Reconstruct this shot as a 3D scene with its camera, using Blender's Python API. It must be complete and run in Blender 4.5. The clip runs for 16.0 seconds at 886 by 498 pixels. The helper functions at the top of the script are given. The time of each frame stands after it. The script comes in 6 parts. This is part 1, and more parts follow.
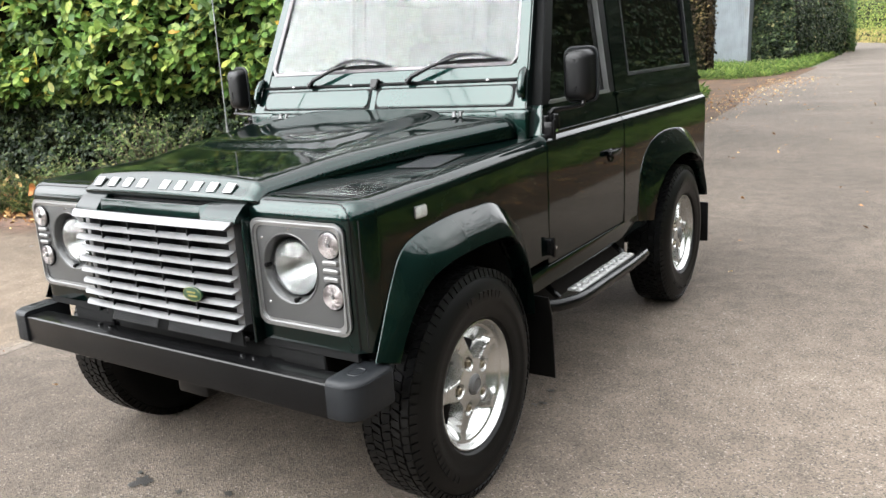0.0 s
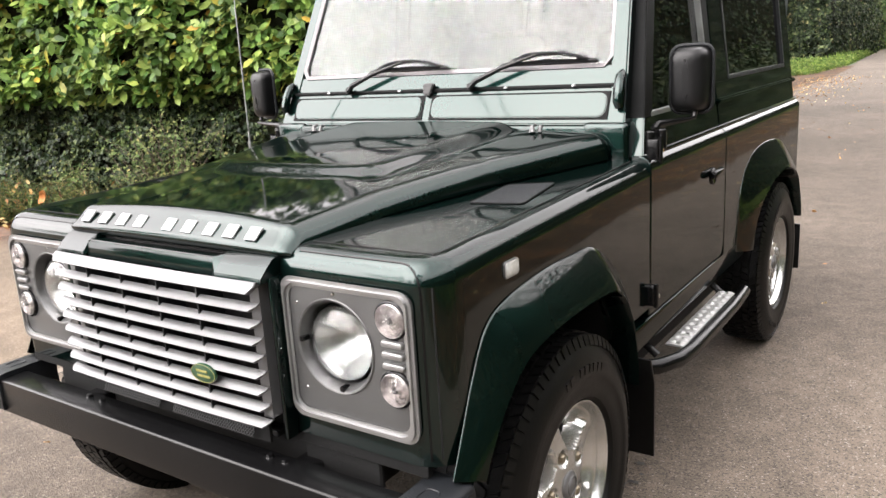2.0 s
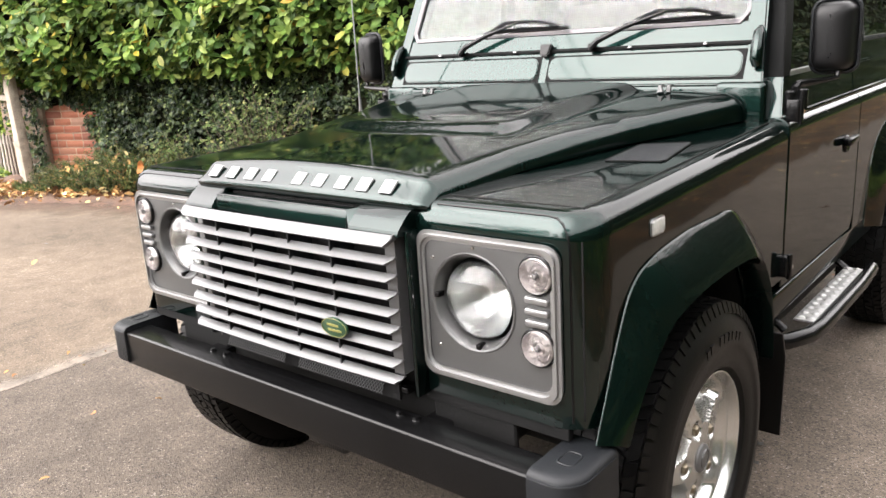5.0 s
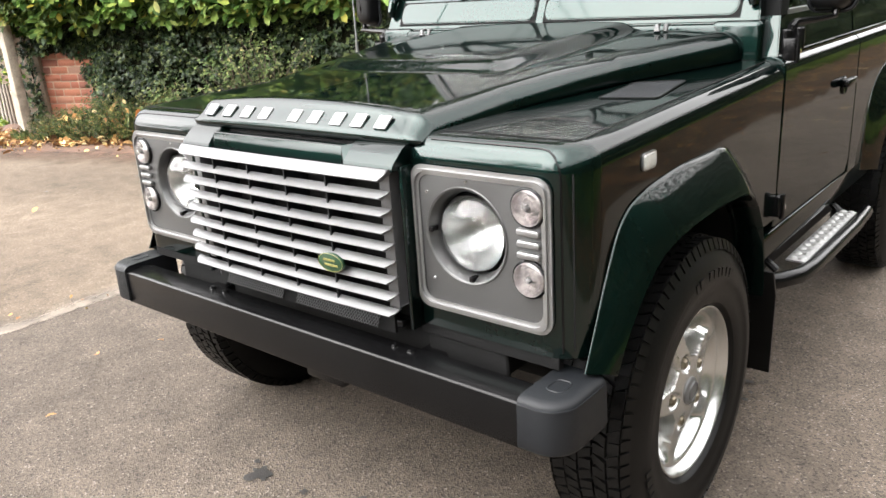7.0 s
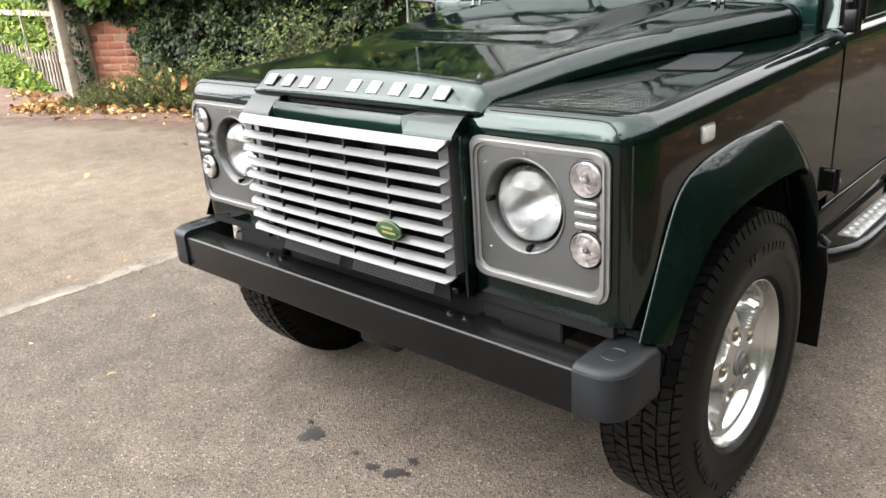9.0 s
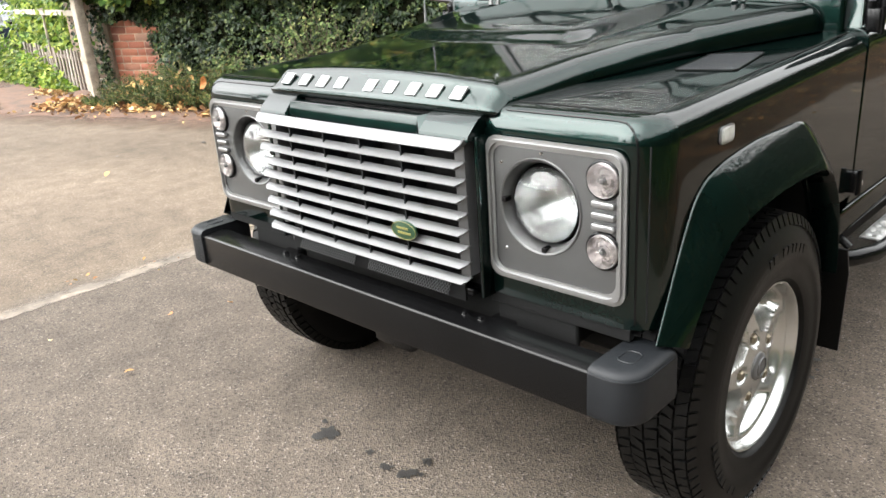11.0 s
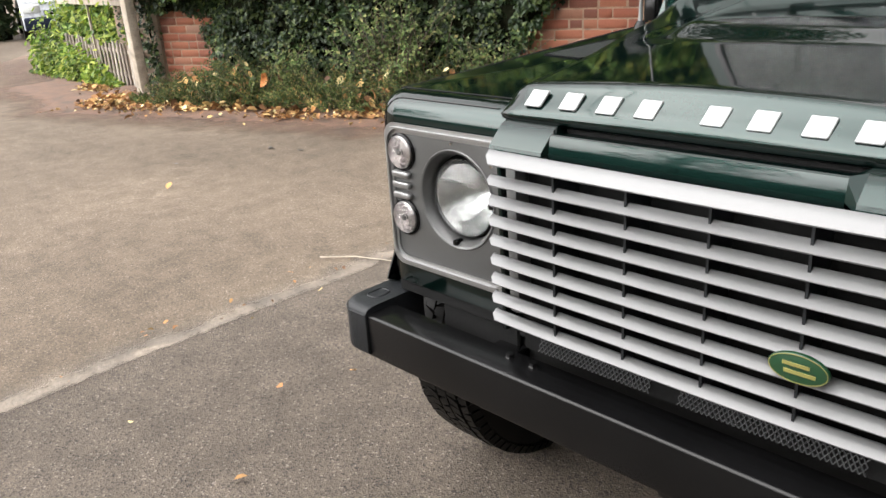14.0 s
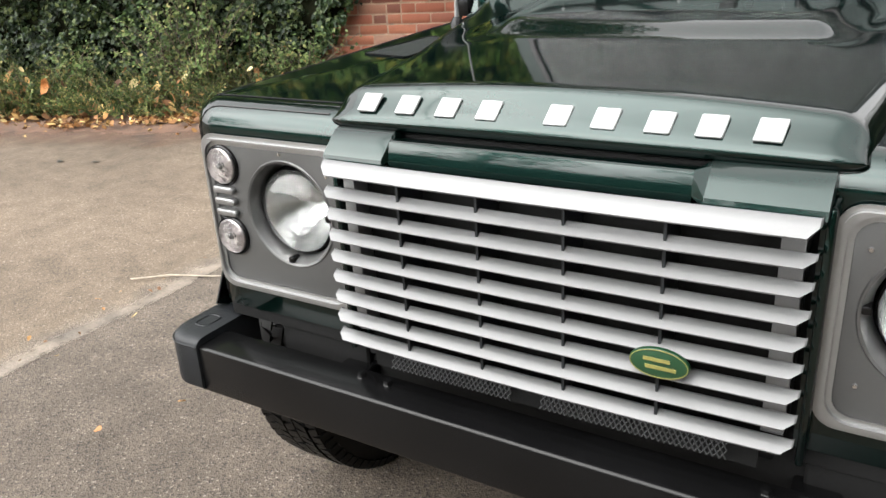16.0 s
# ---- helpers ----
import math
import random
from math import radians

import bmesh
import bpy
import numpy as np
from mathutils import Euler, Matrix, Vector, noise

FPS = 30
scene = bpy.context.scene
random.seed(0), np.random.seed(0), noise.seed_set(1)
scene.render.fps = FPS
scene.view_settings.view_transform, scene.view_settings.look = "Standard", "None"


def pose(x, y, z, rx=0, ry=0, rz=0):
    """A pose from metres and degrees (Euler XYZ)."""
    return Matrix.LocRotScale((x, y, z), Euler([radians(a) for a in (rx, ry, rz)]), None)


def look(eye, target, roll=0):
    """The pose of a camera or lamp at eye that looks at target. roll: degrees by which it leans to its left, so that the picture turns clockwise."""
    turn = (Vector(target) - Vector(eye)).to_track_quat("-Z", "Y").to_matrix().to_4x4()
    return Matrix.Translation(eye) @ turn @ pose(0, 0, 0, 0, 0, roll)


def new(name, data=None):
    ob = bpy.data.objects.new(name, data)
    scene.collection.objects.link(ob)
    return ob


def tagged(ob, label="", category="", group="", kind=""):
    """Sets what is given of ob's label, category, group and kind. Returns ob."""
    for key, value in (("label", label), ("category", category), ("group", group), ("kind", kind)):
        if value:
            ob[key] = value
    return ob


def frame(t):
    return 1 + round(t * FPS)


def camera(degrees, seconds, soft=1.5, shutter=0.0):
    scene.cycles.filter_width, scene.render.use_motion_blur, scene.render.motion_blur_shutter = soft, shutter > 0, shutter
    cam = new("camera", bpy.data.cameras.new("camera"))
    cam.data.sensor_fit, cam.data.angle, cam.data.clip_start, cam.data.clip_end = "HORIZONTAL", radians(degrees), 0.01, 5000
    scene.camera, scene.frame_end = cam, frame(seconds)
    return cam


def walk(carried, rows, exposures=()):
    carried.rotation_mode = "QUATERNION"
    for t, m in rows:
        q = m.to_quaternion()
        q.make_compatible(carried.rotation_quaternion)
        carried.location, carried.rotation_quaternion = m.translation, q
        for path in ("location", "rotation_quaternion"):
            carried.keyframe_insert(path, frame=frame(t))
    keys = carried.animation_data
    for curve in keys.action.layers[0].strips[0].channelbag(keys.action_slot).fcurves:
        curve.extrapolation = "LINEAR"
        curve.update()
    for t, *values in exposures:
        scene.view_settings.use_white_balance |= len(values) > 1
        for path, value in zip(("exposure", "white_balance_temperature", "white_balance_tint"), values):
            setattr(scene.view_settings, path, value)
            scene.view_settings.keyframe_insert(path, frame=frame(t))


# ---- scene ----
from mathutils.bvhtree import BVHTree

cam = camera(59.0, 16.0)
PATH = [
    (0, (2.126, -2.095, 1.498), (1.058, -0.476, 1.008), -3.1),
    (0.5, (1.908, -1.995, 1.507), (0.839, -0.377, 1.016), -3.0),
    (1, (1.821, -1.85, 1.5), (0.752, -0.233, 1.006), -3.0),
    (1.5, (1.729, -1.662, 1.509), (0.657, -0.047, 1.015), -3.0),
    (2, (1.639, -1.656, 1.509), (0.53, -0.066, 1.017), -3.1),
    (2.5, (1.604, -1.67, 1.52), (0.406, -0.143, 1.035), -3.3),
    (3, (1.618, -1.68, 1.527), (0.374, -0.191, 1.044), -3.3),
    (3.5, (1.651, -1.684, 1.524), (0.393, -0.205, 1.041), -3.3),
    (4, (1.641, -1.7, 1.512), (0.381, -0.225, 1.024), -3.3),
    (4.5, (1.566, -1.713, 1.486), (0.31, -0.24, 0.984), -3.3),
    (5, (1.495, -1.712, 1.449), (0.246, -0.242, 0.92), -3.3),
    (5.2, (1.481, -1.716, 1.435), (0.236, -0.249, 0.89), -3.3),
    (7.5, (1.535, -1.743, 1.417), (0.297, -0.323, 0.745), -3.4),
    (8, (1.526, -1.759, 1.433), (0.273, -0.366, 0.734), -3.6),
    (8.5, (1.524, -1.761, 1.431), (0.251, -0.39, 0.725), -3.5),
    (9, (1.515, -1.79, 1.429), (0.228, -0.433, 0.72), -3.5),
    (11.3, (1.512, -1.782, 1.429), (0.183, -0.468, 0.718), -3.6),
    (11.5, (1.493, -1.785, 1.436), (0.155, -0.482, 0.72), -3.6),
    (12, (1.381, -1.821, 1.432), (0.035, -0.526, 0.717), -3.5),
    (12.5, (1.162, -1.772, 1.4), (-0.189, -0.483, 0.682), -3.5),
    (13, (0.927, -1.65, 1.406), (-0.427, -0.367, 0.684), -3.6),
    (13.5, (0.754, -1.611, 1.384), (-0.605, -0.334, 0.662), -3.6),
    (14, (0.562, -1.596, 1.392), (-0.795, -0.315, 0.671), -3.5),
    (14.5, (0.525, -1.545, 1.381), (-0.752, -0.187, 0.657), -3.3),
    (15, (0.53, -1.518, 1.365), (-0.642, -0.072, 0.634), -3.3),
    (15.5, (0.502, -1.541, 1.382), (-0.577, -0.027, 0.644), -3.1),
    (16, (0.466, -1.553, 1.393), (-0.526, 0.011, 0.636), -3.0),
]
EXPOSURES = [(0, 1.63, 6150, 9), (0.5, 1.75, 6300, 13), (1.5, 1.70, 6420, 14), (2.5, 1.71, 6550, 15), (3.5, 1.70, 6550, 15), (5, 1.73, 6500, 14), (9, 1.72, 6320, 9), (11.5, 1.64, 6280, 8), (12.5, 1.42, 6250, 7), (13, 1.19, 6300, 9), (13.5, 1.14, 6380, 11), (14.5, 1.22, 6380, 10), (16, 1.36, 6350, 9)]
walk(cam, [(t, look(eye, target, roll)) for t, eye, target, roll in PATH], EXPOSURES)

# ---- world and light ----
SUN_EL, SUN_AZ = radians(38), radians(213)
world = bpy.data.worlds.new("overcast_sky")
scene.world = world
world.use_nodes = True
wn, wl = world.node_tree.nodes, world.node_tree.links
wn.clear()
w_out = wn.new("ShaderNodeOutputWorld")
w_bg = wn.new("ShaderNodeBackground")
w_sky = wn.new("ShaderNodeTexSky")
w_sky.sky_type = "NISHITA"
w_sky.sun_disc = False
w_sky.sun_elevation, w_sky.sun_rotation = SUN_EL, SUN_AZ
w_sky.air_density, w_sky.dust_density = 1.0, 4.0
w_co = wn.new("ShaderNodeTexCoord")
w_map = wn.new("ShaderNodeMapping")
w_map.inputs["Scale"].default_value = (1.0, 1.0, 2.2)
w_noise = wn.new("ShaderNodeTexNoise")
w_noise.inputs["Scale"].default_value = 1.7
w_noise.inputs["Detail"].default_value = 7.0
w_noise.inputs["Roughness"].default_value = 0.55
w_ramp = wn.new("ShaderNodeValToRGB")
w_ramp.color_ramp.elements[0].position, w_ramp.color_ramp.elements[0].color = 0.32, (0.66, 0.68, 0.71, 1)
w_ramp.color_ramp.elements[1].position, w_ramp.color_ramp.elements[1].color = 0.66, (1.0, 1.0, 1.0, 1)
w_gain = wn.new("ShaderNodeMixRGB")
w_gain.blend_type = "MULTIPLY"
w_gain.inputs[0].default_value = 1.0
w_gain.inputs[2].default_value = (1.58, 1.53, 1.46, 1)
w_dim = wn.new("ShaderNodeMixRGB")
w_dim.blend_type = "MULTIPLY"
w_dim.inputs[0].default_value = 1.0
w_dim.inputs[2].default_value = (0.12, 0.12, 0.12, 1)
w_mix = wn.new("ShaderNodeMixRGB")
w_mix.inputs[0].default_value = 0.88
wl.new(w_co.outputs["Generated"], w_map.inputs["Vector"])
wl.new(w_map.outputs["Vector"], w_noise.inputs["Vector"])
wl.new(w_noise.outputs["Fac"], w_ramp.inputs["Fac"])
# the cloud is brightest round the veiled sun
w_dot = wn.new("ShaderNodeVectorMath")
w_dot.operation = "DOT_PRODUCT"
w_dot.inputs[1].default_value = (math.sin(SUN_AZ) * math.cos(SUN_EL), math.cos(SUN_AZ) * math.cos(SUN_EL), math.sin(SUN_EL))
w_veil = wn.new("ShaderNodeMapRange")
w_veil.interpolation_type = "SMOOTHSTEP"
w_veil.inputs["From Min"].default_value, w_veil.inputs["From Max"].default_value = 0.55, 0.98
w_veil.inputs["To Min"].default_value, w_veil.inputs["To Max"].default_value = 1.34, 4.1
w_bright = wn.new("ShaderNodeMixRGB")
w_bright.blend_type = "MULTIPLY"
w_bright.inputs[0].default_value = 1.0
wl.new(w_co.outputs["Generated"], w_dot.inputs[0])
wl.new(w_dot.outputs["Value"], w_veil.inputs["Value"])
wl.new(w_ramp.outputs["Color"], w_bright.inputs[1])
wl.new(w_veil.outputs["Result"], w_bright.inputs[2])
wl.new(w_bright.outputs["Color"], w_gain.inputs[1])
wl.new(w_sky.outputs["Color"], w_dim.inputs[1])
wl.new(w_dim.outputs["Color"], w_mix.inputs[1])
wl.new(w_gain.outputs["Color"], w_mix.inputs[2])
wl.new(w_mix.outputs["Color"], w_bg.inputs["Color"])
w_bg.inputs["Strength"].default_value = 1.0
wl.new(w_bg.outputs["Background"], w_out.inputs["Surface"])
sun_data = bpy.data.lights.new("sun", "SUN")
sun_data.energy, sun_data.angle, sun_data.color = 0.5, radians(60), (1.0, 0.98, 0.95)
sun = new("sun", sun_data)
sun.matrix_world = look((0, 0, 20), (-math.sin(SUN_AZ) * math.cos(SUN_EL), -math.cos(SUN_AZ) * math.cos(SUN_EL), 20 - math.sin(SUN_EL)))


# ---- materials ----
def material(name, color, rough=0.5, metal=0.0, coat=0.0, var=0.15, scale=6.0, bump=0.0, bscale=120.0, spec=0.5, second=None, spot=0.5, ripple=0.0):
    """A Principled material with variation at two scales and fine relief; second: a colour for stains."""
    m = bpy.data.materials.new(name)
    m.use_nodes = True
    n, l = m.node_tree.nodes, m.node_tree.links
    b = n["Principled BSDF"]
    co = n.new("ShaderNodeTexCoord")
    big, small = n.new("ShaderNodeTexNoise"), n.new("ShaderNodeTexNoise")
    big.inputs["Scale"].default_value, big.inputs["Detail"].default_value = scale, 5
    small.inputs["Scale"].default_value, small.inputs["Detail"].default_value = bscale, 4
    for t in (big, small):
        l.new(co.outputs["Object"], t.inputs["Vector"])
    ramp = n.new("ShaderNodeValToRGB")
    lo = [c * (1 - var) for c in color]
    hi = [c * (1 + var) for c in color]
    ramp.color_ramp.elements[0].position, ramp.color_ramp.elements[0].color = 0.3, (*lo, 1)
    ramp.color_ramp.elements[1].position, ramp.color_ramp.elements[1].color = 0.7, (*hi, 1)
    l.new(big.outputs["Fac"], ramp.inputs["Fac"])
    fine = n.new("ShaderNodeMixRGB")
    fine.blend_type = "OVERLAY"
    fine.inputs[0].default_value = min(1.0, var * 1.6)
    l.new(ramp.outputs["Color"], fine.inputs[1])
    l.new(small.outputs["Fac"], fine.inputs[2])
    last = fine.outputs["Color"]
    if second:
        st = n.new("ShaderNodeTexNoise")
        st.inputs["Scale"].default_value, st.inputs["Detail"].default_value = scale * 0.6, 8
        l.new(co.outputs["Object"], st.inputs["Vector"])
        sr = n.new("ShaderNodeValToRGB")
        sr.color_ramp.elements[0].position, sr.color_ramp.elements[1].position = spot, spot + 0.14
        l.new(st.outputs["Fac"], sr.inputs["Fac"])
        mx = n.new("ShaderNodeMixRGB")
        l.new(sr.outputs["Color"], mx.inputs[0])
        l.new(last, mx.inputs[1])
        mx.inputs[2].default_value = (*second, 1)
        last = mx.outputs["Color"]
    l.new(last, b.inputs["Base Color"])
    rr = n.new("ShaderNodeMapRange")
    rr.inputs["To Min"].default_value, rr.inputs["To Max"].default_value = max(0.02, rough * 0.85), min(1.0, rough * 1.15)
    l.new(big.outputs["Fac"], rr.inputs["Value"])
    l.new(rr.outputs["Result"], b.inputs["Roughness"])
    b.inputs["Metallic"].default_value = metal
    b.inputs["Specular IOR Level"].default_value = spec
    b.inputs["Coat Weight"].default_value = coat
    b.inputs["Coat Roughness"].default_value = 0.02
    b.inputs["Coat IOR"].default_value = 1.62
    if bump:
        bp = n.new("ShaderNodeBump")
        bp.inputs["Strength"].default_value = bump
        bp.inputs["Distance"].default_value = 0.004
        l.new(small.outputs["Fac"], bp.inputs["Height"])
        l.new(bp.outputs["Normal"], b.inputs["Normal"])
    if ripple:
        wave, bp = n.new("ShaderNodeTexNoise"), n.new("ShaderNodeBump")
        wave.inputs["Scale"].default_value, wave.inputs["Detail"].default_value = 5.0, 1.0
        bp.inputs["Strength"].default_value, bp.inputs["Distance"].default_value = ripple, 0.01
        l.new(co.outputs["Object"], wave.inputs["Vector"])
        l.new(wave.outputs["Fac"], bp.inputs["Height"])
        l.new(bp.outputs["Normal"], b.inputs["Coat Normal"])
    return m


def leaf_material(name, stops, rough=0.4, glow=0.25, spec=0.22):
    """Leaves: each island takes its own colour from the stops."""
    m = bpy.data.materials.new(name)
    m.use_nodes = True
    n, l = m.node_tree.nodes, m.node_tree.links
    b, out = n["Principled BSDF"], n["Material Output"]
    geo, ramp = n.new("ShaderNodeNewGeometry"), n.new("ShaderNodeValToRGB")
    while len(ramp.color_ramp.elements) < len(stops):
        ramp.color_ramp.elements.new(0.5)
    for e, (p, c) in zip(ramp.color_ramp.elements, stops):
        e.position, e.color = p, (*c, 1)
    l.new(geo.outputs["Random Per Island"], ramp.inputs["Fac"])
    co, ns = n.new("ShaderNodeTexCoord"), n.new("ShaderNodeTexNoise")
    ns.inputs["Scale"].default_value, ns.inputs["Detail"].default_value = 40, 3
    l.new(co.outputs["Object"], ns.inputs["Vector"])
    mx = n.new("ShaderNodeMixRGB")
    mx.blend_type = "OVERLAY"
    mx.inputs[0].default_value = 0.35
    l.new(ramp.outputs["Color"], mx.inputs[1])
    l.new(ns.outputs["Fac"], mx.inputs[2])
    patch, pr, pm = n.new("ShaderNodeTexNoise"), n.new("ShaderNodeMapRange"), n.new("ShaderNodeMixRGB")
    patch.inputs["Scale"].default_value, patch.inputs["Detail"].default_value = 2.4, 3
    pr.inputs["From Min"].default_value, pr.inputs["From Max"].default_value = 0.32, 0.68
    pr.inputs["To Min"].default_value, pr.inputs["To Max"].default_value = 0.55, 1.5
    pm.blend_type = "MULTIPLY"
    pm.inputs[0].default_value = 1.0
    l.new(co.outputs["Object"], patch.inputs["Vector"])
    l.new(patch.outputs["Fac"], pr.inputs["Value"])
    l.new(mx.outputs["Color"], pm.inputs[1])
    l.new(pr.outputs["Result"], pm.inputs[2])
    mx = pm
    l.new(mx.outputs["Color"], b.inputs["Base Color"])
    b.inputs["Roughness"].default_value = rough
    b.inputs["Specular IOR Level"].default_value = spec
    tr, ms = n.new("ShaderNodeBsdfTranslucent"), n.new("ShaderNodeMixShader")
    l.new(mx.outputs["Color"], tr.inputs["Color"])
    ms.inputs[0].default_value = glow
    l.new(b.outputs["BSDF"], ms.inputs[1])
    l.new(tr.outputs["BSDF"], ms.inputs[2])
    l.new(ms.outputs["Shader"], out.inputs["Surface"])
    return m


def glass_material(name, tint, rough=0.0, flutes=0.0):
    """Glass; flutes: upright ribs to the metre, in tens."""
    m = bpy.data.materials.new(name)
    m.use_nodes = True
    b = m.node_tree.nodes["Principled BSDF"]
    if flutes:
        n, l = m.node_tree.nodes, m.node_tree.links
        co, wave, bp = n.new("ShaderNodeTexCoord"), n.new("ShaderNodeTexWave"), n.new("ShaderNodeBump")
        wave.inputs["Scale"].default_value, wave.inputs["Distortion"].default_value = flutes, 0.0
        bp.inputs["Strength"].default_value, bp.inputs["Distance"].default_value = 0.010, 0.002
        l.new(co.outputs["Object"], wave.inputs["Vector"])
        l.new(wave.outputs["Fac"], bp.inputs["Height"])
        l.new(bp.outputs["Normal"], b.inputs["Normal"])
    b.inputs["Base Color"].default_value = (*tint, 1)
    b.inputs["Transmission Weight"].default_value = 1.0
    b.inputs["Roughness"].default_value = rough
    b.inputs["IOR"].default_value = 1.32
    return m


def random_tint(name, stops, rough=0.85, bump=0.6, bscale=90.0):
    """Bricks and boards: each object takes its own colour."""
    m = material(name, (0.3, 0.3, 0.3), rough, var=0.25, scale=14, bump=bump, bscale=bscale)
    n, l = m.node_tree.nodes, m.node_tree.links
    info, ramp = n.new("ShaderNodeObjectInfo"), n.new("ShaderNodeValToRGB")
    while len(ramp.color_ramp.elements) < len(stops):
        ramp.color_ramp.elements.new(0.5)
    for e, (p, c) in zip(ramp.color_ramp.elements, stops):
        e.position, e.color = p, (*c, 1)
    l.new(info.outputs["Random"], ramp.inputs["Fac"])
    mx = n.new("ShaderNodeMixRGB")
    mx.blend_type = "OVERLAY"
    mx.inputs[0].default_value = 0.55
    b = n["Principled BSDF"]
    old = b.inputs["Base Color"].links[0].from_socket
    l.new(ramp.outputs["Color"], mx.inputs[1])
    l.new(old, mx.inputs[2])
    l.new(mx.outputs["Color"], b.inputs["Base Color"])
    return m


PAINT = material("green_paint", (0.0034, 0.0118, 0.0100), 0.36, 0.92, 0.64, 0.10, 2.5, spec=0.5, ripple=0.08)
PAINT.node_tree.nodes["Principled BSDF"].inputs["Coat Roughness"].default_value = 0.05
PAINT.node_tree.nodes["Principled BSDF"].inputs["Coat IOR"].default_value = 1.54
PAINT.node_tree.nodes["Principled BSDF"].inputs["Specular Tint"].default_value = (0.03, 0.10, 0.085, 1)
BLACK = material("black_paint", (0.00252, 0.00252, 0.00266), 0.24, 0, 0.0, 0.2, 7, bump=0.02, bscale=300, spec=0.20)
SATIN = material("satin_black", (0.0032, 0.0034, 0.0034), 0.5, 0, 0, 0.2, 9, bump=0.05, bscale=500, spec=0.05)
MIRROR_SHELL = material("mirror_shell_plastic", (0.0034, 0.0034, 0.0036), 0.36, 0, 0, 0.1, 9, bump=0.03, bscale=500, spec=0.20)
SEAL = material("glass_seal_rubber", (0.085, 0.076, 0.080), 0.38, 0, 0, 0.15, 9, spec=0.5)
PLASTIC = material("grey_plastic", (0.0056, 0.0064, 0.0076), 0.46, 0, 0, 0.15, 9, bump=0.25, bscale=700, spec=0.22)
RUBBER = material("tyre_rubber", (0.0024, 0.0024, 0.0024), 0.40, 0, 0, 0.3, 12, bump=0.15, bscale=260, spec=0.13, second=(0.0044, 0.0042, 0.0040), spot=0.60)
DARK = material("dark_underside", (0.0036, 0.0036, 0.0036), 0.8, 0, 0, 0.3, 10, bump=0.2, spec=0.15)
SILVER = material("silver_paint", (0.106, 0.106, 0.107), 0.42, 0.4, 0, 0.05, 8, bump=0.03, bscale=500)
ALLOY = material("alloy_silver", (0.42, 0.42, 0.408), 0.22, 0.85, 0.2, 0.06, 12, bump=0.02, bscale=400)
GUNMETAL = material("gunmetal_paint", (0.0645, 0.0650, 0.0645), 0.40, 0.5, 0.1, 0.07, 8, bump=0.03, bscale=600)
TRIM = material("satin_trim", (0.245, 0.245, 0.245), 0.33, 0.8, 0, 0.05, 9)
NUTMETAL = material("nut_steel", (0.185, 0.158, 0.115), 0.34, 0.9, 0, 0.3, 60)
PLATE = material("tread_plate_alloy", (0.25, 0.25, 0.245), 0.42, 0.35, 0, 0.08, 30)
CHROME = material("chrome", (0.54, 0.54, 0.54), 0.1, 1.0, 0, 0.03, 9)
REFLECTOR = material("reflector", (0.33, 0.34, 0.335), 0.25, 1.0, 0, 0.12, 26, bump=0.25, bscale=70)
LENS = glass_material("lens_glass", (1, 0.97, 0.95), 0.03)
HEAD_LENS = glass_material("headlamp_glass", (1, 1, 1), 0.07, 60.0)
CLEAR = glass_material("clear_glass", (0.80, 0.86, 0.83))
TINTED = glass_material("tinted_glass", (0.07, 0.085, 0.078))
LENS_WHITE = material("pale_lens", (0.396, 0.403, 0.389), 0.25, 0.2, 0.6, 0.1, 60)
BADGE = material("badge_green", (0.00288, 0.0259, 0.00864), 0.3, 0, 0.6, 0.05)
GOLD = material("badge_gold", (0.144, 0.13, 0.036), 0.5, 0.2)
LETTER = material("letter_silver", (0.215, 0.22, 0.22), 0.4, 0.2, 0.2, 0.03)
MESHGREY = material("dull_mesh_metal", (0.015, 0.0155, 0.0165), 0.45, 0.5, 0, 0.1, 30)
LAMP_DISH = material("lamp_dish", (0.37, 0.35, 0.345), 0.30, 0.85, 0, 0.25, 90)
SEAT = material("seat_cloth", (0.0216, 0.0216, 0.023), 0.9, 0, 0, 0.2, 20, bump=0.3, bscale=300)
WOOD = material("weathered_wood", (0.288, 0.245, 0.194), 0.85, 0, 0, 0.25, 9, bump=0.7, bscale=60, second=(0.115, 0.101, 0.072), spot=0.56)
PICKET = random_tint("picket_wood", [(0.0, (0.13, 0.101, 0.0792)), (0.5, (0.216, 0.18, 0.151)), (1.0, (0.288, 0.252, 0.216))])
BRICK = random_tint("red_brick", [(0.0, (0.150, 0.055, 0.036)), (0.30, (0.26, 0.082, 0.045)), (0.7, (0.31, 0.112, 0.060)), (1.0, (0.26, 0.150, 0.105))])
MORTAR = material("mortar", (0.25, 0.165, 0.115), 0.95, 0, 0, 0.2, 12, bump=0.8, bscale=160, second=(0.158, 0.122, 0.0936), spot=0.6)
IRON = material("corrugated_steel", (0.125, 0.140, 0.148), 0.5, 0.35, 0, 0.15, 1.6, bump=0.1, second=(0.12, 0.11, 0.10), spot=0.6)
TRUNK = material("bark", (0.072, 0.054, 0.036), 0.9, 0, 0, 0.35, 6, bump=1.0, bscale=40)
# near-black colour that stands in for the shade between leaves
CORE = material("hedge_shade", (0.0080, 0.0090, 0.0045), 1.0, 0, 0, 0.5, 5, bump=0.8, bscale=30, spec=0.03)
SOIL = material("leafy_soil", (0.044, 0.028, 0.017), 0.95, 0, 0, 0.4, 2.5, bump=1.0, bscale=55, second=(0.088, 0.045, 0.021), spot=0.55, spec=0.1)
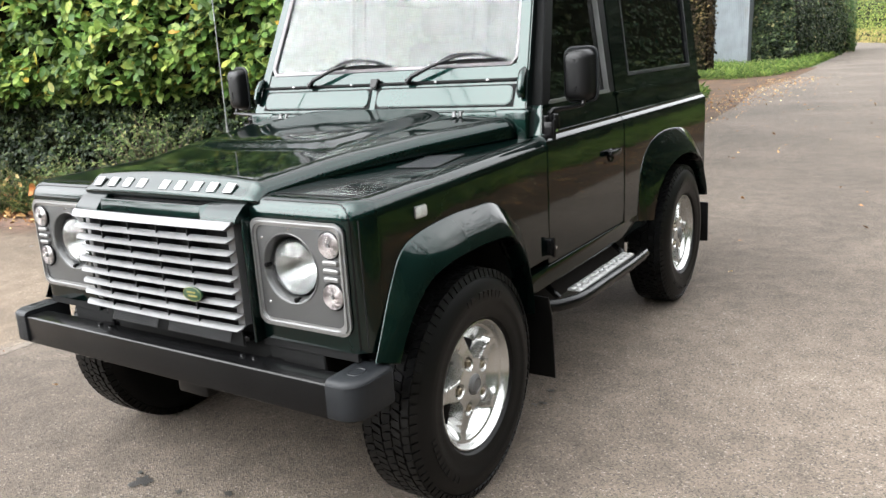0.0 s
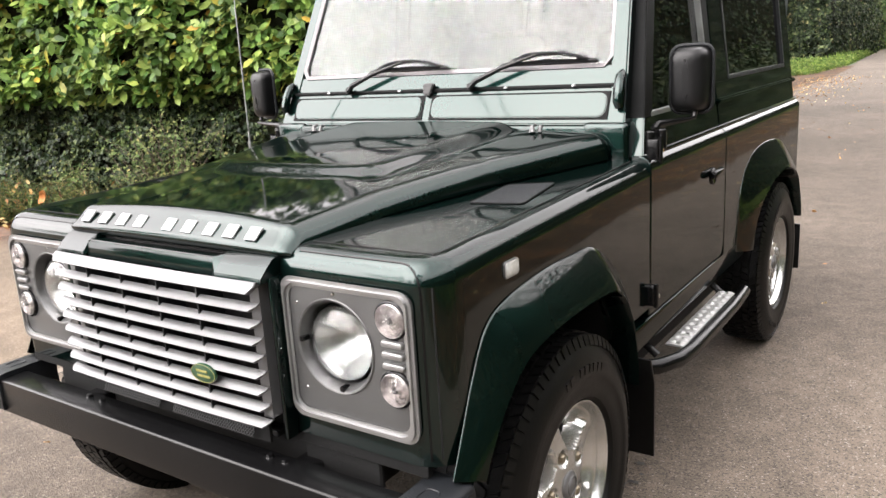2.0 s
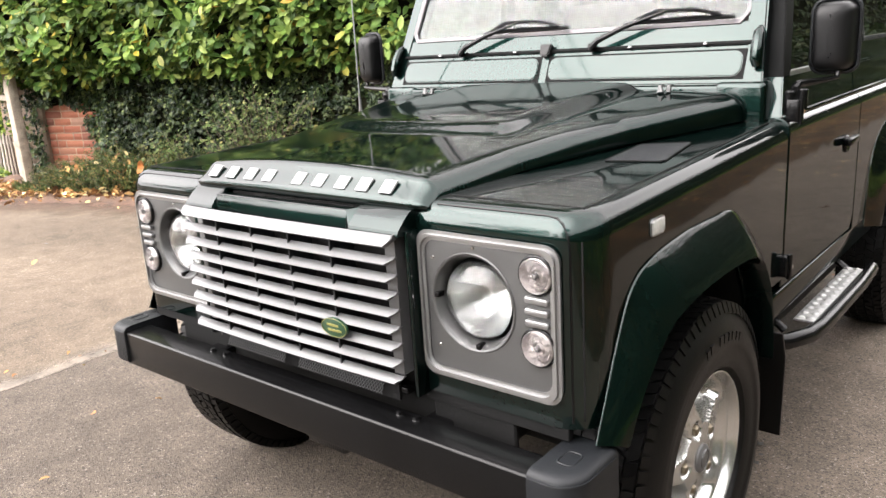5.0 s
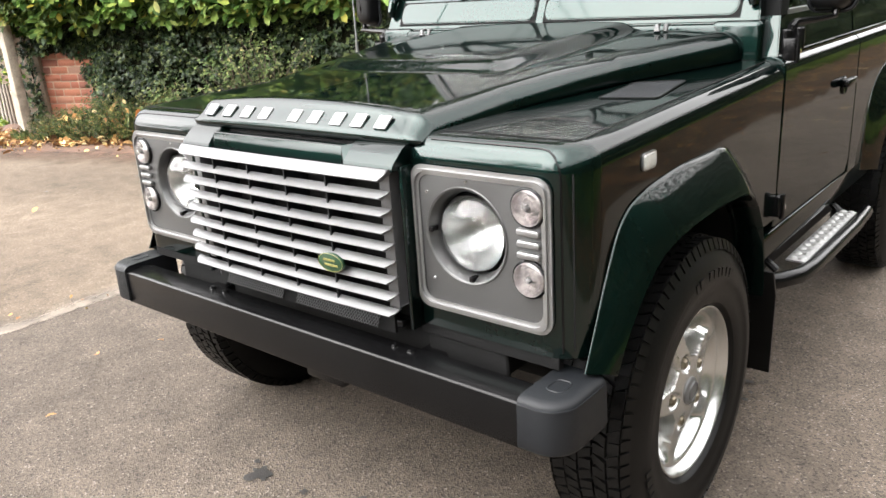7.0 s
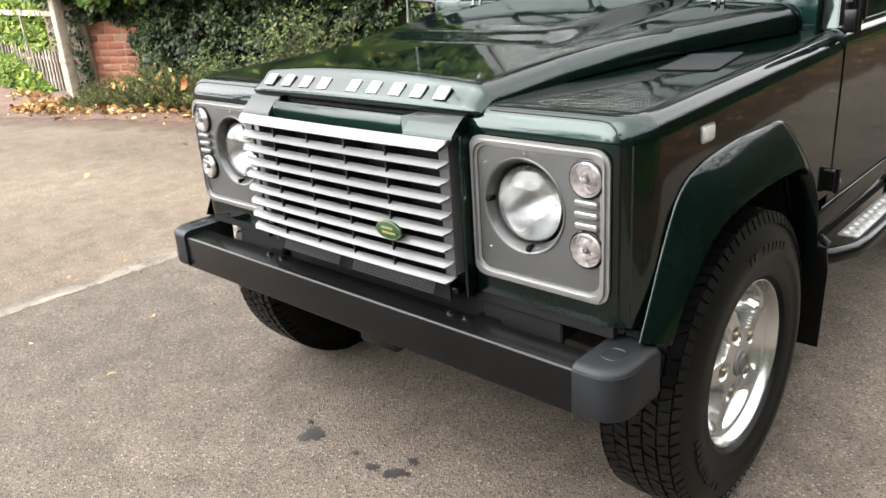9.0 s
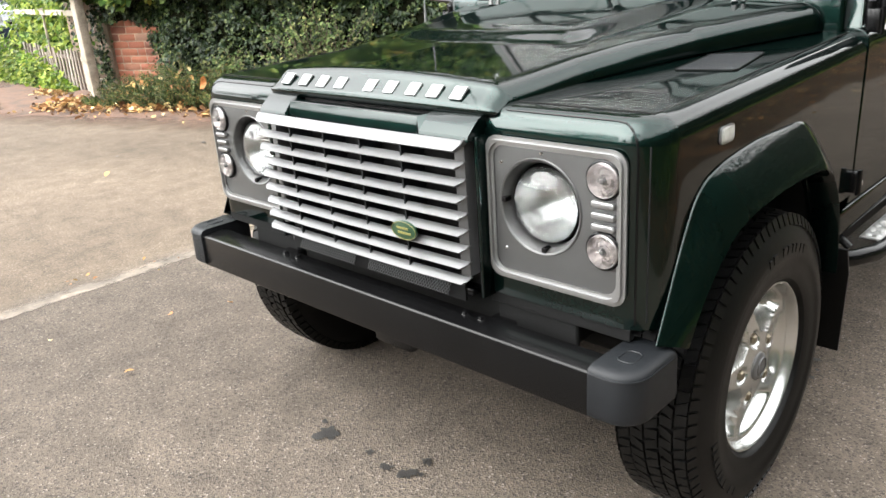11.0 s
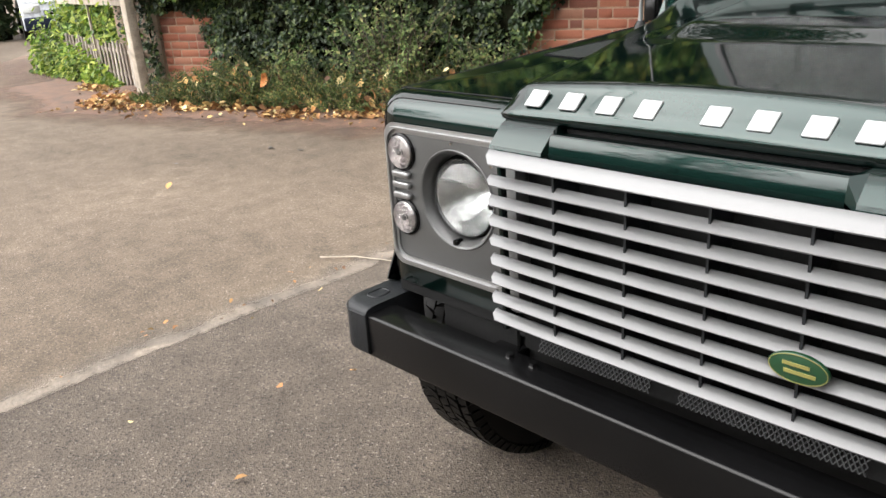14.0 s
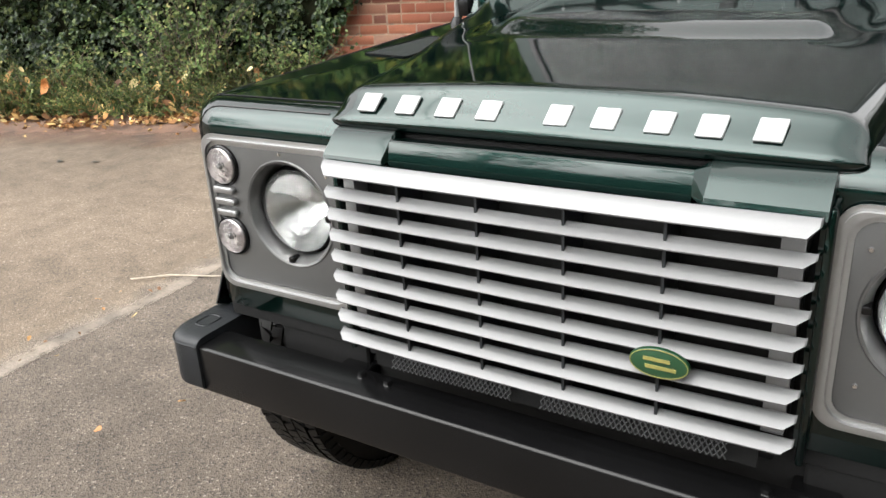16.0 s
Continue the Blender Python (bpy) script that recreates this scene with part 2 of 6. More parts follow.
STAIN = material("oil_stain", (0.0144, 0.013, 0.0115), 0.55, 0, 0, 0.3, 20, bump=0.3, bscale=200)
GRASSLAND = material("grassland", (0.0252, 0.036, 0.0115), 1.0, 0, 0, 0.4, 0.7, bump=0.8, bscale=25)
WHITE_PAINT = material("pale_car_paint", (0.36, 0.375, 0.40), 0.28, 0.2, 0.6, 0.04)
BLUE_PAINT = material("blue_dark_trim", (0.007, 0.011, 0.028), 0.45, 0, 0.0, 0.1, spec=0.2)
RENDER = material("grey_render", (0.185, 0.138, 0.100), 0.95, 0, 0, 0.25, 5, bump=0.8, bscale=60, second=(0.072, 0.0612, 0.0432), spot=0.55)
WIRE = material("black_wire", (0.0144, 0.0144, 0.0144), 0.7)


def drift_material(name, color, dark, patch=3.0):
    """Loose soil that thins out to nothing at its edge, by the share of cover."""
    m = material(name, color, 0.95, var=0.35, scale=7, bump=0.8, bscale=70, second=dark, spot=0.52)
    n, l = m.node_tree.nodes, m.node_tree.links
    b, out = n["Principled BSDF"], n["Material Output"]
    at, co, ns = n.new("ShaderNodeAttribute"), n.new("ShaderNodeTexCoord"), n.new("ShaderNodeTexNoise")
    at.attribute_name = "cover"
    ns.inputs["Scale"].default_value, ns.inputs["Detail"].default_value, ns.inputs["Roughness"].default_value = patch, 9, 0.65
    l.new(co.outputs["Object"], ns.inputs["Vector"])
    add, mr = n.new("ShaderNodeMath"), n.new("ShaderNodeMapRange")
    l.new(at.outputs["Fac"], add.inputs[0])
    l.new(ns.outputs["Fac"], add.inputs[1])
    mr.inputs["From Min"].default_value, mr.inputs["From Max"].default_value = 0.50, 1.10
    l.new(add.outputs[0], mr.inputs["Value"])
    tr, mx = n.new("ShaderNodeBsdfTransparent"), n.new("ShaderNodeMixShader")
    l.new(mr.outputs["Result"], mx.inputs[0])
    l.new(tr.outputs["BSDF"], mx.inputs[1])
    l.new(b.outputs["BSDF"], mx.inputs[2])
    l.new(mx.outputs["Shader"], out.inputs["Surface"])
    return m


def asphalt(name, base, chip, dark, chips, toned=None):
    """Bound stone: aggregate, pores, wear and pale dust."""
    m = bpy.data.materials.new(name)
    m.use_nodes = True
    n, l = m.node_tree.nodes, m.node_tree.links
    b = n["Principled BSDF"]
    co = n.new("ShaderNodeTexCoord")
    vor, big, mid, tiny = n.new("ShaderNodeTexVoronoi"), n.new("ShaderNodeTexNoise"), n.new("ShaderNodeTexNoise"), n.new("ShaderNodeTexNoise")
    vor.inputs["Scale"].default_value = 170
    for t, s, d in ((big, 0.55, 6), (mid, 7, 6), (tiny, 240, 3)):
        t.inputs["Scale"].default_value, t.inputs["Detail"].default_value = s, d
    for t in (vor, big, mid, tiny):
        l.new(co.outputs["Object"], t.inputs["Vector"])
    bw = n.new("ShaderNodeSeparateColor")
    l.new(vor.outputs["Color"], bw.inputs["Color"])
    r1 = n.new("ShaderNodeValToRGB")
    r1.color_ramp.elements[0].position, r1.color_ramp.elements[0].color = 0.0, (*dark, 1)
    r1.color_ramp.elements[1].position, r1.color_ramp.elements[1].color = 1.0, (*chip, 1)
    e = r1.color_ramp.elements.new(0.35)
    e.color = (*base, 1)
    e = r1.color_ramp.elements.new(1 - chips)
    e.color = (*[v * 1.12 for v in base], 1)
    l.new(bw.outputs[0], r1.inputs["Fac"])
    last = r1.outputs["Color"]
    for tex, lo, hi, amount in ((big, 0.78, 1.25, 1.0), (mid, 0.80, 1.2, 0.9), (tiny, 0.72, 1.3, 1.0)):
        ra = n.new("ShaderNodeMapRange")
        ra.inputs["From Min"].default_value, ra.inputs["From Max"].default_value = 0.3, 0.7
        ra.inputs["To Min"].default_value, ra.inputs["To Max"].default_value = lo, hi
        l.new(tex.outputs["Fac"], ra.inputs["Value"])
        mx = n.new("ShaderNodeMixRGB")
        mx.blend_type = "MULTIPLY"
        mx.inputs[0].default_value = amount
        l.new(last, mx.inputs[1])
        l.new(ra.outputs["Result"], mx.inputs[2])
        last = mx.outputs["Color"]
    if toned:
        # paler towards larger x, with a noisy edge
        xyz, wob, wr, wm = n.new("ShaderNodeSeparateXYZ"), n.new("ShaderNodeMath"), n.new("ShaderNodeMapRange"), n.new("ShaderNodeMixRGB")
        l.new(co.outputs["Object"], xyz.inputs[0])
        wob.operation = "ADD"
        l.new(xyz.outputs["X"], wob.inputs[0])
        l.new(big.outputs["Fac"], wob.inputs[1])
        wr.interpolation_type = "SMOOTHSTEP"
        wr.inputs["From Min"].default_value, wr.inputs["From Max"].default_value = toned[0], toned[1]
        wr.inputs["To Min"].default_value, wr.inputs["To Max"].default_value = 1.0, toned[2]
        # the paler tone fades out between y 0.8 and 6
        yr, less = n.new("ShaderNodeMapRange"), n.new("ShaderNodeMath")
        yr.interpolation_type = "SMOOTHSTEP"
        yr.inputs["From Min"].default_value, yr.inputs["From Max"].default_value = 0.8, 6.0
        yr.inputs["To Min"].default_value, yr.inputs["To Max"].default_value = 0.0, 1.6
        l.new(xyz.outputs["Y"], yr.inputs["Value"])
        less.operation = "SUBTRACT"
        l.new(wob.outputs[0], less.inputs[0])
        l.new(yr.outputs["Result"], less.inputs[1])
        l.new(less.outputs[0], wr.inputs["Value"])
        wm.blend_type = "MULTIPLY"
        wm.inputs[0].default_value = 1.0
        l.new(last, wm.inputs[1])
        l.new(wr.outputs["Result"], wm.inputs[2])
        last = wm.outputs["Color"]
    l.new(last, b.inputs["Base Color"])
    b.inputs["Roughness"].default_value = 0.9
    b.inputs["Specular IOR Level"].default_value = 0.2
    bp = n.new("ShaderNodeBump")
    bp.inputs["Strength"].default_value, bp.inputs["Distance"].default_value = 0.55, 0.006
    hh = n.new("ShaderNodeMath")
    l.new(vor.outputs["Distance"], hh.inputs[0])
    l.new(tiny.outputs["Fac"], hh.inputs[1])
    l.new(hh.outputs[0], bp.inputs["Height"])
    l.new(bp.outputs["Normal"], b.inputs["Normal"])
    return m


ROAD = asphalt("road_asphalt", (0.070, 0.057, 0.0450), (0.140, 0.123, 0.106), (0.028, 0.024, 0.021), 0.07, (0.7, 2.0, 1.45))
DRIVE = asphalt("drive_asphalt", (0.096, 0.0750, 0.0550), (0.195, 0.160, 0.128), (0.057, 0.045, 0.035), 0.08)
LAUREL = leaf_material("laurel_leaf", [(0.0, (0.024, 0.056, 0.011)), (0.30, (0.060, 0.118, 0.022)), (0.65, (0.118, 0.185, 0.038)), (0.92, (0.190, 0.245, 0.058)), (0.986, (0.31, 0.28, 0.045)), (1.0, (0.33, 0.165, 0.026))], 0.45)
IVY = leaf_material("ivy_leaf", [(0.0, (0.006, 0.015, 0.005)), (0.45, (0.019, 0.038, 0.011)), (0.8, (0.046, 0.070, 0.021)), (1.0, (0.125, 0.150, 0.045))], 0.42, 0.25, 0.3)
SHRUB = leaf_material("shrub_leaf", [(0.0, (0.0202, 0.036, 0.0115)), (0.5, (0.0576, 0.0828, 0.0259)), (0.8, (0.122, 0.13, 0.0432)), (0.95, (0.173, 0.144, 0.0576)), (1.0, (0.23, 0.108, 0.036))], 0.6)
LITTER = leaf_material("fallen_leaf", [(0.0, (0.070, 0.037, 0.021)), (0.25, (0.155, 0.074, 0.030)), (0.5, (0.26, 0.130, 0.048)), (0.72, (0.35, 0.205, 0.075)), (0.86, (0.40, 0.295, 0.125)), (1.0, (0.47, 0.40, 0.22))], 0.75, 0.1)
PRIVET = leaf_material("privet_leaf", [(0.0, (0.030, 0.055, 0.014)), (0.45, (0.075, 0.112, 0.034)), (0.8, (0.135, 0.165, 0.060)), (1.0, (0.23, 0.21, 0.085))], 0.5, 0.3)
GRASS = leaf_material("grass_blade", [(0.0, (0.028, 0.058, 0.010)), (0.6, (0.072, 0.118, 0.020)), (1.0, (0.145, 0.170, 0.045))], 0.6)
FARLEAF = leaf_material("far_leaf", [(0.0, (0.0216, 0.0468, 0.0144)), (0.6, (0.0504, 0.0864, 0.0252)), (1.0, (0.115, 0.122, 0.0432))], 0.6)
VINELEAF = leaf_material("vine_leaf", [(0.0, (0.026, 0.060, 0.008)), (0.4, (0.095, 0.160, 0.020)), (0.8, (0.20, 0.265, 0.036)), (1.0, (0.33, 0.36, 0.08))], 0.5, 0.35)
DARKHEDGE = leaf_material("holly_leaf", [(0.0, (0.004, 0.008, 0.003)), (0.55, (0.011, 0.019, 0.007)), (0.82, (0.032, 0.046, 0.017)), (0.95, (0.080, 0.095, 0.040)), (1.0, (0.12, 0.09, 0.045))], 0.5, 0.1, 0.12)
BANKLEAF = leaf_material("bank_leaf", [(0.0, (0.10, 0.13, 0.03)), (0.5, (0.24, 0.21, 0.07)), (1.0, (0.38, 0.28, 0.12))], 0.7, 0.3)
BROWNIVY = leaf_material("dead_ivy_leaf", [(0.0, (0.008, 0.006, 0.003)), (0.5, (0.022, 0.015, 0.008)), (0.85, (0.042, 0.032, 0.012)), (1.0, (0.065, 0.046, 0.02))], 0.7, 0.05, 0.08)
DEEPLEAF = leaf_material("deep_leaf", [(0.0, (0.0072, 0.0158, 0.00576)), (0.6, (0.018, 0.0324, 0.0101)), (1.0, (0.0432, 0.0468, 0.0158))], 0.7, 0.1)
WOODLEAF = leaf_material("wood_leaf", [(0.0, (0.006, 0.012, 0.005)), (0.7, (0.014, 0.022, 0.008)), (1.0, (0.03, 0.034, 0.012))], 0.8, 0.05)
BRIGHTLEAF = leaf_material("bright_leaf", [(0.0, (0.075, 0.125, 0.024)), (0.6, (0.16, 0.215, 0.045)), (1.0, (0.30, 0.30, 0.080))], 0.6, 0.4)


# ---- mesh helpers ----
def smooth_by_angle(me, degrees=35):
    bm = bmesh.new()
    bm.from_mesh(me)
    for f in bm.faces:
        f.smooth = True
    for e in bm.edges:
        if len(e.link_faces) == 2 and e.calc_face_angle(0) > radians(degrees):
            e.smooth = False
    bm.to_mesh(me)
    bm.free()


def mesh_of(bm, mat, name="mesh", angle=35):
    me = bpy.data.meshes.new(name)
    bmesh.ops.recalc_face_normals(bm, faces=bm.faces)
    bm.to_mesh(me)
    bm.free()
    me.materials.append(mat)
    smooth_by_angle(me, angle)
    return me


def part(name, bm, mat, parent, label="", angle=35):
    ob = new(name, mesh_of(bm, mat, name, angle))
    ob.parent = parent
    return tagged(ob, label)


def thing(name, label, category, at=(0, 0, 0), group="", kind=""):
    ob = new(name)
    ob.location = at
    bpy.context.view_layer.update()
    return tagged(ob, label, category, group, kind)


def solid(name, bm, mat, label, category, group="", kind="", angle=35):
    return tagged(new(name, mesh_of(bm, mat, name, angle)), label, category, group, kind)


def box(x0, x1, y0, y1, z0, z1, bevel=0.0, seg=2, bm=None):
    own = bmesh.new()
    bmesh.ops.create_cube(own, size=1)
    for v in own.verts:
        v.co = Vector((x0 + (v.co.x + 0.5) * (x1 - x0), y0 + (v.co.y + 0.5) * (y1 - y0), z0 + (v.co.z + 0.5) * (z1 - z0)))
    if bevel:
        bmesh.ops.bevel(own, geom=own.edges[:], offset=bevel, segments=seg, affect="EDGES", profile=0.5)
    return merge(bm, own) if bm else own


def merge(bm, other):
    me = bpy.data.meshes.new("tmp")
    other.to_mesh(me)
    other.free()
    bm.from_mesh(me)
    bpy.data.meshes.remove(me)
    return bm


def prism(poly, axis, a, b, bevel=0.0, seg=2):
    """A polygon of (u, v) pushed along an axis from a to b: x takes (y, z), y takes (x, z), z takes (x, y)."""
    bm = bmesh.new()

    def at(u, v, w):
        return {"x": (w, u, v), "y": (u, w, v), "z": (u, v, w)}[axis]

    lo = [bm.verts.new(at(u, v, a)) for u, v in poly]
    hi = [bm.verts.new(at(u, v, b)) for u, v in poly]
    bm.faces.new(lo)
    bm.faces.new(list(reversed(hi)))
    n = len(poly)
    for i in range(n):
        bm.faces.new((lo[i], hi[i], hi[(i + 1) % n], lo[(i + 1) % n]))
    bmesh.ops.recalc_face_normals(bm, faces=bm.faces)
    if bevel:
        rim = [e for e in bm.edges if len({f for f in e.link_faces if len(f.verts) == n}) == 1 or n == 4]
        bmesh.ops.bevel(bm, geom=rim, offset=bevel, segments=seg, affect="EDGES", profile=0.5)
    return bm


def loft(rows, closed=False, caps=False):
    """Faces between rows of equally many points."""
    bm = bmesh.new()
    vs = [[bm.verts.new(p) for p in row] for row in rows]
    n = len(rows[0])
    for r in range(len(rows) - 1):
        for i in range(n if closed else n - 1):
            j = (i + 1) % n
            bm.faces.new((vs[r][i], vs[r][j], vs[r + 1][j], vs[r + 1][i]))
    if caps:
        bm.faces.new(vs[0])
        bm.faces.new(list(reversed(vs[-1])))
    bmesh.ops.recalc_face_normals(bm, faces=bm.faces)
    return bm


def tube(path, r, sides=8, caps=True):
    """A round bar along a path; r: one radius or one a point."""
    pts = [Vector(p) for p in path]
    rs = r if isinstance(r, (list, tuple)) else [r] * len(pts)
    rows, up = [], None
    for i, p in enumerate(pts):
        d = (pts[min(i + 1, len(pts) - 1)] - pts[max(i - 1, 0)]).normalized()
        if up is None:
            up = d.orthogonal().normalized()
        up = (up - d * up.dot(d)).normalized()
        side = d.cross(up)
        rows.append([p + (up * math.cos(2 * math.pi * k / sides) + side * math.sin(2 * math.pi * k / sides)) * rs[i] for k in range(sides)])
    return loft(rows, True, caps)


def lathe(profile, axis="x", steps=48, centre=(0, 0, 0)):
    """A profile of (along, radius) turned round an axis."""
    rows = []
    for a, r in profile:
        row = []
        for k in range(steps):
            c, s = r * math.cos(2 * math.pi * k / steps), r * math.sin(2 * math.pi * k / steps)
            p = {"x": (a, c, s), "y": (c, a, s), "z": (c, s, a)}[axis]
            row.append(Vector(p) + Vector(centre))
        rows.append(row)
    return loft(rows, True)


def carve(bm, *cutters):
    """bm less the cutters."""
    def ob_of(b):
        bmesh.ops.recalc_face_normals(b, faces=b.faces)
        me = bpy.data.meshes.new("tmp")
        b.to_mesh(me)
        b.free()
        return new("tmp", me)

    main = ob_of(bm)
    others = [ob_of(c) for c in cutters]
    for o in others:
        mod = main.modifiers.new("cut", "BOOLEAN")
        mod.operation, mod.solver, mod.object = "DIFFERENCE", "EXACT", o
    me = bpy.data.meshes.new_from_object(main.evaluated_get(bpy.context.evaluated_depsgraph_get()))
    out = bmesh.new()
    out.from_mesh(me)
    bpy.data.meshes.remove(me)
    for o in (main, *others):
        old = o.data
        bpy.data.objects.remove(o)
        bpy.data.meshes.remove(old)
    return out


def arc(cx, cy, r, a0, a1, n):
    return [(cx + r * math.cos(radians(a0 + (a1 - a0) * i / n)), cy + r * math.sin(radians(a0 + (a1 - a0) * i / n))) for i in range(n + 1)]


def round_rect(x0, x1, y0, y1, r, n=5):
    return arc(x1 - r, y1 - r, r, 0, 90, n) + arc(x0 + r, y1 - r, r, 90, 180, n) + arc(x0 + r, y0 + r, r, 180, 270, n) + arc(x1 - r, y0 + r, r, 270, 360, n)


def ring(outer, inner, axis, a, b):
    """A frame between two outlines of equally many points."""
    def at(u, v, w):
        return {"x": (w, u, v), "y": (u, w, v), "z": (u, v, w)}[axis]

    rows = [[at(u, v, a) for u, v in outer], [at(u, v, b) for u, v in outer], [at(u, v, b) for u, v in inner], [at(u, v, a) for u, v in inner]]
    rows.append(rows[0])
    bm = loft(rows, True)
    bmesh.ops.remove_doubles(bm, verts=bm.verts, dist=1e-5)
    return bm


def mirrored(bm):
    """A copy of bm on the other side of the car."""
    me = bpy.data.meshes.new("tmp")
    bm.to_mesh(me)
    out = bmesh.new()
    out.from_mesh(me)
    bpy.data.meshes.remove(me)
    for v in out.verts:
        v.co.x = -v.co.x
    bmesh.ops.reverse_faces(out, faces=out.faces)
    return out


def pair(name, bm, mat, parent, label="", angle=35):
    """A part on both sides of the car."""
    other = mirrored(bm)
    return part(name, bm, mat, parent, label, angle), part(name, other, mat, parent, label, angle)


def lerp(x, xs, ys):
    return float(np.interp(x, xs, ys))


def step(t):
    t = min(1.0, max(0.0, t))
    return t * t * (3 - 2 * t)


rng = np.random.default_rng(7)


def leaf_mesh(name, points, normals, length, mat, width=0.42, spread=0.7, droop=0.25, vary=0.35):
    """Many small folded leaves as one mesh, each with a midrib."""
    n = len(points)
    points, normals = np.asarray(points, float), np.asarray(normals, float)
    axis = rng.normal(size=(n, 3))
    axis -= (axis * normals).sum(1, keepdims=True) * normals
    axis /= np.linalg.norm(axis, axis=1, keepdims=True) + 1e-9
    axis = axis + normals * rng.uniform(0.0, 0.8, (n, 1)) - np.array([0, 0, 1.0]) * rng.uniform(0, 2 * droop, (n, 1))
    axis /= np.linalg.norm(axis, axis=1, keepdims=True)
    face = normals + rng.normal(size=(n, 3)) * spread
    face -= (face * axis).sum(1, keepdims=True) * axis
    face /= np.linalg.norm(face, axis=1, keepdims=True) + 1e-9
    side = np.cross(axis, face)
    size = length * rng.uniform(1 - vary, 1 + vary, (n, 1))
    wid = size * width * rng.uniform(0.8, 1.2, (n, 1)) * 0.5
    lift = wid * rng.uniform(0.1, 0.5, (n, 1))
    bend = size * rng.uniform(-0.05, 0.22, (n, 1))
    base = points
    mid = points + axis * size * 0.5
    tip = points + axis * size - face * bend
    l1, r1 = points + axis * size * 0.34 + side * wid * 0.86 + face * lift, points + axis * size * 0.34 - side * wid * 0.86 + face * lift
    l2, r2 = points + axis * size * 0.74 + side * wid * 0.92 + face * lift * 0.8 - face * bend * 0.4, points + axis * size * 0.74 - side * wid * 0.92 + face * lift * 0.8 - face * bend * 0.4
    verts = np.stack([base, l1, l2, tip, r2, r1, mid], 1).reshape(-1, 3)
    pattern = np.array([[0, 6, 1], [1, 6, 2], [2, 6, 3], [0, 5, 6], [5, 4, 6], [4, 3, 6]])
    faces = (np.arange(n)[:, None, None] * 7 + pattern).reshape(-1, 3)
    me = bpy.data.meshes.new(name)
    me.from_pydata(verts.tolist(), [], faces.tolist())
    me.materials.append(mat)
    me.polygons.foreach_set("use_smooth", np.ones(len(me.polygons), bool))
    return me


def small_leaf_mesh(name, points, normals, length, mat, spread=0.8, width=0.8):
    """Quads folded once, for leaves too small to show more."""
    n = len(points)
    normals = np.asarray(normals, float)
    axis = rng.normal(size=(n, 3))
    axis -= (axis * normals).sum(1, keepdims=True) * normals
    axis /= np.linalg.norm(axis, axis=1, keepdims=True) + 1e-9
    face = normals + rng.normal(size=(n, 3)) * spread
    face -= (face * axis).sum(1, keepdims=True) * axis
    face /= np.linalg.norm(face, axis=1, keepdims=True) + 1e-9
    side = np.cross(axis, face)
    size = length * rng.uniform(0.6, 1.4, (n, 1))
    a, b = points, points + axis * size
    c, d = points + axis * size * 0.45 + side * size * width * 0.5 + face * size * 0.12, points + axis * size * 0.45 - side * size * width * 0.5 + face * size * 0.12
    verts = np.stack([a, c, b, d], 1).reshape(-1, 3)
    faces = (np.arange(n)[:, None, None] * 4 + np.array([[0, 1, 2], [0, 2, 3]])).reshape(-1, 3)
    me = bpy.data.meshes.new(name)
    me.from_pydata(verts.tolist(), [], faces.tolist())
    me.materials.append(mat)
    return me


# ---- ground, road and drive ----
def sheet(name, outline, z, mat, label, category, kind="structure"):
    bm = bmesh.new()
    bm.faces.new([bm.verts.new((x, y, z)) for x, y in outline])
    bmesh.ops.triangulate(bm, faces=bm.faces)
    return solid(name, bm, mat, label, category, kind=kind)


sheet("ground", [(-900, -900), (900, -900), (900, 900), (-900, 900)], -0.03, GRASSLAND, "rough green grassland round the lane", "ground")
EDGE = [(-2.2, -60.0)] + [(-2.19 + 0.004 * math.sin(3.1 * y) + 0.006 * noise.noise((y * 4.0, 2.0, 0.0)), y) for y in np.arange(-6, 5.0, 0.12)]
road_left = EDGE + [(-2.2, 8), (-1.8, 12.9), (-2.3, 17), (-2.75, 22), (-2.8, 26.7), (-3.1, 35.2), (-4.4, 58.8), (-9, 76), (-20, 105), (-40, 140)]
road_right = [(-34, 150), (-12, 115), (-3.8, 86), (0, 68), (2.5, 50), (3.1, 30), (3.05, 10), (3.0, -60)]
sheet("road", road_left + road_right, 0.0, ROAD, "grey-brown weathered asphalt lane with fine chips", "road")
sheet("driveway", [(-2.0, -60), (-2.0, 5.2), (-3.2, 4.6), (-8.6, 2.6), (-9.6, 2.3), (-11, 2.4), (-13, 3.8), (-24, 8.5), (-60, 22), (-60, -60)], -0.006, DRIVE, "pale worn asphalt driveway apron beside the lane", "driveway")
EDGE_STEPS = ((-0.16, 0.02), (-0.09, 0.26), (-0.05, 0.50), (-0.015, 0.62), (0.012, 0.45), (0.035, 0.05))
strip = []
for y in np.arange(-6, 4.88, 0.04):
    x = lerp(y, [q[1] for q in EDGE[1:]], [q[0] for q in EDGE[1:]])
    chip = 0.03 * noise.noise((y * 2.3, 1, 0)) + 0.015 * noise.noise((y * 11.0, 4, 0))
    strip.append([(x + d + chip * (d < -0.05) + 0.4 * chip, y, 0.0022) for d, c in EDGE_STEPS])
EDGE_GRIT = drift_material("edge_grit", (0.128, 0.105, 0.083), (0.075, 0.062, 0.050), 9.0)
edge_band = solid("road_edge", loft(strip), EDGE_GRIT, "pale crumbling grit between lane and driveway", "kerb", kind="structure")
cover = edge_band.data.attributes.new("cover", "FLOAT", "POINT")
for i, c in enumerate(cover.data):
    c.value = EDGE_STEPS[i % len(EDGE_STEPS)][1]
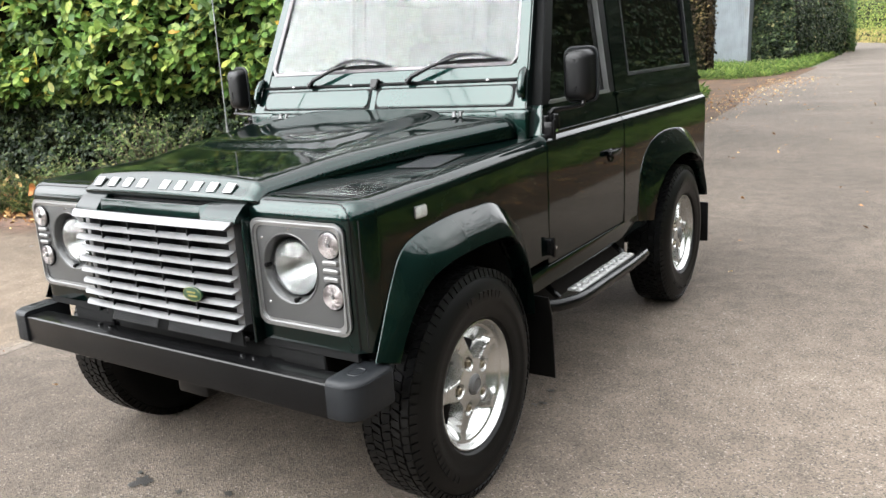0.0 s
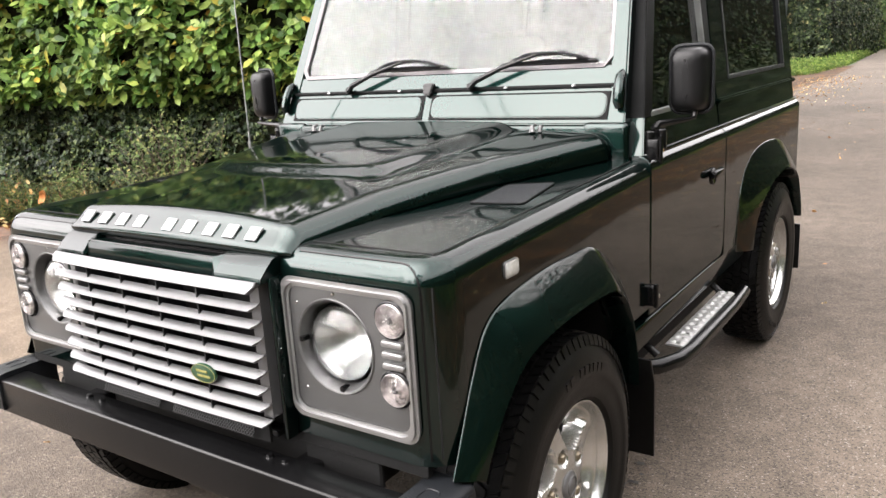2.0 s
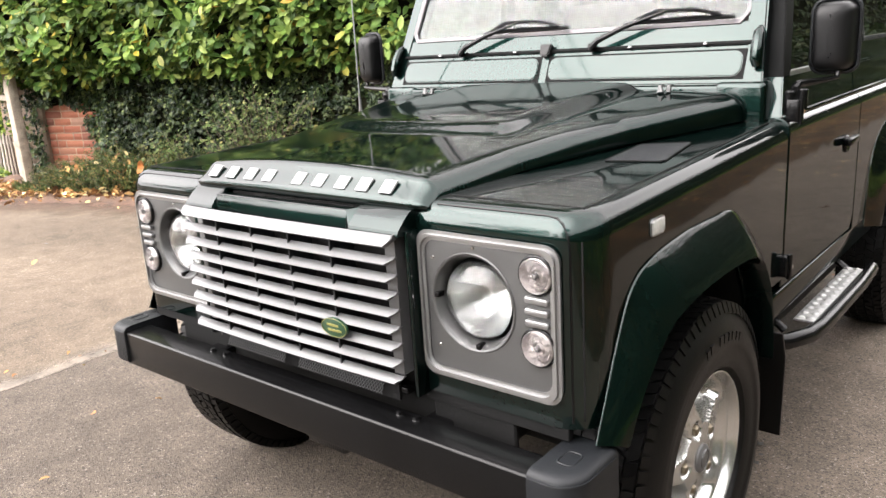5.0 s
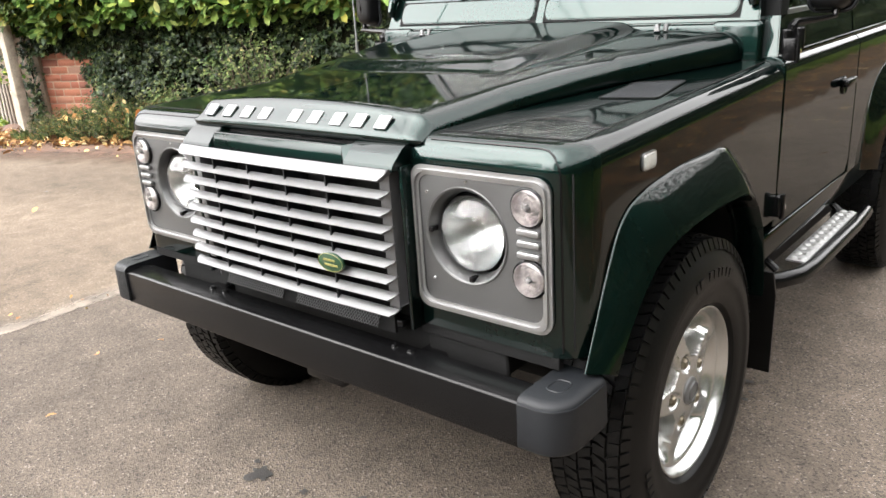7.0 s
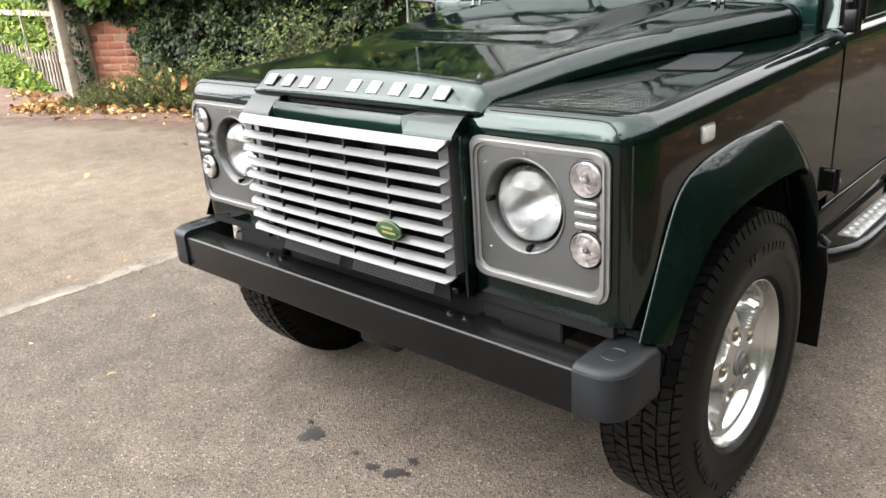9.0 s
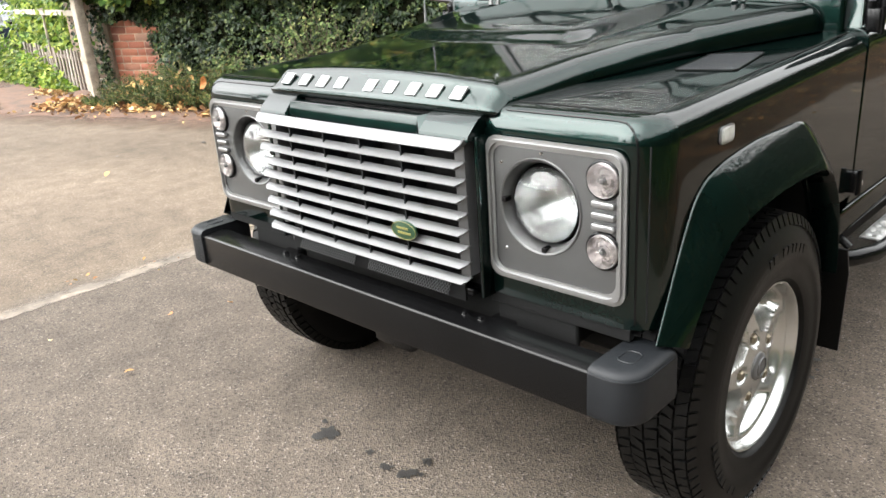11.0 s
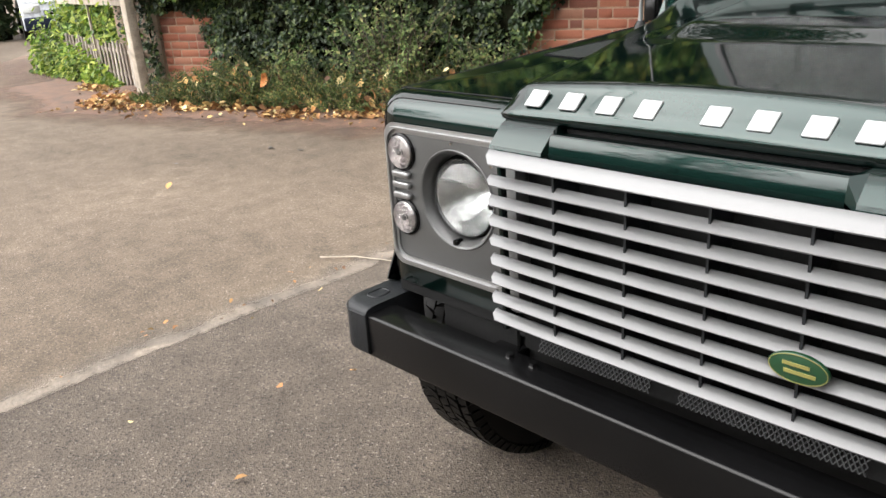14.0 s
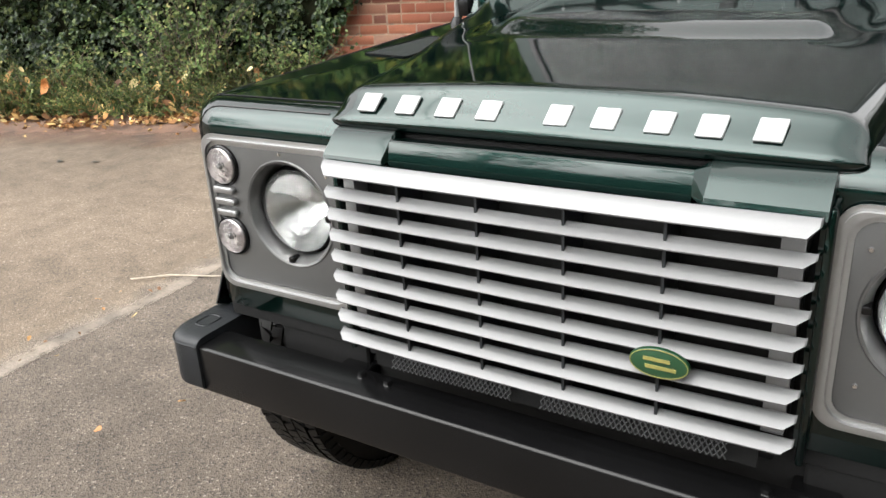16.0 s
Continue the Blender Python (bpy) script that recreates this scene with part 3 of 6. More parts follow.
sheet("dirt_verge", [(-2.0, 5.2), (-1.95, 9), (-1.6, 12.5), (-1.9, 16), (-2.6, 21.5), (-2.5, 26), (-2.9, 35), (-12, 40), (-14, 22), (-6, 20), (-4.5, 12), (-3.2, 4.6)], 0.004, SOIL, "brown soil verge strewn with leaves", "verge")
ragged = [2.88 + 0.10 * noise.noise((0.7 * y, 4.0, 1.0)) + 0.05 * noise.noise((3.1 * y, 4.0, 6.0)) for y in np.arange(-30, 30.1, 0.25)]
sheet("dirt_verge_far", [(4.6, -30), (4.8, 30)] + [(x, 30 - 0.25 * k) for k, x in enumerate(ragged)], 0.004, SOIL, "brown leaf-covered verge along the lane", "verge")

# stains on the lane
def blot(cx, cy, r, seed):
    bm = bmesh.new()
    pts = []
    for k in range(26):
        a = 2 * math.pi * k / 26
        q = r * (0.75 + 0.7 * noise.noise((math.cos(a) * 1.6 + seed, math.sin(a) * 1.6, seed * 3.1)))
        pts.append(bm.verts.new((cx + 1.25 * q * math.cos(a), cy + q * math.sin(a), 0.004)))
    bm.faces.new(pts)
    bm.normal_update()
    solid("oil_stain", bm, STAIN, "dark oil stain on the asphalt", "stain", "oil stains", "structure")


for i, (x, y, r) in enumerate([(-0.30, -0.535, 0.045), (-0.113, -0.52, 0.016), (-0.016, -0.538, 0.021), (0.05, -0.52, 0.030), (0.06, -0.445, 0.018), (0.085, -0.50, 0.011), (-0.36, -0.50, 0.012), (0.74, 0.72, 0.020), (0.72, 0.69, 0.014), (0.72, 0.85, 0.016), (0.75, 0.78, 0.010), (-4.69, 1.59, 0.030), (-4.42, 1.68, 0.022), (-4.9, 0.9, 0.016)]):
    blot(x, y, r, i + 1)


# ---- the parked off-road car ----
car = thing("off_road_car", "dark green boxy off-road car with silver grille parked on the lane", "car")
HW_Y, HW_X = [-0.49, -0.2, 0.2, 0.62], [0.425, 0.455, 0.545, 0.70]


def wing_top(y):
    return lerp(y, [-0.495, 0.66], [1.106, 1.146])


ARCH_F = [(-0.43, 0.52), (-0.415, 0.66), (-0.37, 0.77), (-0.31, 0.86), (-0.18, 0.91), (0.0, 0.925), (0.15, 0.905), (0.26, 0.84), (0.33, 0.72), (0.38, 0.60), (0.40, 0.50)]
ARCH_F_OUT = [(-0.487, 0.6480), (-0.448, 0.7280), (-0.395, 0.8380), (-0.335, 0.9280), (-0.245, 0.9670), (-0.065, 0.9850), (0.085, 0.9840), (0.222, 0.9730), (0.345, 0.8950), (0.430, 0.7930), (0.452, 0.5380)]
ARCH_R = [(1.84, 0.52), (1.87, 0.64), (1.92, 0.76), (2.02, 0.845), (2.18, 0.885), (2.36, 0.89), (2.52, 0.86), (2.64, 0.78), (2.71, 0.68), (2.75, 0.58), (2.77, 0.50)]
ARCH_R_OUT = [(1.70, 0.60), (1.71, 0.72), (1.75, 0.86), (1.84, 0.95), (2.02, 1.005), (2.28, 1.01), (2.50, 0.98), (2.66, 0.91), (2.77, 0.81), (2.84, 0.70), (2.87, 0.60)]


def front_wing():
    bm = box(0.38, 0.815, -0.497, 0.735, 0.668, 1.125)
    for v in bm.verts:
        if v.co.z > 1:
            v.co.z = wing_top(v.co.y)
    corner = [e for e in bm.edges if all(v.co.x > 0.8 and v.co.y < 0 for v in e.verts)]
    bmesh.ops.bevel(bm, geom=corner, offset=0.088, segments=8, affect="EDGES", profile=0.5)
    brow = [e for e in bm.edges if all(v.co.z > 1.0 for v in e.verts) and not all(v.co.y > 0.7 for v in e.verts) and not all(v.co.x < 0.4 for v in e.verts)]
    bmesh.ops.bevel(bm, geom=brow, offset=0.054, segments=12, affect="EDGES", profile=0.5)
    cut = prism(ARCH_F + [(0.40, 0.3), (-0.43, 0.3)], "x", 0.46, 1.2)
    bowl = bmesh.new()
    bmesh.ops.create_cone(bowl, cap_ends=True, segments=40, radius1=0.112, radius2=0.095, depth=0.16, matrix=Matrix.Translation((0.543, -0.45, 0.901)) @ Euler((radians(-90), 0, 0)).to_matrix().to_4x4())
    return carve(bm, cut, bowl)


wing, wing_b = pair("front_wing", front_wing(), PAINT, car, angle=40)
# the joint between the lamp surround and the wing's outer skin, laid onto the surface
skin = BVHTree.FromPolygons([v.co for v in wing.data.vertices], [p.vertices[:] for p in wing.data.polygons])
joint = [(x, -0.475, 1.098) for x in np.linspace(0.44, 0.715, 10)] + [(0.735, -0.474, 1.092), (0.750, -0.475, 1.080), (0.760, -0.478, 1.062), (0.766, -0.483, 1.035)] + [(0.768, -0.487, z) for z in np.linspace(1.0, 0.68, 10)]
pair("wing_joint", tube([skin.find_nearest(p)[0] for p in joint], 0.0025, 6), BLACK, car, "dark joint line round the lamp surround")


def liner(arch):
    rows = [[(x, y, z - 0.004) for y, z in arch] for x in (0.47, 0.806)]
    bm = loft(rows)
    merge(bm, prism([(y, z - 0.006) for y, z in arch], "x", 0.462, 0.475))
    return bm


pair("wheel_arch_liner", liner(ARCH_F[1:]), DARK, car)
pair("wheel_arch_liner", liner(ARCH_R), DARK, car)


def flare(arch_in, arch_out):
    """Broad pressed eyebrow over a wheel: a thin welt, then one wide face that leans out to the arch's lip."""
    rows = [[(0.8165, y, z) for y, z in arch_out], [(0.8195, y, z - 0.001) for y, z in arch_out]]
    for s in range(13):
        t = 0.02 + 0.98 * s / 12
        row = []
        for (yi, zi), (yo, zo) in zip(arch_in, arch_out):
            y, z = yo + (yi - yo) * t, zo + (zi - zo) * t
            lead = lerp(yo - arch_out[0][0], [0.0, 0.10, 0.25], [0.62, 0.85, 1.0])
            bow = 0.70 * t + 0.30 * math.sin(0.5 * math.pi * t)
            row.append((0.8190 + 0.067 * lead * bow, y, z))
        rows.append(row)
    rows.append([(x - 0.004, y, z - 0.005) for x, y, z in rows[-1]])
    rows.append([(0.79, y, z - 0.008) for y, z in arch_in])
    # round off the corners between the stations
    fine = []
    for row in rows:
        out = []
        for i in range(len(row) - 1):
            p0, p1, p2, p3 = (Vector(row[max(0, min(len(row) - 1, k))]) for k in (i - 1, i, i + 1, i + 2))
            for k in range(5):
                t = k / 5
                out.append(0.5 * (2 * p1 + (p2 - p0) * t + (2 * p0 - 5 * p1 + 4 * p2 - p3) * t * t + (3 * p1 - p0 - 3 * p2 + p3) * t ** 3))
        out.append(Vector(row[-1]))
        fine.append(out)
    bm = loft(fine)
    # close the lower ends
    bm.verts.ensure_lookup_table()
    n, m = len(fine[0]), len(fine)
    bm.faces.new([bm.verts[r * n] for r in range(m)])
    bm.faces.new([bm.verts[r * n + n - 1] for r in reversed(range(m))])
    return bm


IN_F = [(-0.428, 0.6320), (-0.395, 0.7040), (-0.345, 0.7800), (-0.268, 0.8400), (-0.165, 0.8680), (-0.040, 0.8760), (0.100, 0.8740), (0.238, 0.8540), (0.326, 0.7620), (0.366, 0.6520), (0.378, 0.5320)]
IN_R = [(1.83, 0.58), (1.86, 0.67), (1.92, 0.755), (2.03, 0.825), (2.18, 0.862), (2.36, 0.866), (2.51, 0.838), (2.64, 0.78), (2.71, 0.68), (2.75, 0.61), (2.77, 0.55)]
pair("wheel_arch_flare", flare(IN_F, ARCH_F_OUT), PAINT, car, "glossy dark green arch eyebrow", 50)
pair("wheel_arch_flare", flare(IN_R, ARCH_R_OUT), PAINT, car, "glossy dark green arch eyebrow", 50)


def bonnet():
    ys = list(np.linspace(0.608, -0.44, 84))
    front = [(-0.448, 0.001), (-0.454, 0.004), (-0.459, 0.010), (-0.470, 0.022), (-0.485, 0.037), (-0.498, 0.050), (-0.503, 0.057), (-0.504, 0.064), (-0.502, 0.074), (-0.494, 0.079), (-0.47, 0.080)]
    rim_us = [0.80, 0.83, 0.855, 0.88, 0.90, 0.92, 0.94, 0.955, 0.97, 0.982, 0.991, 0.997, 1]
    us = [-u for u in reversed(rim_us)] + list(np.linspace(-0.77, 0.77, 53)) + rim_us
    rows = []
    rear = [(0.632, 0.050), (0.630, 0.024), (0.622, 0.008)]
    for y, drop in rear + [(y, 0.0) for y in ys] + front:
        w = lerp(y, HW_Y, HW_X)
        zc = lerp(y, [-0.47, 0.0, 0.62], [1.160, 1.205, 1.248])
        low = lerp(y, [-0.5, 0.62], [1.092, 1.168])
        row = []
        for u in us:
            x = u * w
            d = (1 - abs(u)) * w
            r = 0.054
            roll = r - math.sqrt(max(0.0, r * r - (r - d) ** 2)) if d < r else 0.0
            half = 0.300 + 0.06 * (y + 0.1)
            bulge = 0.021 * step((y + 0.15 - 0.05 * (x / 0.3) ** 2) / 0.080) * step((half - abs(x) + 0.05) / 0.058)
            fade = 0.005 * step((y + 0.16) / 0.13) * step((abs(x) - half + 0.03) / 0.05) * step((half + 0.1 - abs(x)) / 0.07)
            k = min(1.0, drop / 0.07) if y < 0 else 0.0
            z = zc - 0.020 * u * u * (1 - k) - roll * 0.9 * (1 - k) + bulge - fade - drop
            row.append((x, y + roll * 0.4 * k, max(z, low) if k == 0 else z))
        foot = wing_top(y) + 0.003 if y > -0.46 else row[0][2]
        row = [(row[0][0], row[0][1], min(foot, row[0][2])), *row, (row[-1][0], row[-1][1], min(foot, row[-1][2]))]
        rows.append(row)
    bm = loft(rows)
    bmesh.ops.solidify(bm, geom=bm.faces[:], thickness=0.007)
    return bm


hood = part("bonnet", bonnet(), PAINT, car, "glossy dark green bonnet with raised centre", 50)
# nine raised plain blocks along the bonnet's front face
for x in (-0.34, -0.263, -0.185, -0.11, 0.007, 0.081, 0.160, 0.231, 0.306):
    bm = bmesh.new()
    lo, hi, half = (-0.4945, 1.113), (-0.4695, 1.1390), 0.0185
    for (y, z), s in ((lo, -0.002), (hi, 0.002)):
        for off in (0.003, -0.0035):
            for sx in (-half, half):
                bm.verts.new((x + sx + s, y + off * 0.88, z - off * 0.45 + 0.0))
    v = list(bm.verts)
    for f in ((0, 1, 3, 2), (4, 5, 7, 6), (0, 1, 5, 4), (2, 3, 7, 6), (0, 2, 6, 4), (1, 3, 7, 5)):
        bm.faces.new([v[i] for i in f])
    bmesh.ops.recalc_face_normals(bm, faces=bm.faces)
    bmesh.ops.bevel(bm, geom=bm.edges[:], offset=0.0015, segments=1, affect="EDGES")
    part("raised_block", bm, LETTER, hood, "raised satin silver block")
for x in (0.47, -0.47):
    bm = tube([(x, 0.555, 1.236), (x - 0.003, 0.56, 1.254), (x - 0.003, 0.58, 1.257)], [0.011, 0.007, 0.004])
    merge(bm, tube([(x + 0.018, 0.57, 1.236), (x + 0.02, 0.575, 1.254), (x + 0.02, 0.592, 1.254)], [0.009, 0.007, 0.004]))
    part("washer_jet", bm, GUNMETAL, hood, "small pale washer jet")

# nose: engine bay front, slam panel, crossmember
part("front_body", box(-0.40, 0.40, -0.488, 0.62, 0.66, 1.085, 0.01), DARK, car, "dark recess behind the grille")
# added sheets, near-black in place of the shade in the bumper gap
pair("gap_shade", box(0.40, 0.625, -0.486, -0.470, 0.505, 0.645, 0.004, 1), DARK, car, "near-black sheet added for the shade behind the bumper")
# body ledge whose near-black colour stands for the shade under the panel
pair("nose_skirt", box(0.385, 0.760, -0.4925, -0.474, 0.640, 0.667, 0.0015, 1), DARK, car, "ledge under the lamp panel, coloured near-black as shade")
part("crossmember", box(-0.46, 0.46, -0.47, -0.38, 0.50, 0.672, 0.012, 2), DARK, car, "blackened chassis crossmember")


def slam_panel():
    def section(x, deep):
        if deep:
            return [(x, -0.47, 1.068), (x, -0.522, 1.077), (x, -0.5345, 1.0785), (x, -0.5385, 1.0765), (x, -0.540, 1.072), (x, -0.5455, 1.046), (x, -0.546, 1.036)]
        return [(x, -0.47, 1.087), (x, -0.505, 1.086), (x, -0.517, 1.081), (x, -0.535, 1.066), (x, -0.554, 1.048), (x, -0.557, 1.036), (x, -0.47, 1.036)]
    xs = [(-0.397, 0), (-0.276, 0), (-0.267, 1), (0.224, 1), (0.242, 0), (0.392, 0)]
    return loft([section(x, d) for x, d in xs], True, True)


part("slam_panel", slam_panel(), PAINT, car, "dark green panel above the grille", 20)

# grille
grille = part("grille", box(-0.372, 0.372, -0.508, -0.49, 0.69, 1.04, 0.004), DARK, car, "silver slatted grille")
for k in range(9):
    zc = 1.030 - 0.0391 * k
    up = 0.008 if k == 0 else 0.0
    prof = [(-0.5775, zc - 0.0112), (-0.5825, zc - 0.0112), (-0.5856, zc - 0.0098), (-0.5862, zc - 0.0078), (-0.5765, zc - 0.0008 + up * 0.6), (-0.5680, zc + 0.0052 + up), (-0.5650, zc + 0.0056 + up), (-0.560, zc + 0.003), (-0.566, zc - 0.004)]
    rows = []
    for x in (-0.388, -0.386, -0.2, 0.0, 0.2, 0.386, 0.388):
        bow = -0.006 * (1 - (x / 0.388) ** 2)
        rows.append([(x - math.copysign(0.012, x) * (z < zc - 0.0035) * (abs(x) > 0.3), y + bow + (0.004 if abs(x) > 0.387 else 0), z) for y, z in prof])
    part("slat", loft(rows, True, True), SILVER, grille, angle=48)
for x in (-0.231, -0.087, 0.056, 0.202):
    part("divider", box(x - 0.0022, x + 0.0022, -0.580, -0.508, 0.712, 1.03), PLASTIC, grille)
for s in (-1, 1):
    part("grille_end", box(s * 0.368, s * 0.344, -0.545, -0.50, 0.715, 1.03, 0.003) if s > 0 else box(-0.368, -0.344, -0.545, -0.50, 0.715, 1.03, 0.003), SILVER, grille)
oval = [(0.207 + 0.043 * math.cos(a), 0.812 + 0.0235 * math.sin(a)) for a in np.linspace(0, 2 * math.pi, 41)[:-1]]
badge = part("badge", prism(oval, "y", -0.596, -0.588, 0.002), BADGE, car, "green oval badge with gold bars")
for x, z, w in ((0.204, 0.8180, 0.019), (0.210, 0.8062, 0.022)):
    part("bar", box(x - w, x + w, -0.5975, -0.595, z - 0.0026, z + 0.0026), GOLD, badge)
rimo = [(0.207 + 0.0415 * math.cos(a), 0.812 + 0.0220 * math.sin(a)) for a in np.linspace(0, 2 * math.pi, 41)[:-1]]
part("badge_rim", ring(rimo, [(0.207 + 0.0404 * math.cos(a), 0.812 + 0.0209 * math.sin(a)) for a in np.linspace(0, 2 * math.pi, 41)[:-1]], "y", -0.5968, -0.590), GOLD, badge)
# expanded mesh under the grille
for k0, k1 in ((0, 27), (33, 66)):
    bm = bmesh.new()
    for k in range(k0, k1):
        x = -0.29 + 0.009 * k
        for row in range(3):
            z, y = 0.652 + 0.012 * row, -0.552 + 0.005 * row
            for d in (1, -1):
                merge(bm, tube([(x - 0.0045 * d, y, z), (x + 0.0045 * d, y + 0.005, z + 0.012)], 0.0012, 4, False))
    part("lower_mesh", bm, MESHGREY, grille, "dark grey expanded metal mesh")
part("mesh_backing", box(-0.34, 0.34, -0.535, -0.528, 0.640, 0.694), DARK, grille)
part("lower_rail", box(-0.36, 0.36, -0.53, -0.49, 0.655, 0.672, 0.004), BLACK, grille)
for x in (-0.30, -0.18, -0.05, 0.07, 0.19, 0.31):
    part("screw", lathe([(-0.540, 0.0), (-0.540, 0.0045), (-0.534, 0.006)], "y", 8, (x, 0, 0.694)), TRIM, grille)
pair("grille_side_strip", box(0.389, 0.400, -0.535, -0.47, 0.66, 1.045, 0.004), PAINT, car)


# headlamp panels
def lamp_panel():
    out = round_rect(0.400, 0.752, 0.722, 1.044, 0.03)
    bm = prism(out, "y", -0.503, -0.490, 0.003)
    h2 = bmesh.new()
    bmesh.ops.create_cone(h2, cap_ends=True, segments=40, radius1=0.1055, radius2=0.094, depth=0.05, matrix=Matrix.Translation((0.543, -0.482, 0.901)) @ Euler((radians(-90), 0, 0)).to_matrix().to_4x4())
    return carve(bm, h2)


lamp_a, lamp_b = pair("lamp_panel", lamp_panel(), GUNMETAL, car, "gunmetal grey headlamp panel with silver border")
for s, holder in ((1, lamp_a), (-1, lamp_b)):
    def side(bm):
        if s < 0:
            for v in bm.verts:
                v.co.x = -v.co.x
            bmesh.ops.reverse_faces(bm, faces=bm.faces)
        return bm
    border = ring(round_rect(0.398, 0.756, 0.718, 1.048, 0.034), round_rect(0.421, 0.734, 0.741, 1.027, 0.028), "y", -0.513, -0.498)
    bmesh.ops.bevel(border, geom=[e for e in border.edges if len(e.link_faces) == 2 and e.calc_face_angle(0) > 0.9], offset=0.0085, segments=4, affect="EDGES")
    part("border", side(border), TRIM, holder, "satin silver border", 50)
    part("lamp_ring", side(lathe([(-0.5040, 0.1085), (-0.5062, 0.1065), (-0.5045, 0.1025), (-0.494, 0.0965), (-0.480, 0.0925), (-0.464, 0.0915)], "y", 48, (0.543, 0, 0.901))), GUNMETAL, holder)
    lamp = part("headlamp", side(lathe([(-0.400, 0.0), (-0.404, 0.02), (-0.416, 0.04), (-0.436, 0.057), (-0.458, 0.072), (-0.480, 0.0827), (-0.474, 0.0836)], "y", 48, (0.543, 0, 0.901))), REFLECTOR, car, "round headlamp with clear fluted glass")
    part("lens", side(lathe([(-0.512, 0.0), (-0.5105, 0.03), (-0.505, 0.057), (-0.494, 0.0775), (-0.482, 0.0836), (-0.478, 0.0836), (-0.490, 0.0756), (-0.501, 0.055), (-0.5065, 0.03), (-0.508, 0.0)], "y", 48, (0.543, 0, 0.901))), HEAD_LENS, lamp).visible_shadow = False
    part("retainer", side(lathe([(-0.482, 0.0830), (-0.4845, 0.0845), (-0.483, 0.0865), (-0.466, 0.0885), (-0.462, 0.0925)], "y", 48, (0.543, 0, 0.901))), BLACK, lamp)
    for a in (178, 276):
        c, q = math.cos(radians(a)), math.sin(radians(a))
        part("adjuster", side(box(0.543 + 0.0965 * c - 0.006, 0.543 + 0.0965 * c + 0.006, -0.507, -0.485, 0.901 + 0.0965 * q - 0.006, 0.901 + 0.0965 * q + 0.006, 0.002)), BLACK, lamp)
    for z in (0.9845, 0.8355):
        dish = [(-0.499, 0.036), (-0.512, 0.0365), (-0.514, 0.035), (-0.511, 0.0325)]
        for k in range(6):
            dish += [(-0.5065 + 0.0005 * k, 0.0305 - 0.0048 * k), (-0.5100 + 0.0005 * k, 0.0285 - 0.0048 * k)]
        sl = part("side_lamp", side(lathe(dish + [(-0.5045, 0.0)], "y", 32, (0.704, 0, z))), LAMP_DISH, car, "round clear side lamp")
        rings = [(-0.529, 0.0), (-0.5295, 0.004)]
        for k in range(1, 6):
            r = 0.004 + 0.0055 * k
            rings += [(-0.527 + 0.0022 * k - 0.0012, r), (-0.527 + 0.0022 * k + 0.0008, r + 0.0022)]
        rings += [(-0.510, 0.0345)]
        part("lens", side(lathe(rings, "y", 32, (0.704, 0, z))), LENS, sl).visible_shadow = False
        part("seal", side(lathe([(-0.500, 0.0425), (-0.508, 0.0415), (-0.510, 0.0390), (-0.508, 0.0366)], "y", 32, (0.704, 0, z))), BLACK, sl)
        part("bulb", side(lathe([(-0.517, 0.0), (-0.516, 0.004), (-0.511, 0.006), (-0.505, 0.006)], "y", 12, (0.704, 0, z))), SILVER, sl)
    for z in (0.935, 0.911, 0.887):
        lou = prism(round_rect(0.678, 0.733, z - 0.0075, z + 0.0075, 0.007), "y", -0.516, -0.503, 0.004)
        part("louvre", side(lou), TRIM, holder)
    for x, z in ((0.441, 0.988), (0.447, 0.790), (0.74, 0.79), (0.55, 1.020)):
        part("screw", side(lathe([(-0.5055, 0.0), (-0.5055, 0.003), (-0.502, 0.005)], "y", 10, (x, 0, z))), CHROME, holder)

# bumper
bumper = part("bumper", box(-0.765, 0.765, -0.618, -0.532, 0.515, 0.621, 0.0065, 3), BLACK, car, "black steel box-section front bumper")


def end_cap():
    rows = []
    for z, inset in ((0.518, 0.012), (0.5195, 0.006), (0.523, 0.0015), (0.529, 0.0), (0.574, 0.001), (0.614, 0.0012), (0.6245, 0.003), (0.6305, 0.0075), (0.634, 0.014), (0.6358, 0.023), (0.6362, 0.042)):
        x1, y0, y1 = 0.850 - inset, -0.624 + inset, -0.440 - 0.6 * inset
        r = 0.062 - inset * 0.6
        rows.append([(x, y, z) for x, y in [(0.742, y0), *arc(x1 - r, y0 + r, r, -90, 0, 8), *arc(x1 - 0.018, y1 - 0.018, 0.018, 0, 90, 3), (0.742, y1)]])
    return loft(rows, True, True)


pair("end_cap", end_cap(), PLASTIC, bumper, "textured grey plastic bumper end cap", 40)
for s in (1, -1):
    lip = [(x, y, 0.6362) for x, y in round_rect(s * 0.79 - 0.018, s * 0.79 + 0.018, -0.565, -0.515, 0.012)]
    part("cap_socket", tube(lip + lip[:2], 0.0024, 6, False), PLASTIC, bumper)
    seam = [(s * x, y, 0.621) for x, y in [(0.744, -0.6235), *arc(0.848 - 0.061, -0.6235 + 0.061, 0.0618, -90, 0, 8), (0.8490, -0.465)]]
    part("cap_seam", tube(seam, 0.0016, 5), PLASTIC, bumper)
for x in (0.36, 0.41, -0.30, -0.36):
    part("bolt", lathe([(0.629, 0.0), (0.629, 0.008), (0.622, 0.009), (0.620, 0.012)], "z", 6, (x, -0.560, 0)), BLACK, bumper)
for x in (-0.42, 0.42):
    part("bumper_bracket", box(x - 0.035, x + 0.035, -0.54, -0.42, 0.53, 0.60, 0.006), BLACK, bumper)
part("tow_bracket", box(-0.06, 0.09, -0.50, -0.30, 0.40, 0.515, 0.01), BLACK, bumper)

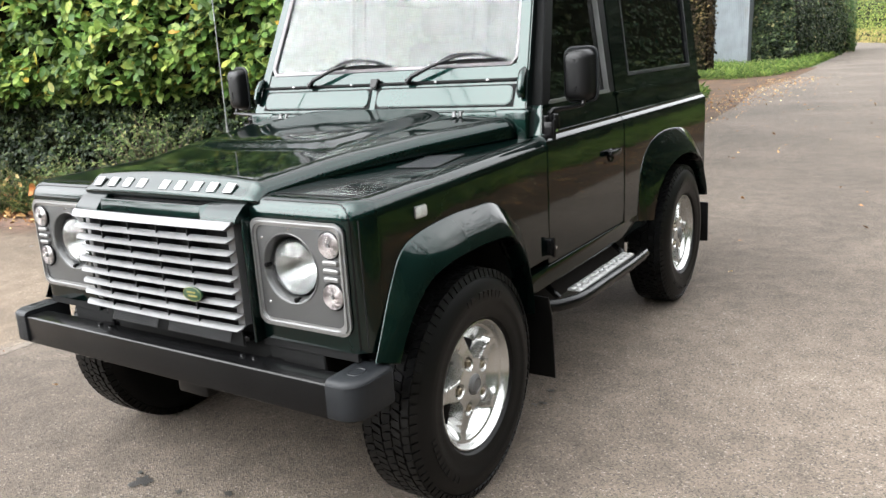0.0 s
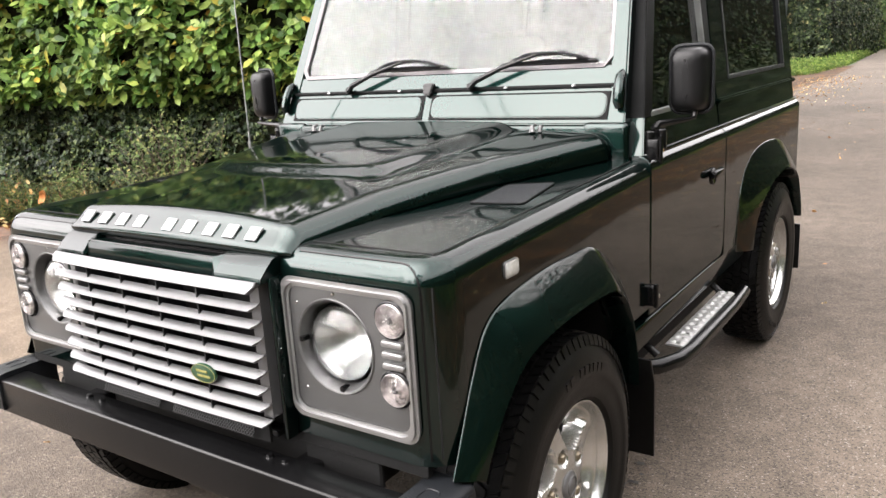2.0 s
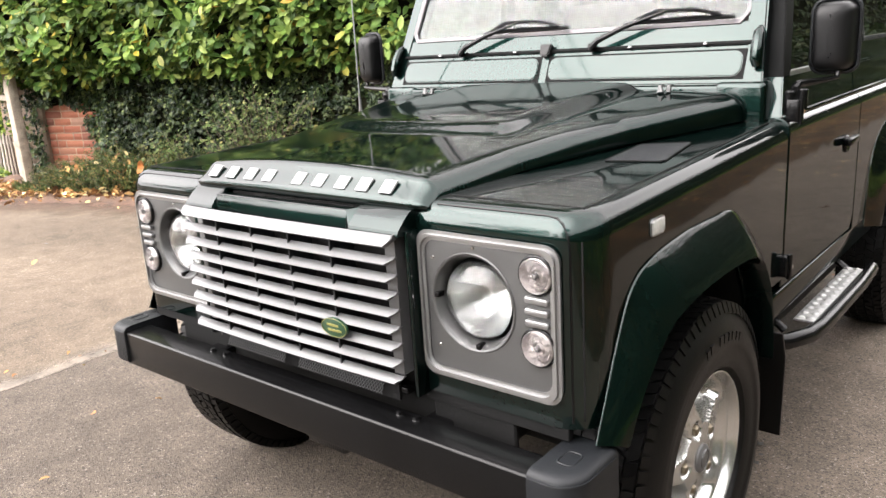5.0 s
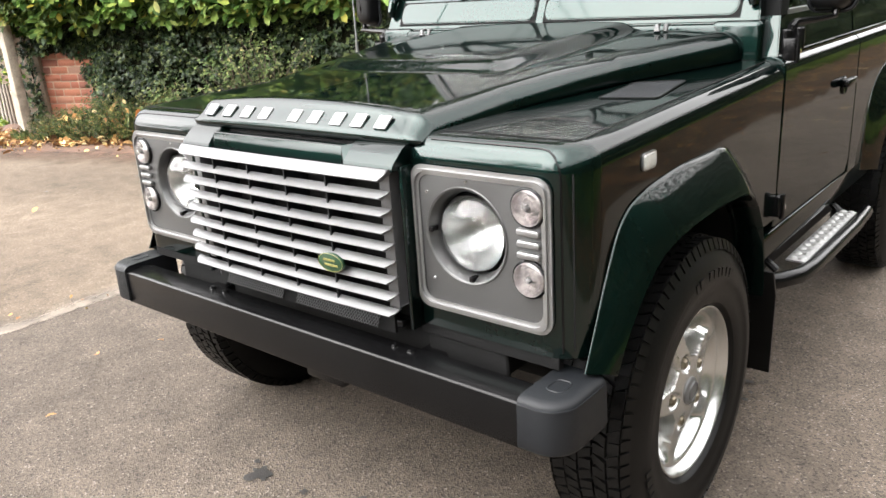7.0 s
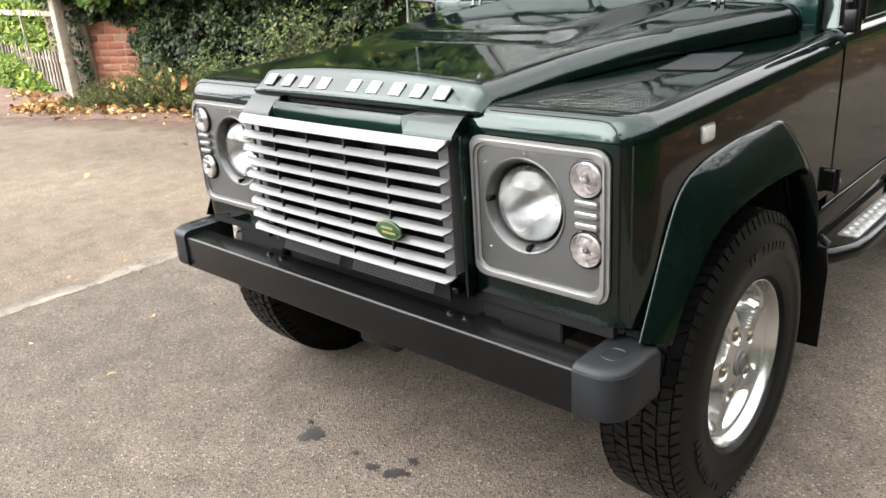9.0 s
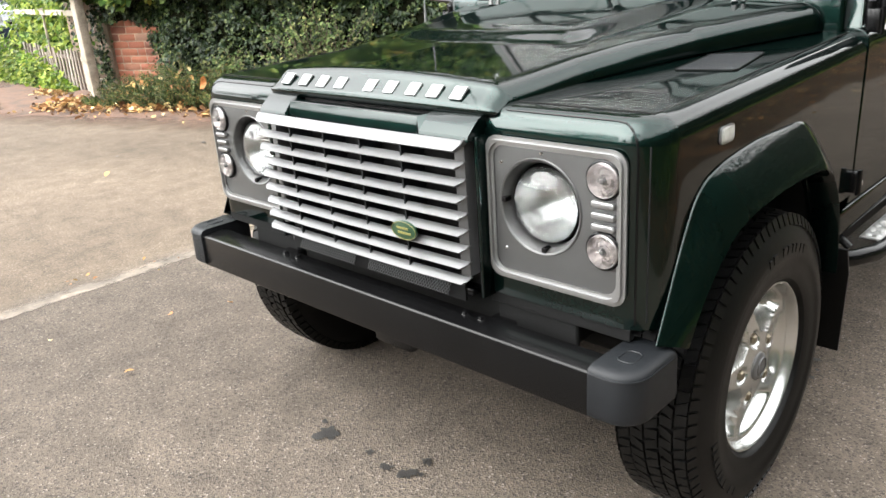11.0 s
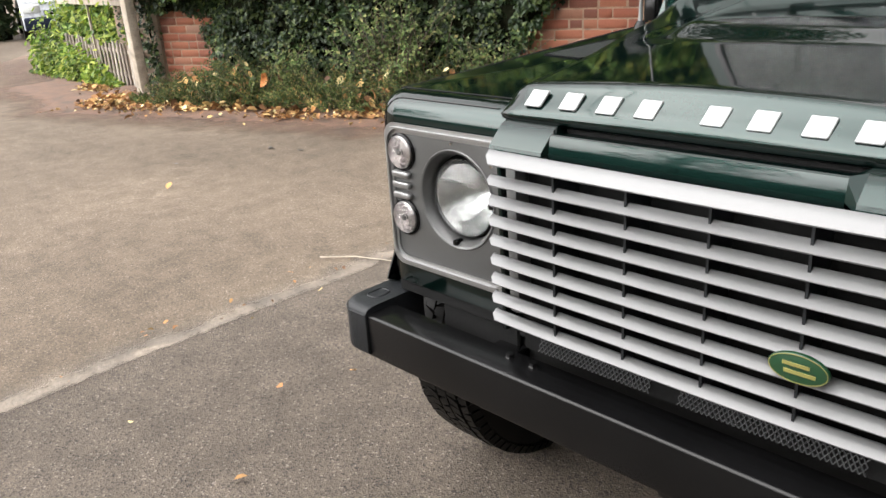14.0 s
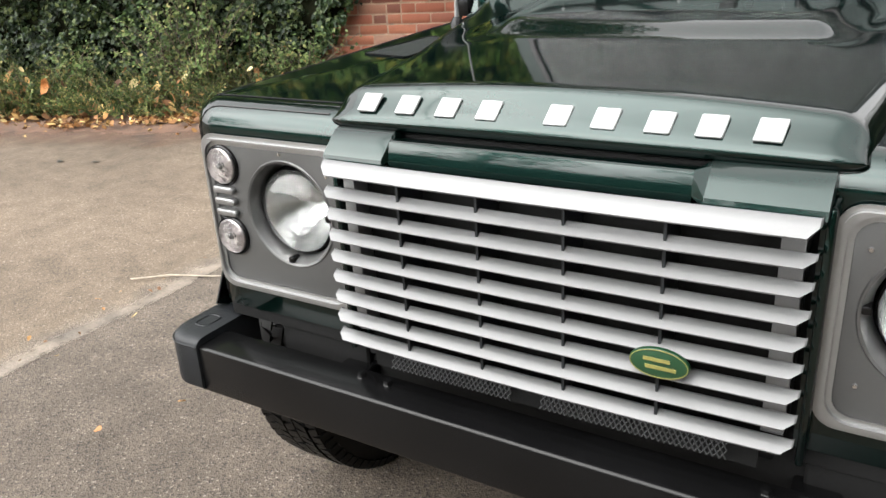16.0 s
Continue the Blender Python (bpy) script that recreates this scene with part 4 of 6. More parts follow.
for s in (1, -1):
    w = wing if s > 0 else wing_b
    part("panel_seam", tube([(s * 0.7865, -0.4735, 0.685), (s * 0.7865, -0.4735, 1.05), (s * 0.776, -0.461, 1.078), (s * 0.769, -0.446, 1.0965), (s * 0.764, -0.432, 1.1070)], 0.0022, 5), DARK, w)
    part("panel_seam", tube([(s * x, -0.432, 1.1085) for x in (0.44, 0.6, 0.755)] + [(s * 0.768, -0.432, 1.1055)], 0.002, 5), DARK, w)
    part("panel_seam", tube([(s * 0.768, y, wing_top(y) - 0.0015) for y in (-0.432, -0.3, -0.2, 0.1, 0.62)], 0.002, 5), DARK, w)

# side body
def body_side(y0, y1, zb, xo=0.818, zt=1.152, tuck=0.006):
    prof = [(0.70, zb), (xo - tuck, zb), (xo - 0.001, zb + 0.06), (xo, zb + 0.2), *arc(xo - 0.042, zt - 0.042, 0.042, 0, 90, 7), (0.70, zt)]
    return prism(prof, "y", y0, y1, 0.003, 1)


door_l, door_r = pair("door", body_side(0.664, 1.505, 0.640), PAINT, car, "dark green side door")
pair("sill", box(0.70, 0.819, 0.46, 1.84, 0.555, 0.636, 0.008), PAINT, car)
pair("rear_quarter", carve(body_side(1.512, 2.95, 0.56), prism(ARCH_R + [(2.77, 0.3), (1.84, 0.3)], "x", 0.46, 1.2)), PAINT, car, angle=40)
for s, d in ((1, door_l), (-1, door_r)):
    part("door_handle", box(s * 0.822, s * 0.850, 1.27, 1.395, 0.985, 1.012, 0.008) if s > 0 else box(-0.850, -0.822, 1.27, 1.395, 0.985, 1.012, 0.008), BLACK, d, "black lever door handle")
    part("pocket", lathe([(s * 0.819, 0.0), (s * 0.825, 0.028), (s * 0.8185, 0.031)], "x", 20, (0, 1.33, 0.985)), BLACK, d)
    for z, yy in ((0.712, 0.66), (1.172, 0.69)):
        hg = part("hinge", box(*sorted((s * 0.80, s * 0.836)), yy - 0.020, yy + 0.018, z - 0.032, z + 0.032, 0.005), BLACK, car, "black steel door hinge")
        part("hinge_pin", tube([(s * 0.838, yy - 0.005, z - 0.038), (s * 0.838, yy - 0.005, z + 0.038)], 0.008, 10), BLACK, hg)
        part("bolt", lathe([(s * 0.836, 0.008), (s * 0.843, 0.007), (s * 0.843, 0.0)], "x", 8, (0, yy + 0.012, z - 0.004)), CHROME, hg)
pair("bulkhead_side", box(0.60, 0.752, 0.635, 0.72, 1.05, 1.258, 0.018, 4), PAINT, car)
part("scuttle", box(-0.70, 0.70, 0.636, 0.76, 1.0, 1.250, 0.012), PAINT, car)
part("repeater_lamp", prism(round_rect(-0.243, -0.187, 1.014, 1.046, 0.008), "x", 0.806, 0.8215, 0.003), LENS_WHITE, wing, "clear side repeater lamp")
for s, holder in ((1, wing), (-1, wing_b)):
    bz = ring(round_rect(-0.246, -0.184, 1.011, 1.049, 0.010), round_rect(-0.241, -0.189, 1.016, 1.044, 0.007), "x", *sorted((s * 0.812, s * 0.8195)))
    part("lamp_bezel", bz, TRIM, holder)
part("repeater_lamp", prism(round_rect(-0.243, -0.187, 1.014, 1.046, 0.008), "x", -0.8215, -0.806, 0.003), LENS_WHITE, wing_b, "clear side repeater lamp")


VENT = [(0.590, -0.010), (0.719, 0.015), (0.724, 0.026), (0.690, 0.258), (0.680, 0.266), (0.578, 0.218), (0.570, 0.205), (0.582, 0.0)]


def wing_vent(s):
    bm = bmesh.new()
    vs = [bm.verts.new((s * x, y, wing_top(y) + 0.0012)) for x, y in VENT]
    vs2 = [bm.verts.new((s * x, y, wing_top(y) - 0.01)) for x, y in VENT]
    bm.faces.new(vs)
    for i in range(len(VENT)):
        bm.faces.new((vs[i], vs[(i + 1) % len(VENT)], vs2[(i + 1) % len(VENT)], vs2[i]))
    bmesh.ops.recalc_face_normals(bm, faces=bm.faces)
    return bm


for s, w in ((1, wing), (-1, wing_b)):
    vent = part("wing_vent", wing_vent(s), PLASTIC, car, "grey plastic air intake mesh")
    part("vent_rim", tube([(s * x, y, wing_top(y) + 0.0008) for x, y in VENT + VENT[:1]], 0.0022, 5, False), SATIN, vent)


# windscreen frame, in a leaning plane
def screen(x, v, out=0.0):
    """x across, v: height above the car's waist up the leaning plane, out: proud of it."""
    z = 1.262 + v
    lean = 0.432
    return Vector((x, 0.655 + v * lean - out * 0.918, z - out * -0.397))


def half_width(v):
    return 0.737 - 0.105 * v


def screen_slab(poly, a, b, bevel=0.0):
    bm = bmesh.new()
    lo = [bm.verts.new(screen(x, v, a)) for x, v in poly]
    hi = [bm.verts.new(screen(x, v, b)) for x, v in poly]
    bm.faces.new(lo)
    bm.faces.new(list(reversed(hi)))
    n = len(poly)
    for i in range(n):
        bm.faces.new((lo[i], hi[i], hi[(i + 1) % n], lo[(i + 1) % n]))
    bmesh.ops.recalc_face_normals(bm, faces=bm.faces)
    if bevel:
        bmesh.ops.bevel(bm, geom=[e for e in bm.edges if any(len(f.verts) == n for f in e.link_faces)] if n > 4 else bm.edges[:], offset=bevel, segments=2, affect="EDGES")
    return bm


GV0, GV1 = 0.165, 0.62
frame_part = part("windscreen_frame", screen_slab([(-0.737, -0.01), (0.737, -0.01), (half_width(0.10), 0.10), (-half_width(0.10), 0.10)], -0.05, 0.0, 0.004), PAINT, car, "dark green windscreen surround")
for s in (1, -1):
    part("pillar", screen_slab([(s * half_width(0.09), 0.09), (s * half_width(0.70), 0.70), (s * (half_width(0.70) - 0.055), 0.70), (s * (half_width(0.09) - 0.055), 0.09)], -0.05, 0.001, 0.006), PAINT, frame_part)
    part("screen_hinge", tube([screen(s * 0.716, 0.035, 0.012), screen(s * 0.714, 0.05, 0.022), screen(s * 0.712, 0.09, 0.025), screen(s * 0.709, 0.125, 0.020), screen(s * 0.708, 0.145, 0.006)], [0.012, 0.017, 0.018, 0.015, 0.008], 10), PAINT, frame_part, "rounded screen clamp")
part("lower_rail", screen_slab([(-0.69, 0.101), (0.69, 0.101), (0.69, 0.112), (-0.69, 0.112)], -0.04, 0.006, 0.003), SATIN, frame_part, "black rail under the glass")
part("glass_sill", screen_slab([(-0.68, 0.086), (0.68, 0.086), (0.68, 0.17), (-0.68, 0.17)], -0.04, -0.003, 0.004), PAINT, frame_part)
part("header_rail", screen_slab([(-0.68, 0.62), (0.68, 0.62), (0.67, 0.70), (-0.67, 0.70)], -0.05, 0.0, 0.006), PAINT, frame_part)
glass_out = [(-0.672 + 0.03, GV0 - 0.003), (0.672 - 0.03, GV0 - 0.003), (0.668, GV0 + 0.03), (0.624, GV1), (-0.624, GV1), (-0.668, GV0 + 0.03)]
pane = part("windscreen", screen_slab(glass_out, -0.018, -0.012), CLEAR, frame_part, "clear windscreen glass")
pane.visible_shadow = False
seal_in = [(-0.64, GV0 + 0.012), (0.64, GV0 + 0.012), (0.655, GV0 + 0.035), (0.611, GV1 - 0.012), (-0.611, GV1 - 0.012), (-0.655, GV0 + 0.035)]
rows = [[screen(x, v, o) for x, v in p] for p, o in ((glass_out, -0.014), (glass_out, 0.002), (seal_in, -0.004), (seal_in, -0.014))]
part("seal", loft(rows, True), SEAL, frame_part, "grey rubber glass seal")
for x0, x1 in ((-0.665, -0.04), (0.005, 0.672)):
    part("vent_seal", screen_slab([(x0 - 0.007, 0.004), (x1 + 0.007, 0.004), (x1 + 0.007, 0.089), (x0 - 0.007, 0.089)], -0.002, 0.0025), DARK, frame_part)
    part("vent_flap", screen_slab([*[(x, v) for x, v in round_rect(x0, x1, 0.010, 0.083, 0.026)]], 0.0, 0.008, 0.003), PAINT, frame_part, "dark green ventilator flap")
part("centre_bracket", screen_slab([(-0.032, 0.085), (0.0, 0.085), (0.008, 0.125), (-0.040, 0.125)], 0.0, 0.022, 0.004), BLACK, frame_part)
for px, tx in ((-0.39, 0.055), (0.165, 0.625)):
    wp = part("wiper", tube([screen(px, 0.105, 0.02), screen(px + 0.03, 0.122, 0.035), screen(px + 0.12, 0.158, 0.038), screen(px + 0.25, 0.200, 0.032)], [0.012, 0.010, 0.008, 0.006], 8), BLACK, car, "black wiper arm and blade")
    part("blade", tube([screen(tx - 0.36, 0.176, 0.010), screen(tx - 0.18, 0.182, 0.014), screen(tx, 0.180, 0.008)], 0.007, 6), BLACK, wp)
    part("blade_bridge", tube([screen(tx - 0.31, 0.184, 0.02), screen(tx - 0.25, 0.202, 0.030), screen(tx - 0.12, 0.200, 0.030), screen(tx - 0.04, 0.186, 0.016)], 0.0065, 6), BLACK, wp)
    part("spindle", lathe([(0.0, 0.014), (0.02, 0.013), (0.026, 0.0)], "z", 12, screen(px, 0.10, 0.012)), BLACK, wp)
for x in (-0.15, -0.50, 0.30, 0.55):
    part("bolt", lathe([(0.0, 0.008), (0.006, 0.006), (0.007, 0.0)], "z", 8, screen(x, 0.104, 0.006)), TRIM, frame_part)


# upper cab
def lean_x(z):
    return 0.790 - max(0.0, z - 1.15) * 0.125


def cab_slab(poly, a, b, bevel=0.003):
    """A slab in the leaning side wall of the cab from (y, z); a, b: inward depth."""
    bm = bmesh.new()
    lo = [bm.verts.new((lean_x(z) - a, y, z)) for y, z in poly]
    hi = [bm.verts.new((lean_x(z) - b, y, z)) for y, z in poly]
    bm.faces.new(lo)
    bm.faces.new(list(reversed(hi)))
    n = len(poly)
    for i in range(n):
        bm.faces.new((lo[i], hi[i], hi[(i + 1) % n], lo[(i + 1) % n]))
    bmesh.ops.recalc_face_normals(bm, faces=bm.faces)
    if bevel:
        bmesh.ops.bevel(bm, geom=bm.edges[:], offset=bevel, segments=2, affect="EDGES")
    return bm


def a_line(z):
    return 0.668 + (z - 1.15) * 0.40


for s, d in ((1, door_l), (-1, door_r)):
    def side(bm):
        if s < 0:
            for v in bm.verts:
                v.co.x = -v.co.x
            bmesh.ops.reverse_faces(bm, faces=bm.faces)
        return bm
    part("door_top", side(cab_slab([(a_line(1.15), 1.15), (1.50, 1.15), (1.50, 1.268), (a_line(1.268), 1.268)], 0.0, 0.05)), PAINT, d)
    part("window_post", side(cab_slab([(a_line(1.262), 1.262), (a_line(1.262) + 0.075, 1.262), (a_line(1.90) + 0.075, 1.90), (a_line(1.90), 1.90)], 0.0, 0.05)), SATIN, d)
    part("window_post", side(cab_slab([(1.425, 1.262), (1.50, 1.262), (1.50, 1.90), (1.425, 1.90)], 0.0, 0.05)), SATIN, d)
    part("window_rail", side(cab_slab([(a_line(1.84), 1.84), (1.50, 1.84), (1.50, 1.90), (a_line(1.90), 1.90)], 0.0, 0.05)), SATIN, d)
    g = part("window_glass", side(cab_slab([(a_line(1.262) + 0.05, 1.262), (1.435, 1.262), (1.435, 1.85), (a_line(1.85) + 0.05, 1.85)], 0.020, 0.024, 0)), TINTED, d, "dark side window")
    part("window_channel", side(cab_slab([(a_line(1.268) + 0.06, 1.262), (1.44, 1.262), (1.44, 1.278), (a_line(1.268) + 0.06, 1.278)], -0.002, 0.02, 0.002)), TRIM, d)
    part("window_channel", side(cab_slab([(1.418, 1.27), (1.430, 1.27), (1.415, 1.85), (1.403, 1.85)], -0.002, 0.02, 0.002)), TRIM, d)
    q = part("rear_side", side(cab_slab([(1.512, 1.15), (2.93, 1.15), (2.93, 1.325), (1.512, 1.325)], 0.0, 0.05)), PAINT, car)
    for poly in ([(1.512, 1.325), (1.70, 1.325), (1.70, 1.90), (1.512, 1.90)], [(2.765, 1.325), (2.93, 1.325), (2.93, 1.90), (2.765, 1.90)], [(1.70, 1.77), (2.765, 1.77), (2.765, 1.90), (1.70, 1.90)]):
        part("window_surround", side(cab_slab(poly, 0.0, 0.05, 0.002)), PAINT, q)
    fr = [(1.70, 1.325), (2.765, 1.325), (2.765, 1.77), (1.70, 1.77)]
    part("window_glass", side(cab_slab(fr, 0.012, 0.016, 0)), TINTED, q, "dark rear side window")
    for poly in ([(1.70, 1.325), (2.765, 1.325), (2.765, 1.342), (1.70, 1.342)], [(2.75, 1.34), (2.765, 1.34), (2.765, 1.77), (2.75, 1.77)], [(1.70, 1.34), (1.715, 1.34), (1.715, 1.77), (1.70, 1.77)]):
        part("window_seal", side(cab_slab(poly, -0.003, 0.02, 0.002)), PLASTIC, q)
    part("drip_rail", side(cab_slab([(1.50, 1.243), (2.93, 1.243), (2.93, 1.262), (1.50, 1.262)], -0.018, 0.01, 0.006)), PAINT, q)
    part("shoulder_cap", side(box(0.74, 0.80, 0.68, 2.945, 1.146, 1.158, 0.004)), PAINT, q)
    # mirror on its arm; the far one is folded further out
    mx, my = (0.0, 0.0) if s > 0 else (0.12, -0.07)
    arm = part("mirror_arm", side(tube([(0.812, 0.706, 1.190), (0.812, 0.710, 1.236), (0.818, 0.722, 1.244), (0.852 + mx * 0.6, 0.785 + my * 0.6, 1.247), (0.876 + mx, 0.835 + my, 1.250), (0.886 + mx, 0.855 + my, 1.252), (0.888 + mx, 0.868 + my, 1.278)], [0.013, 0.013, 0.012, 0.0095, 0.0075, 0.008, 0.009], 8)), BLACK, car, "black tubular mirror arm")
    for bx, by, z0, z1 in ((0.803, 0.690, 1.160, 1.228), (0.832, 0.716, 1.168, 1.232)):
        part("bracket", side(tube([(bx, by, z0), (bx, by, z0 + 0.004), (bx, by, z1 - 0.004), (bx, by, z1)], [0.011, 0.0145, 0.0145, 0.011], 12)), BLACK, arm)
    shell = []
    for y, d in ((0.904, 0.004), (0.894, 0.006), (0.880, 0.008), (0.862, 0.010), (0.850, 0.013), (0.842, 0.017), (0.836, 0.023), (0.832, 0.031), (0.8295, 0.040), (0.8285, 0.050), (0.828, 0.056)):
        outline = round_rect(0.803 + d, 0.930 - d, 1.262 + d, 1.476 - d, 0.034 - 0.35 * d)
        shell.append([(x + mx, y + (x - 0.86) * 0.25 + my - 0.007 * step((x - 0.825) / 0.07), z) for x, z in outline])
    part("mirror_head", side(loft(shell, True, True)), MIRROR_SHELL, arm, "black plastic door mirror", 50)
    rim = [(x + mx, 0.893 + (x - 0.86) * 0.25 + my, z) for x, z in round_rect(0.804, 0.929, 1.263, 1.475, 0.032)]
    part("mirror_rim", side(tube(rim + rim[:2], 0.0058, 8, False)), PLASTIC, arm)
    glass = prism(round_rect(0.810, 0.923, 1.270, 1.468, 0.028), "y", 0.904, 0.907)
    for v in glass.verts:
        v.co.y += (v.co.x - 0.86) * 0.25 + my
        v.co.x += mx
    part("mirror_glass", side(glass), CHROME, arm)

roof = box(-0.70, 0.70, 0.93, 2.93, 1.895, 1.985, 0.035, 4)
part("roof", roof, PAINT, car, "dark green roof")
part("tailgate", box(-0.79, 0.79, 2.90, 2.95, 0.58, 1.15, 0.01), PAINT, car)
part("tailgate_upper", box(-0.70, 0.70, 2.88, 2.93, 1.15, 1.90, 0.01), PAINT, car)

# cabin
part("cabin_floor", box(-0.70, 0.70, 0.62, 2.90, 0.60, 0.66), DARK, car)
part("dashboard", box(-0.66, 0.66, 0.80, 1.08, 0.95, 1.24, 0.04, 3), PLASTIC, car, "dark grey dashboard")
for x in (-0.38, 0.38):
    st = part("front_seat", box(x - 0.24, x + 0.24, 1.22, 1.72, 0.80, 0.98, 0.05, 3), SEAT, car, "dark grey cloth front seat")
    back = box(x - 0.23, x + 0.23, 0, 0.13, 0, 0.60, 0.05, 3)
    for v in back.verts:
        v.co = Vector((v.co.x, 1.66 + v.co.y + v.co.z * 0.22, 0.95 + v.co.z))
    part("backrest", back, SEAT, st)
    part("headrest", box(x - 0.13, x + 0.13, 1.80, 1.88, 1.58, 1.74, 0.03, 3), SEAT, st)
wheel_ring = []
for k in range(33):
    a = 2 * math.pi * k / 32
    wheel_ring.append((-0.38 + 0.20 * math.cos(a), 1.16 + 0.20 * math.sin(a) * 0.45, 1.20 + 0.20 * math.sin(a) * 0.89))
sw = part("steering_wheel", tube(wheel_ring, 0.014, 8, False), BLACK, car)
for a in (90, 210, 330):
    part("spoke", tube([(-0.38, 1.15, 1.19), (-0.38 + 0.2 * math.cos(radians(a)), 1.16 + 0.09 * math.sin(radians(a)), 1.20 + 0.178 * math.sin(radians(a)))], 0.012, 6), BLACK, sw)

# underside, step, flaps, aerial
part("chassis", box(-0.45, 0.45, -0.45, 2.85, 0.42, 0.60, 0.02), DARK, car)
# plain block for sill and tank, added to block light under the car
pair("underbody", box(0.44, 0.725, 0.56, 1.78, 0.40, 0.57, 0.02), DARK, car, "dark underside block added to deepen the shade behind the step")
for y in (0.0, 2.36):
    part("axle", tube([(-0.62, y, 0.36), (-0.2, y, 0.36), (-0.12, y, 0.36), (0.02, y, 0.36), (0.1, y, 0.36), (0.62, y, 0.36)], [0.05, 0.05, 0.13, 0.13, 0.05, 0.05], 12), DARK, car)
for s in (1, -1):
    def side(bm):
        if s < 0:
            for v in bm.verts:
                v.co.x = -v.co.x
            bmesh.ops.reverse_faces(bm, faces=bm.faces)
        return bm
    bar = tube([(0.70, 0.585, 0.47), (0.775, 0.625, 0.468), (0.835, 0.685, 0.462), (0.872, 0.775, 0.458), (0.883, 0.88, 0.456), (0.884, 1.0, 0.455), (0.882, 1.40, 0.449), (0.872, 1.60, 0.446), (0.868, 1.655, 0.445)], 0.026, 14)
    sb = part("side_step", side(bar), BLACK, car, "black tubular side step with bright tread plate")
    tread = box(0.803, 0.868, 0.85, 1.51, 0.472, 0.480, 0.003)
    part("tread_plate", side(tread), PLATE, sb, "bright dimpled tread plate")
    part("end_plug", side(tube([(0.868, 1.653, 0.445), (0.8675, 1.661, 0.445)], 0.020, 12)), MESHGREY, sb)
    for i in range(13):
        for j in range(2):
            y, x = 0.872 + 0.0515 * i, 0.820 + 0.031 * j
            part("dimple", side(lathe([(0.4798, 0.0150), (0.4835, 0.012), (0.486, 0.006), (0.4862, 0.0)], "z", 10, (x, y, 0))), PLATE, sb)
    for y in (0.78, 1.55):
        part("step_bracket", side(tube([(0.60, y, 0.52), (0.74, y, 0.51), (0.80, y, 0.46)], 0.014, 8)), BLACK, sb)
    flap = prism([(0.60, 0.55), (0.862, 0.54), (0.868, 0.46), (0.845, 0.17), (0.61, 0.17)], "y", 0.535, 0.548, 0.003)
    for v in flap.verts:
        v.co.y += (0.55 - v.co.z) * 0.22
    part("mud_flap", side(flap), RUBBER, car, "black rubber mud flap")
    flap = prism([(0.58, 0.48), (0.86, 0.47), (0.86, 0.22), (0.60, 0.20)], "y", 2.90, 2.912, 0.003)
    part("mud_flap", side(flap), RUBBER, car, "black rubber mud flap")
    part("tail_lamp", side(lathe([(2.95, 0.04), (2.975, 0.038), (2.985, 0.0)], "y", 16, (0.74, 0, 0.80))), REFLECTOR, car)
    part("exhaust_tip" if s > 0 else "rear_bracket", side(tube([(0.74, 2.80, 0.50), (0.78, 2.90, 0.50)], 0.03, 12)), CHROME if s > 0 else DARK, car)
aerial = part("aerial", tube([(-0.708, 0.443, 1.13), (-0.708, 0.443, 1.25), (-0.715, 0.455, 1.70), (-0.72, 0.46, 2.05)], [0.009, 0.0030, 0.0024, 0.0016], 6), TRIM, car, "thin whip aerial on the wing")
part("aerial_base", lathe([(1.12, 0.022), (1.15, 0.018), (1.165, 0.010), (1.165, 0.0)], "z", 14, (-0.708, 0.443, 0)), BLACK, aerial)


# wheels
R = 0.392


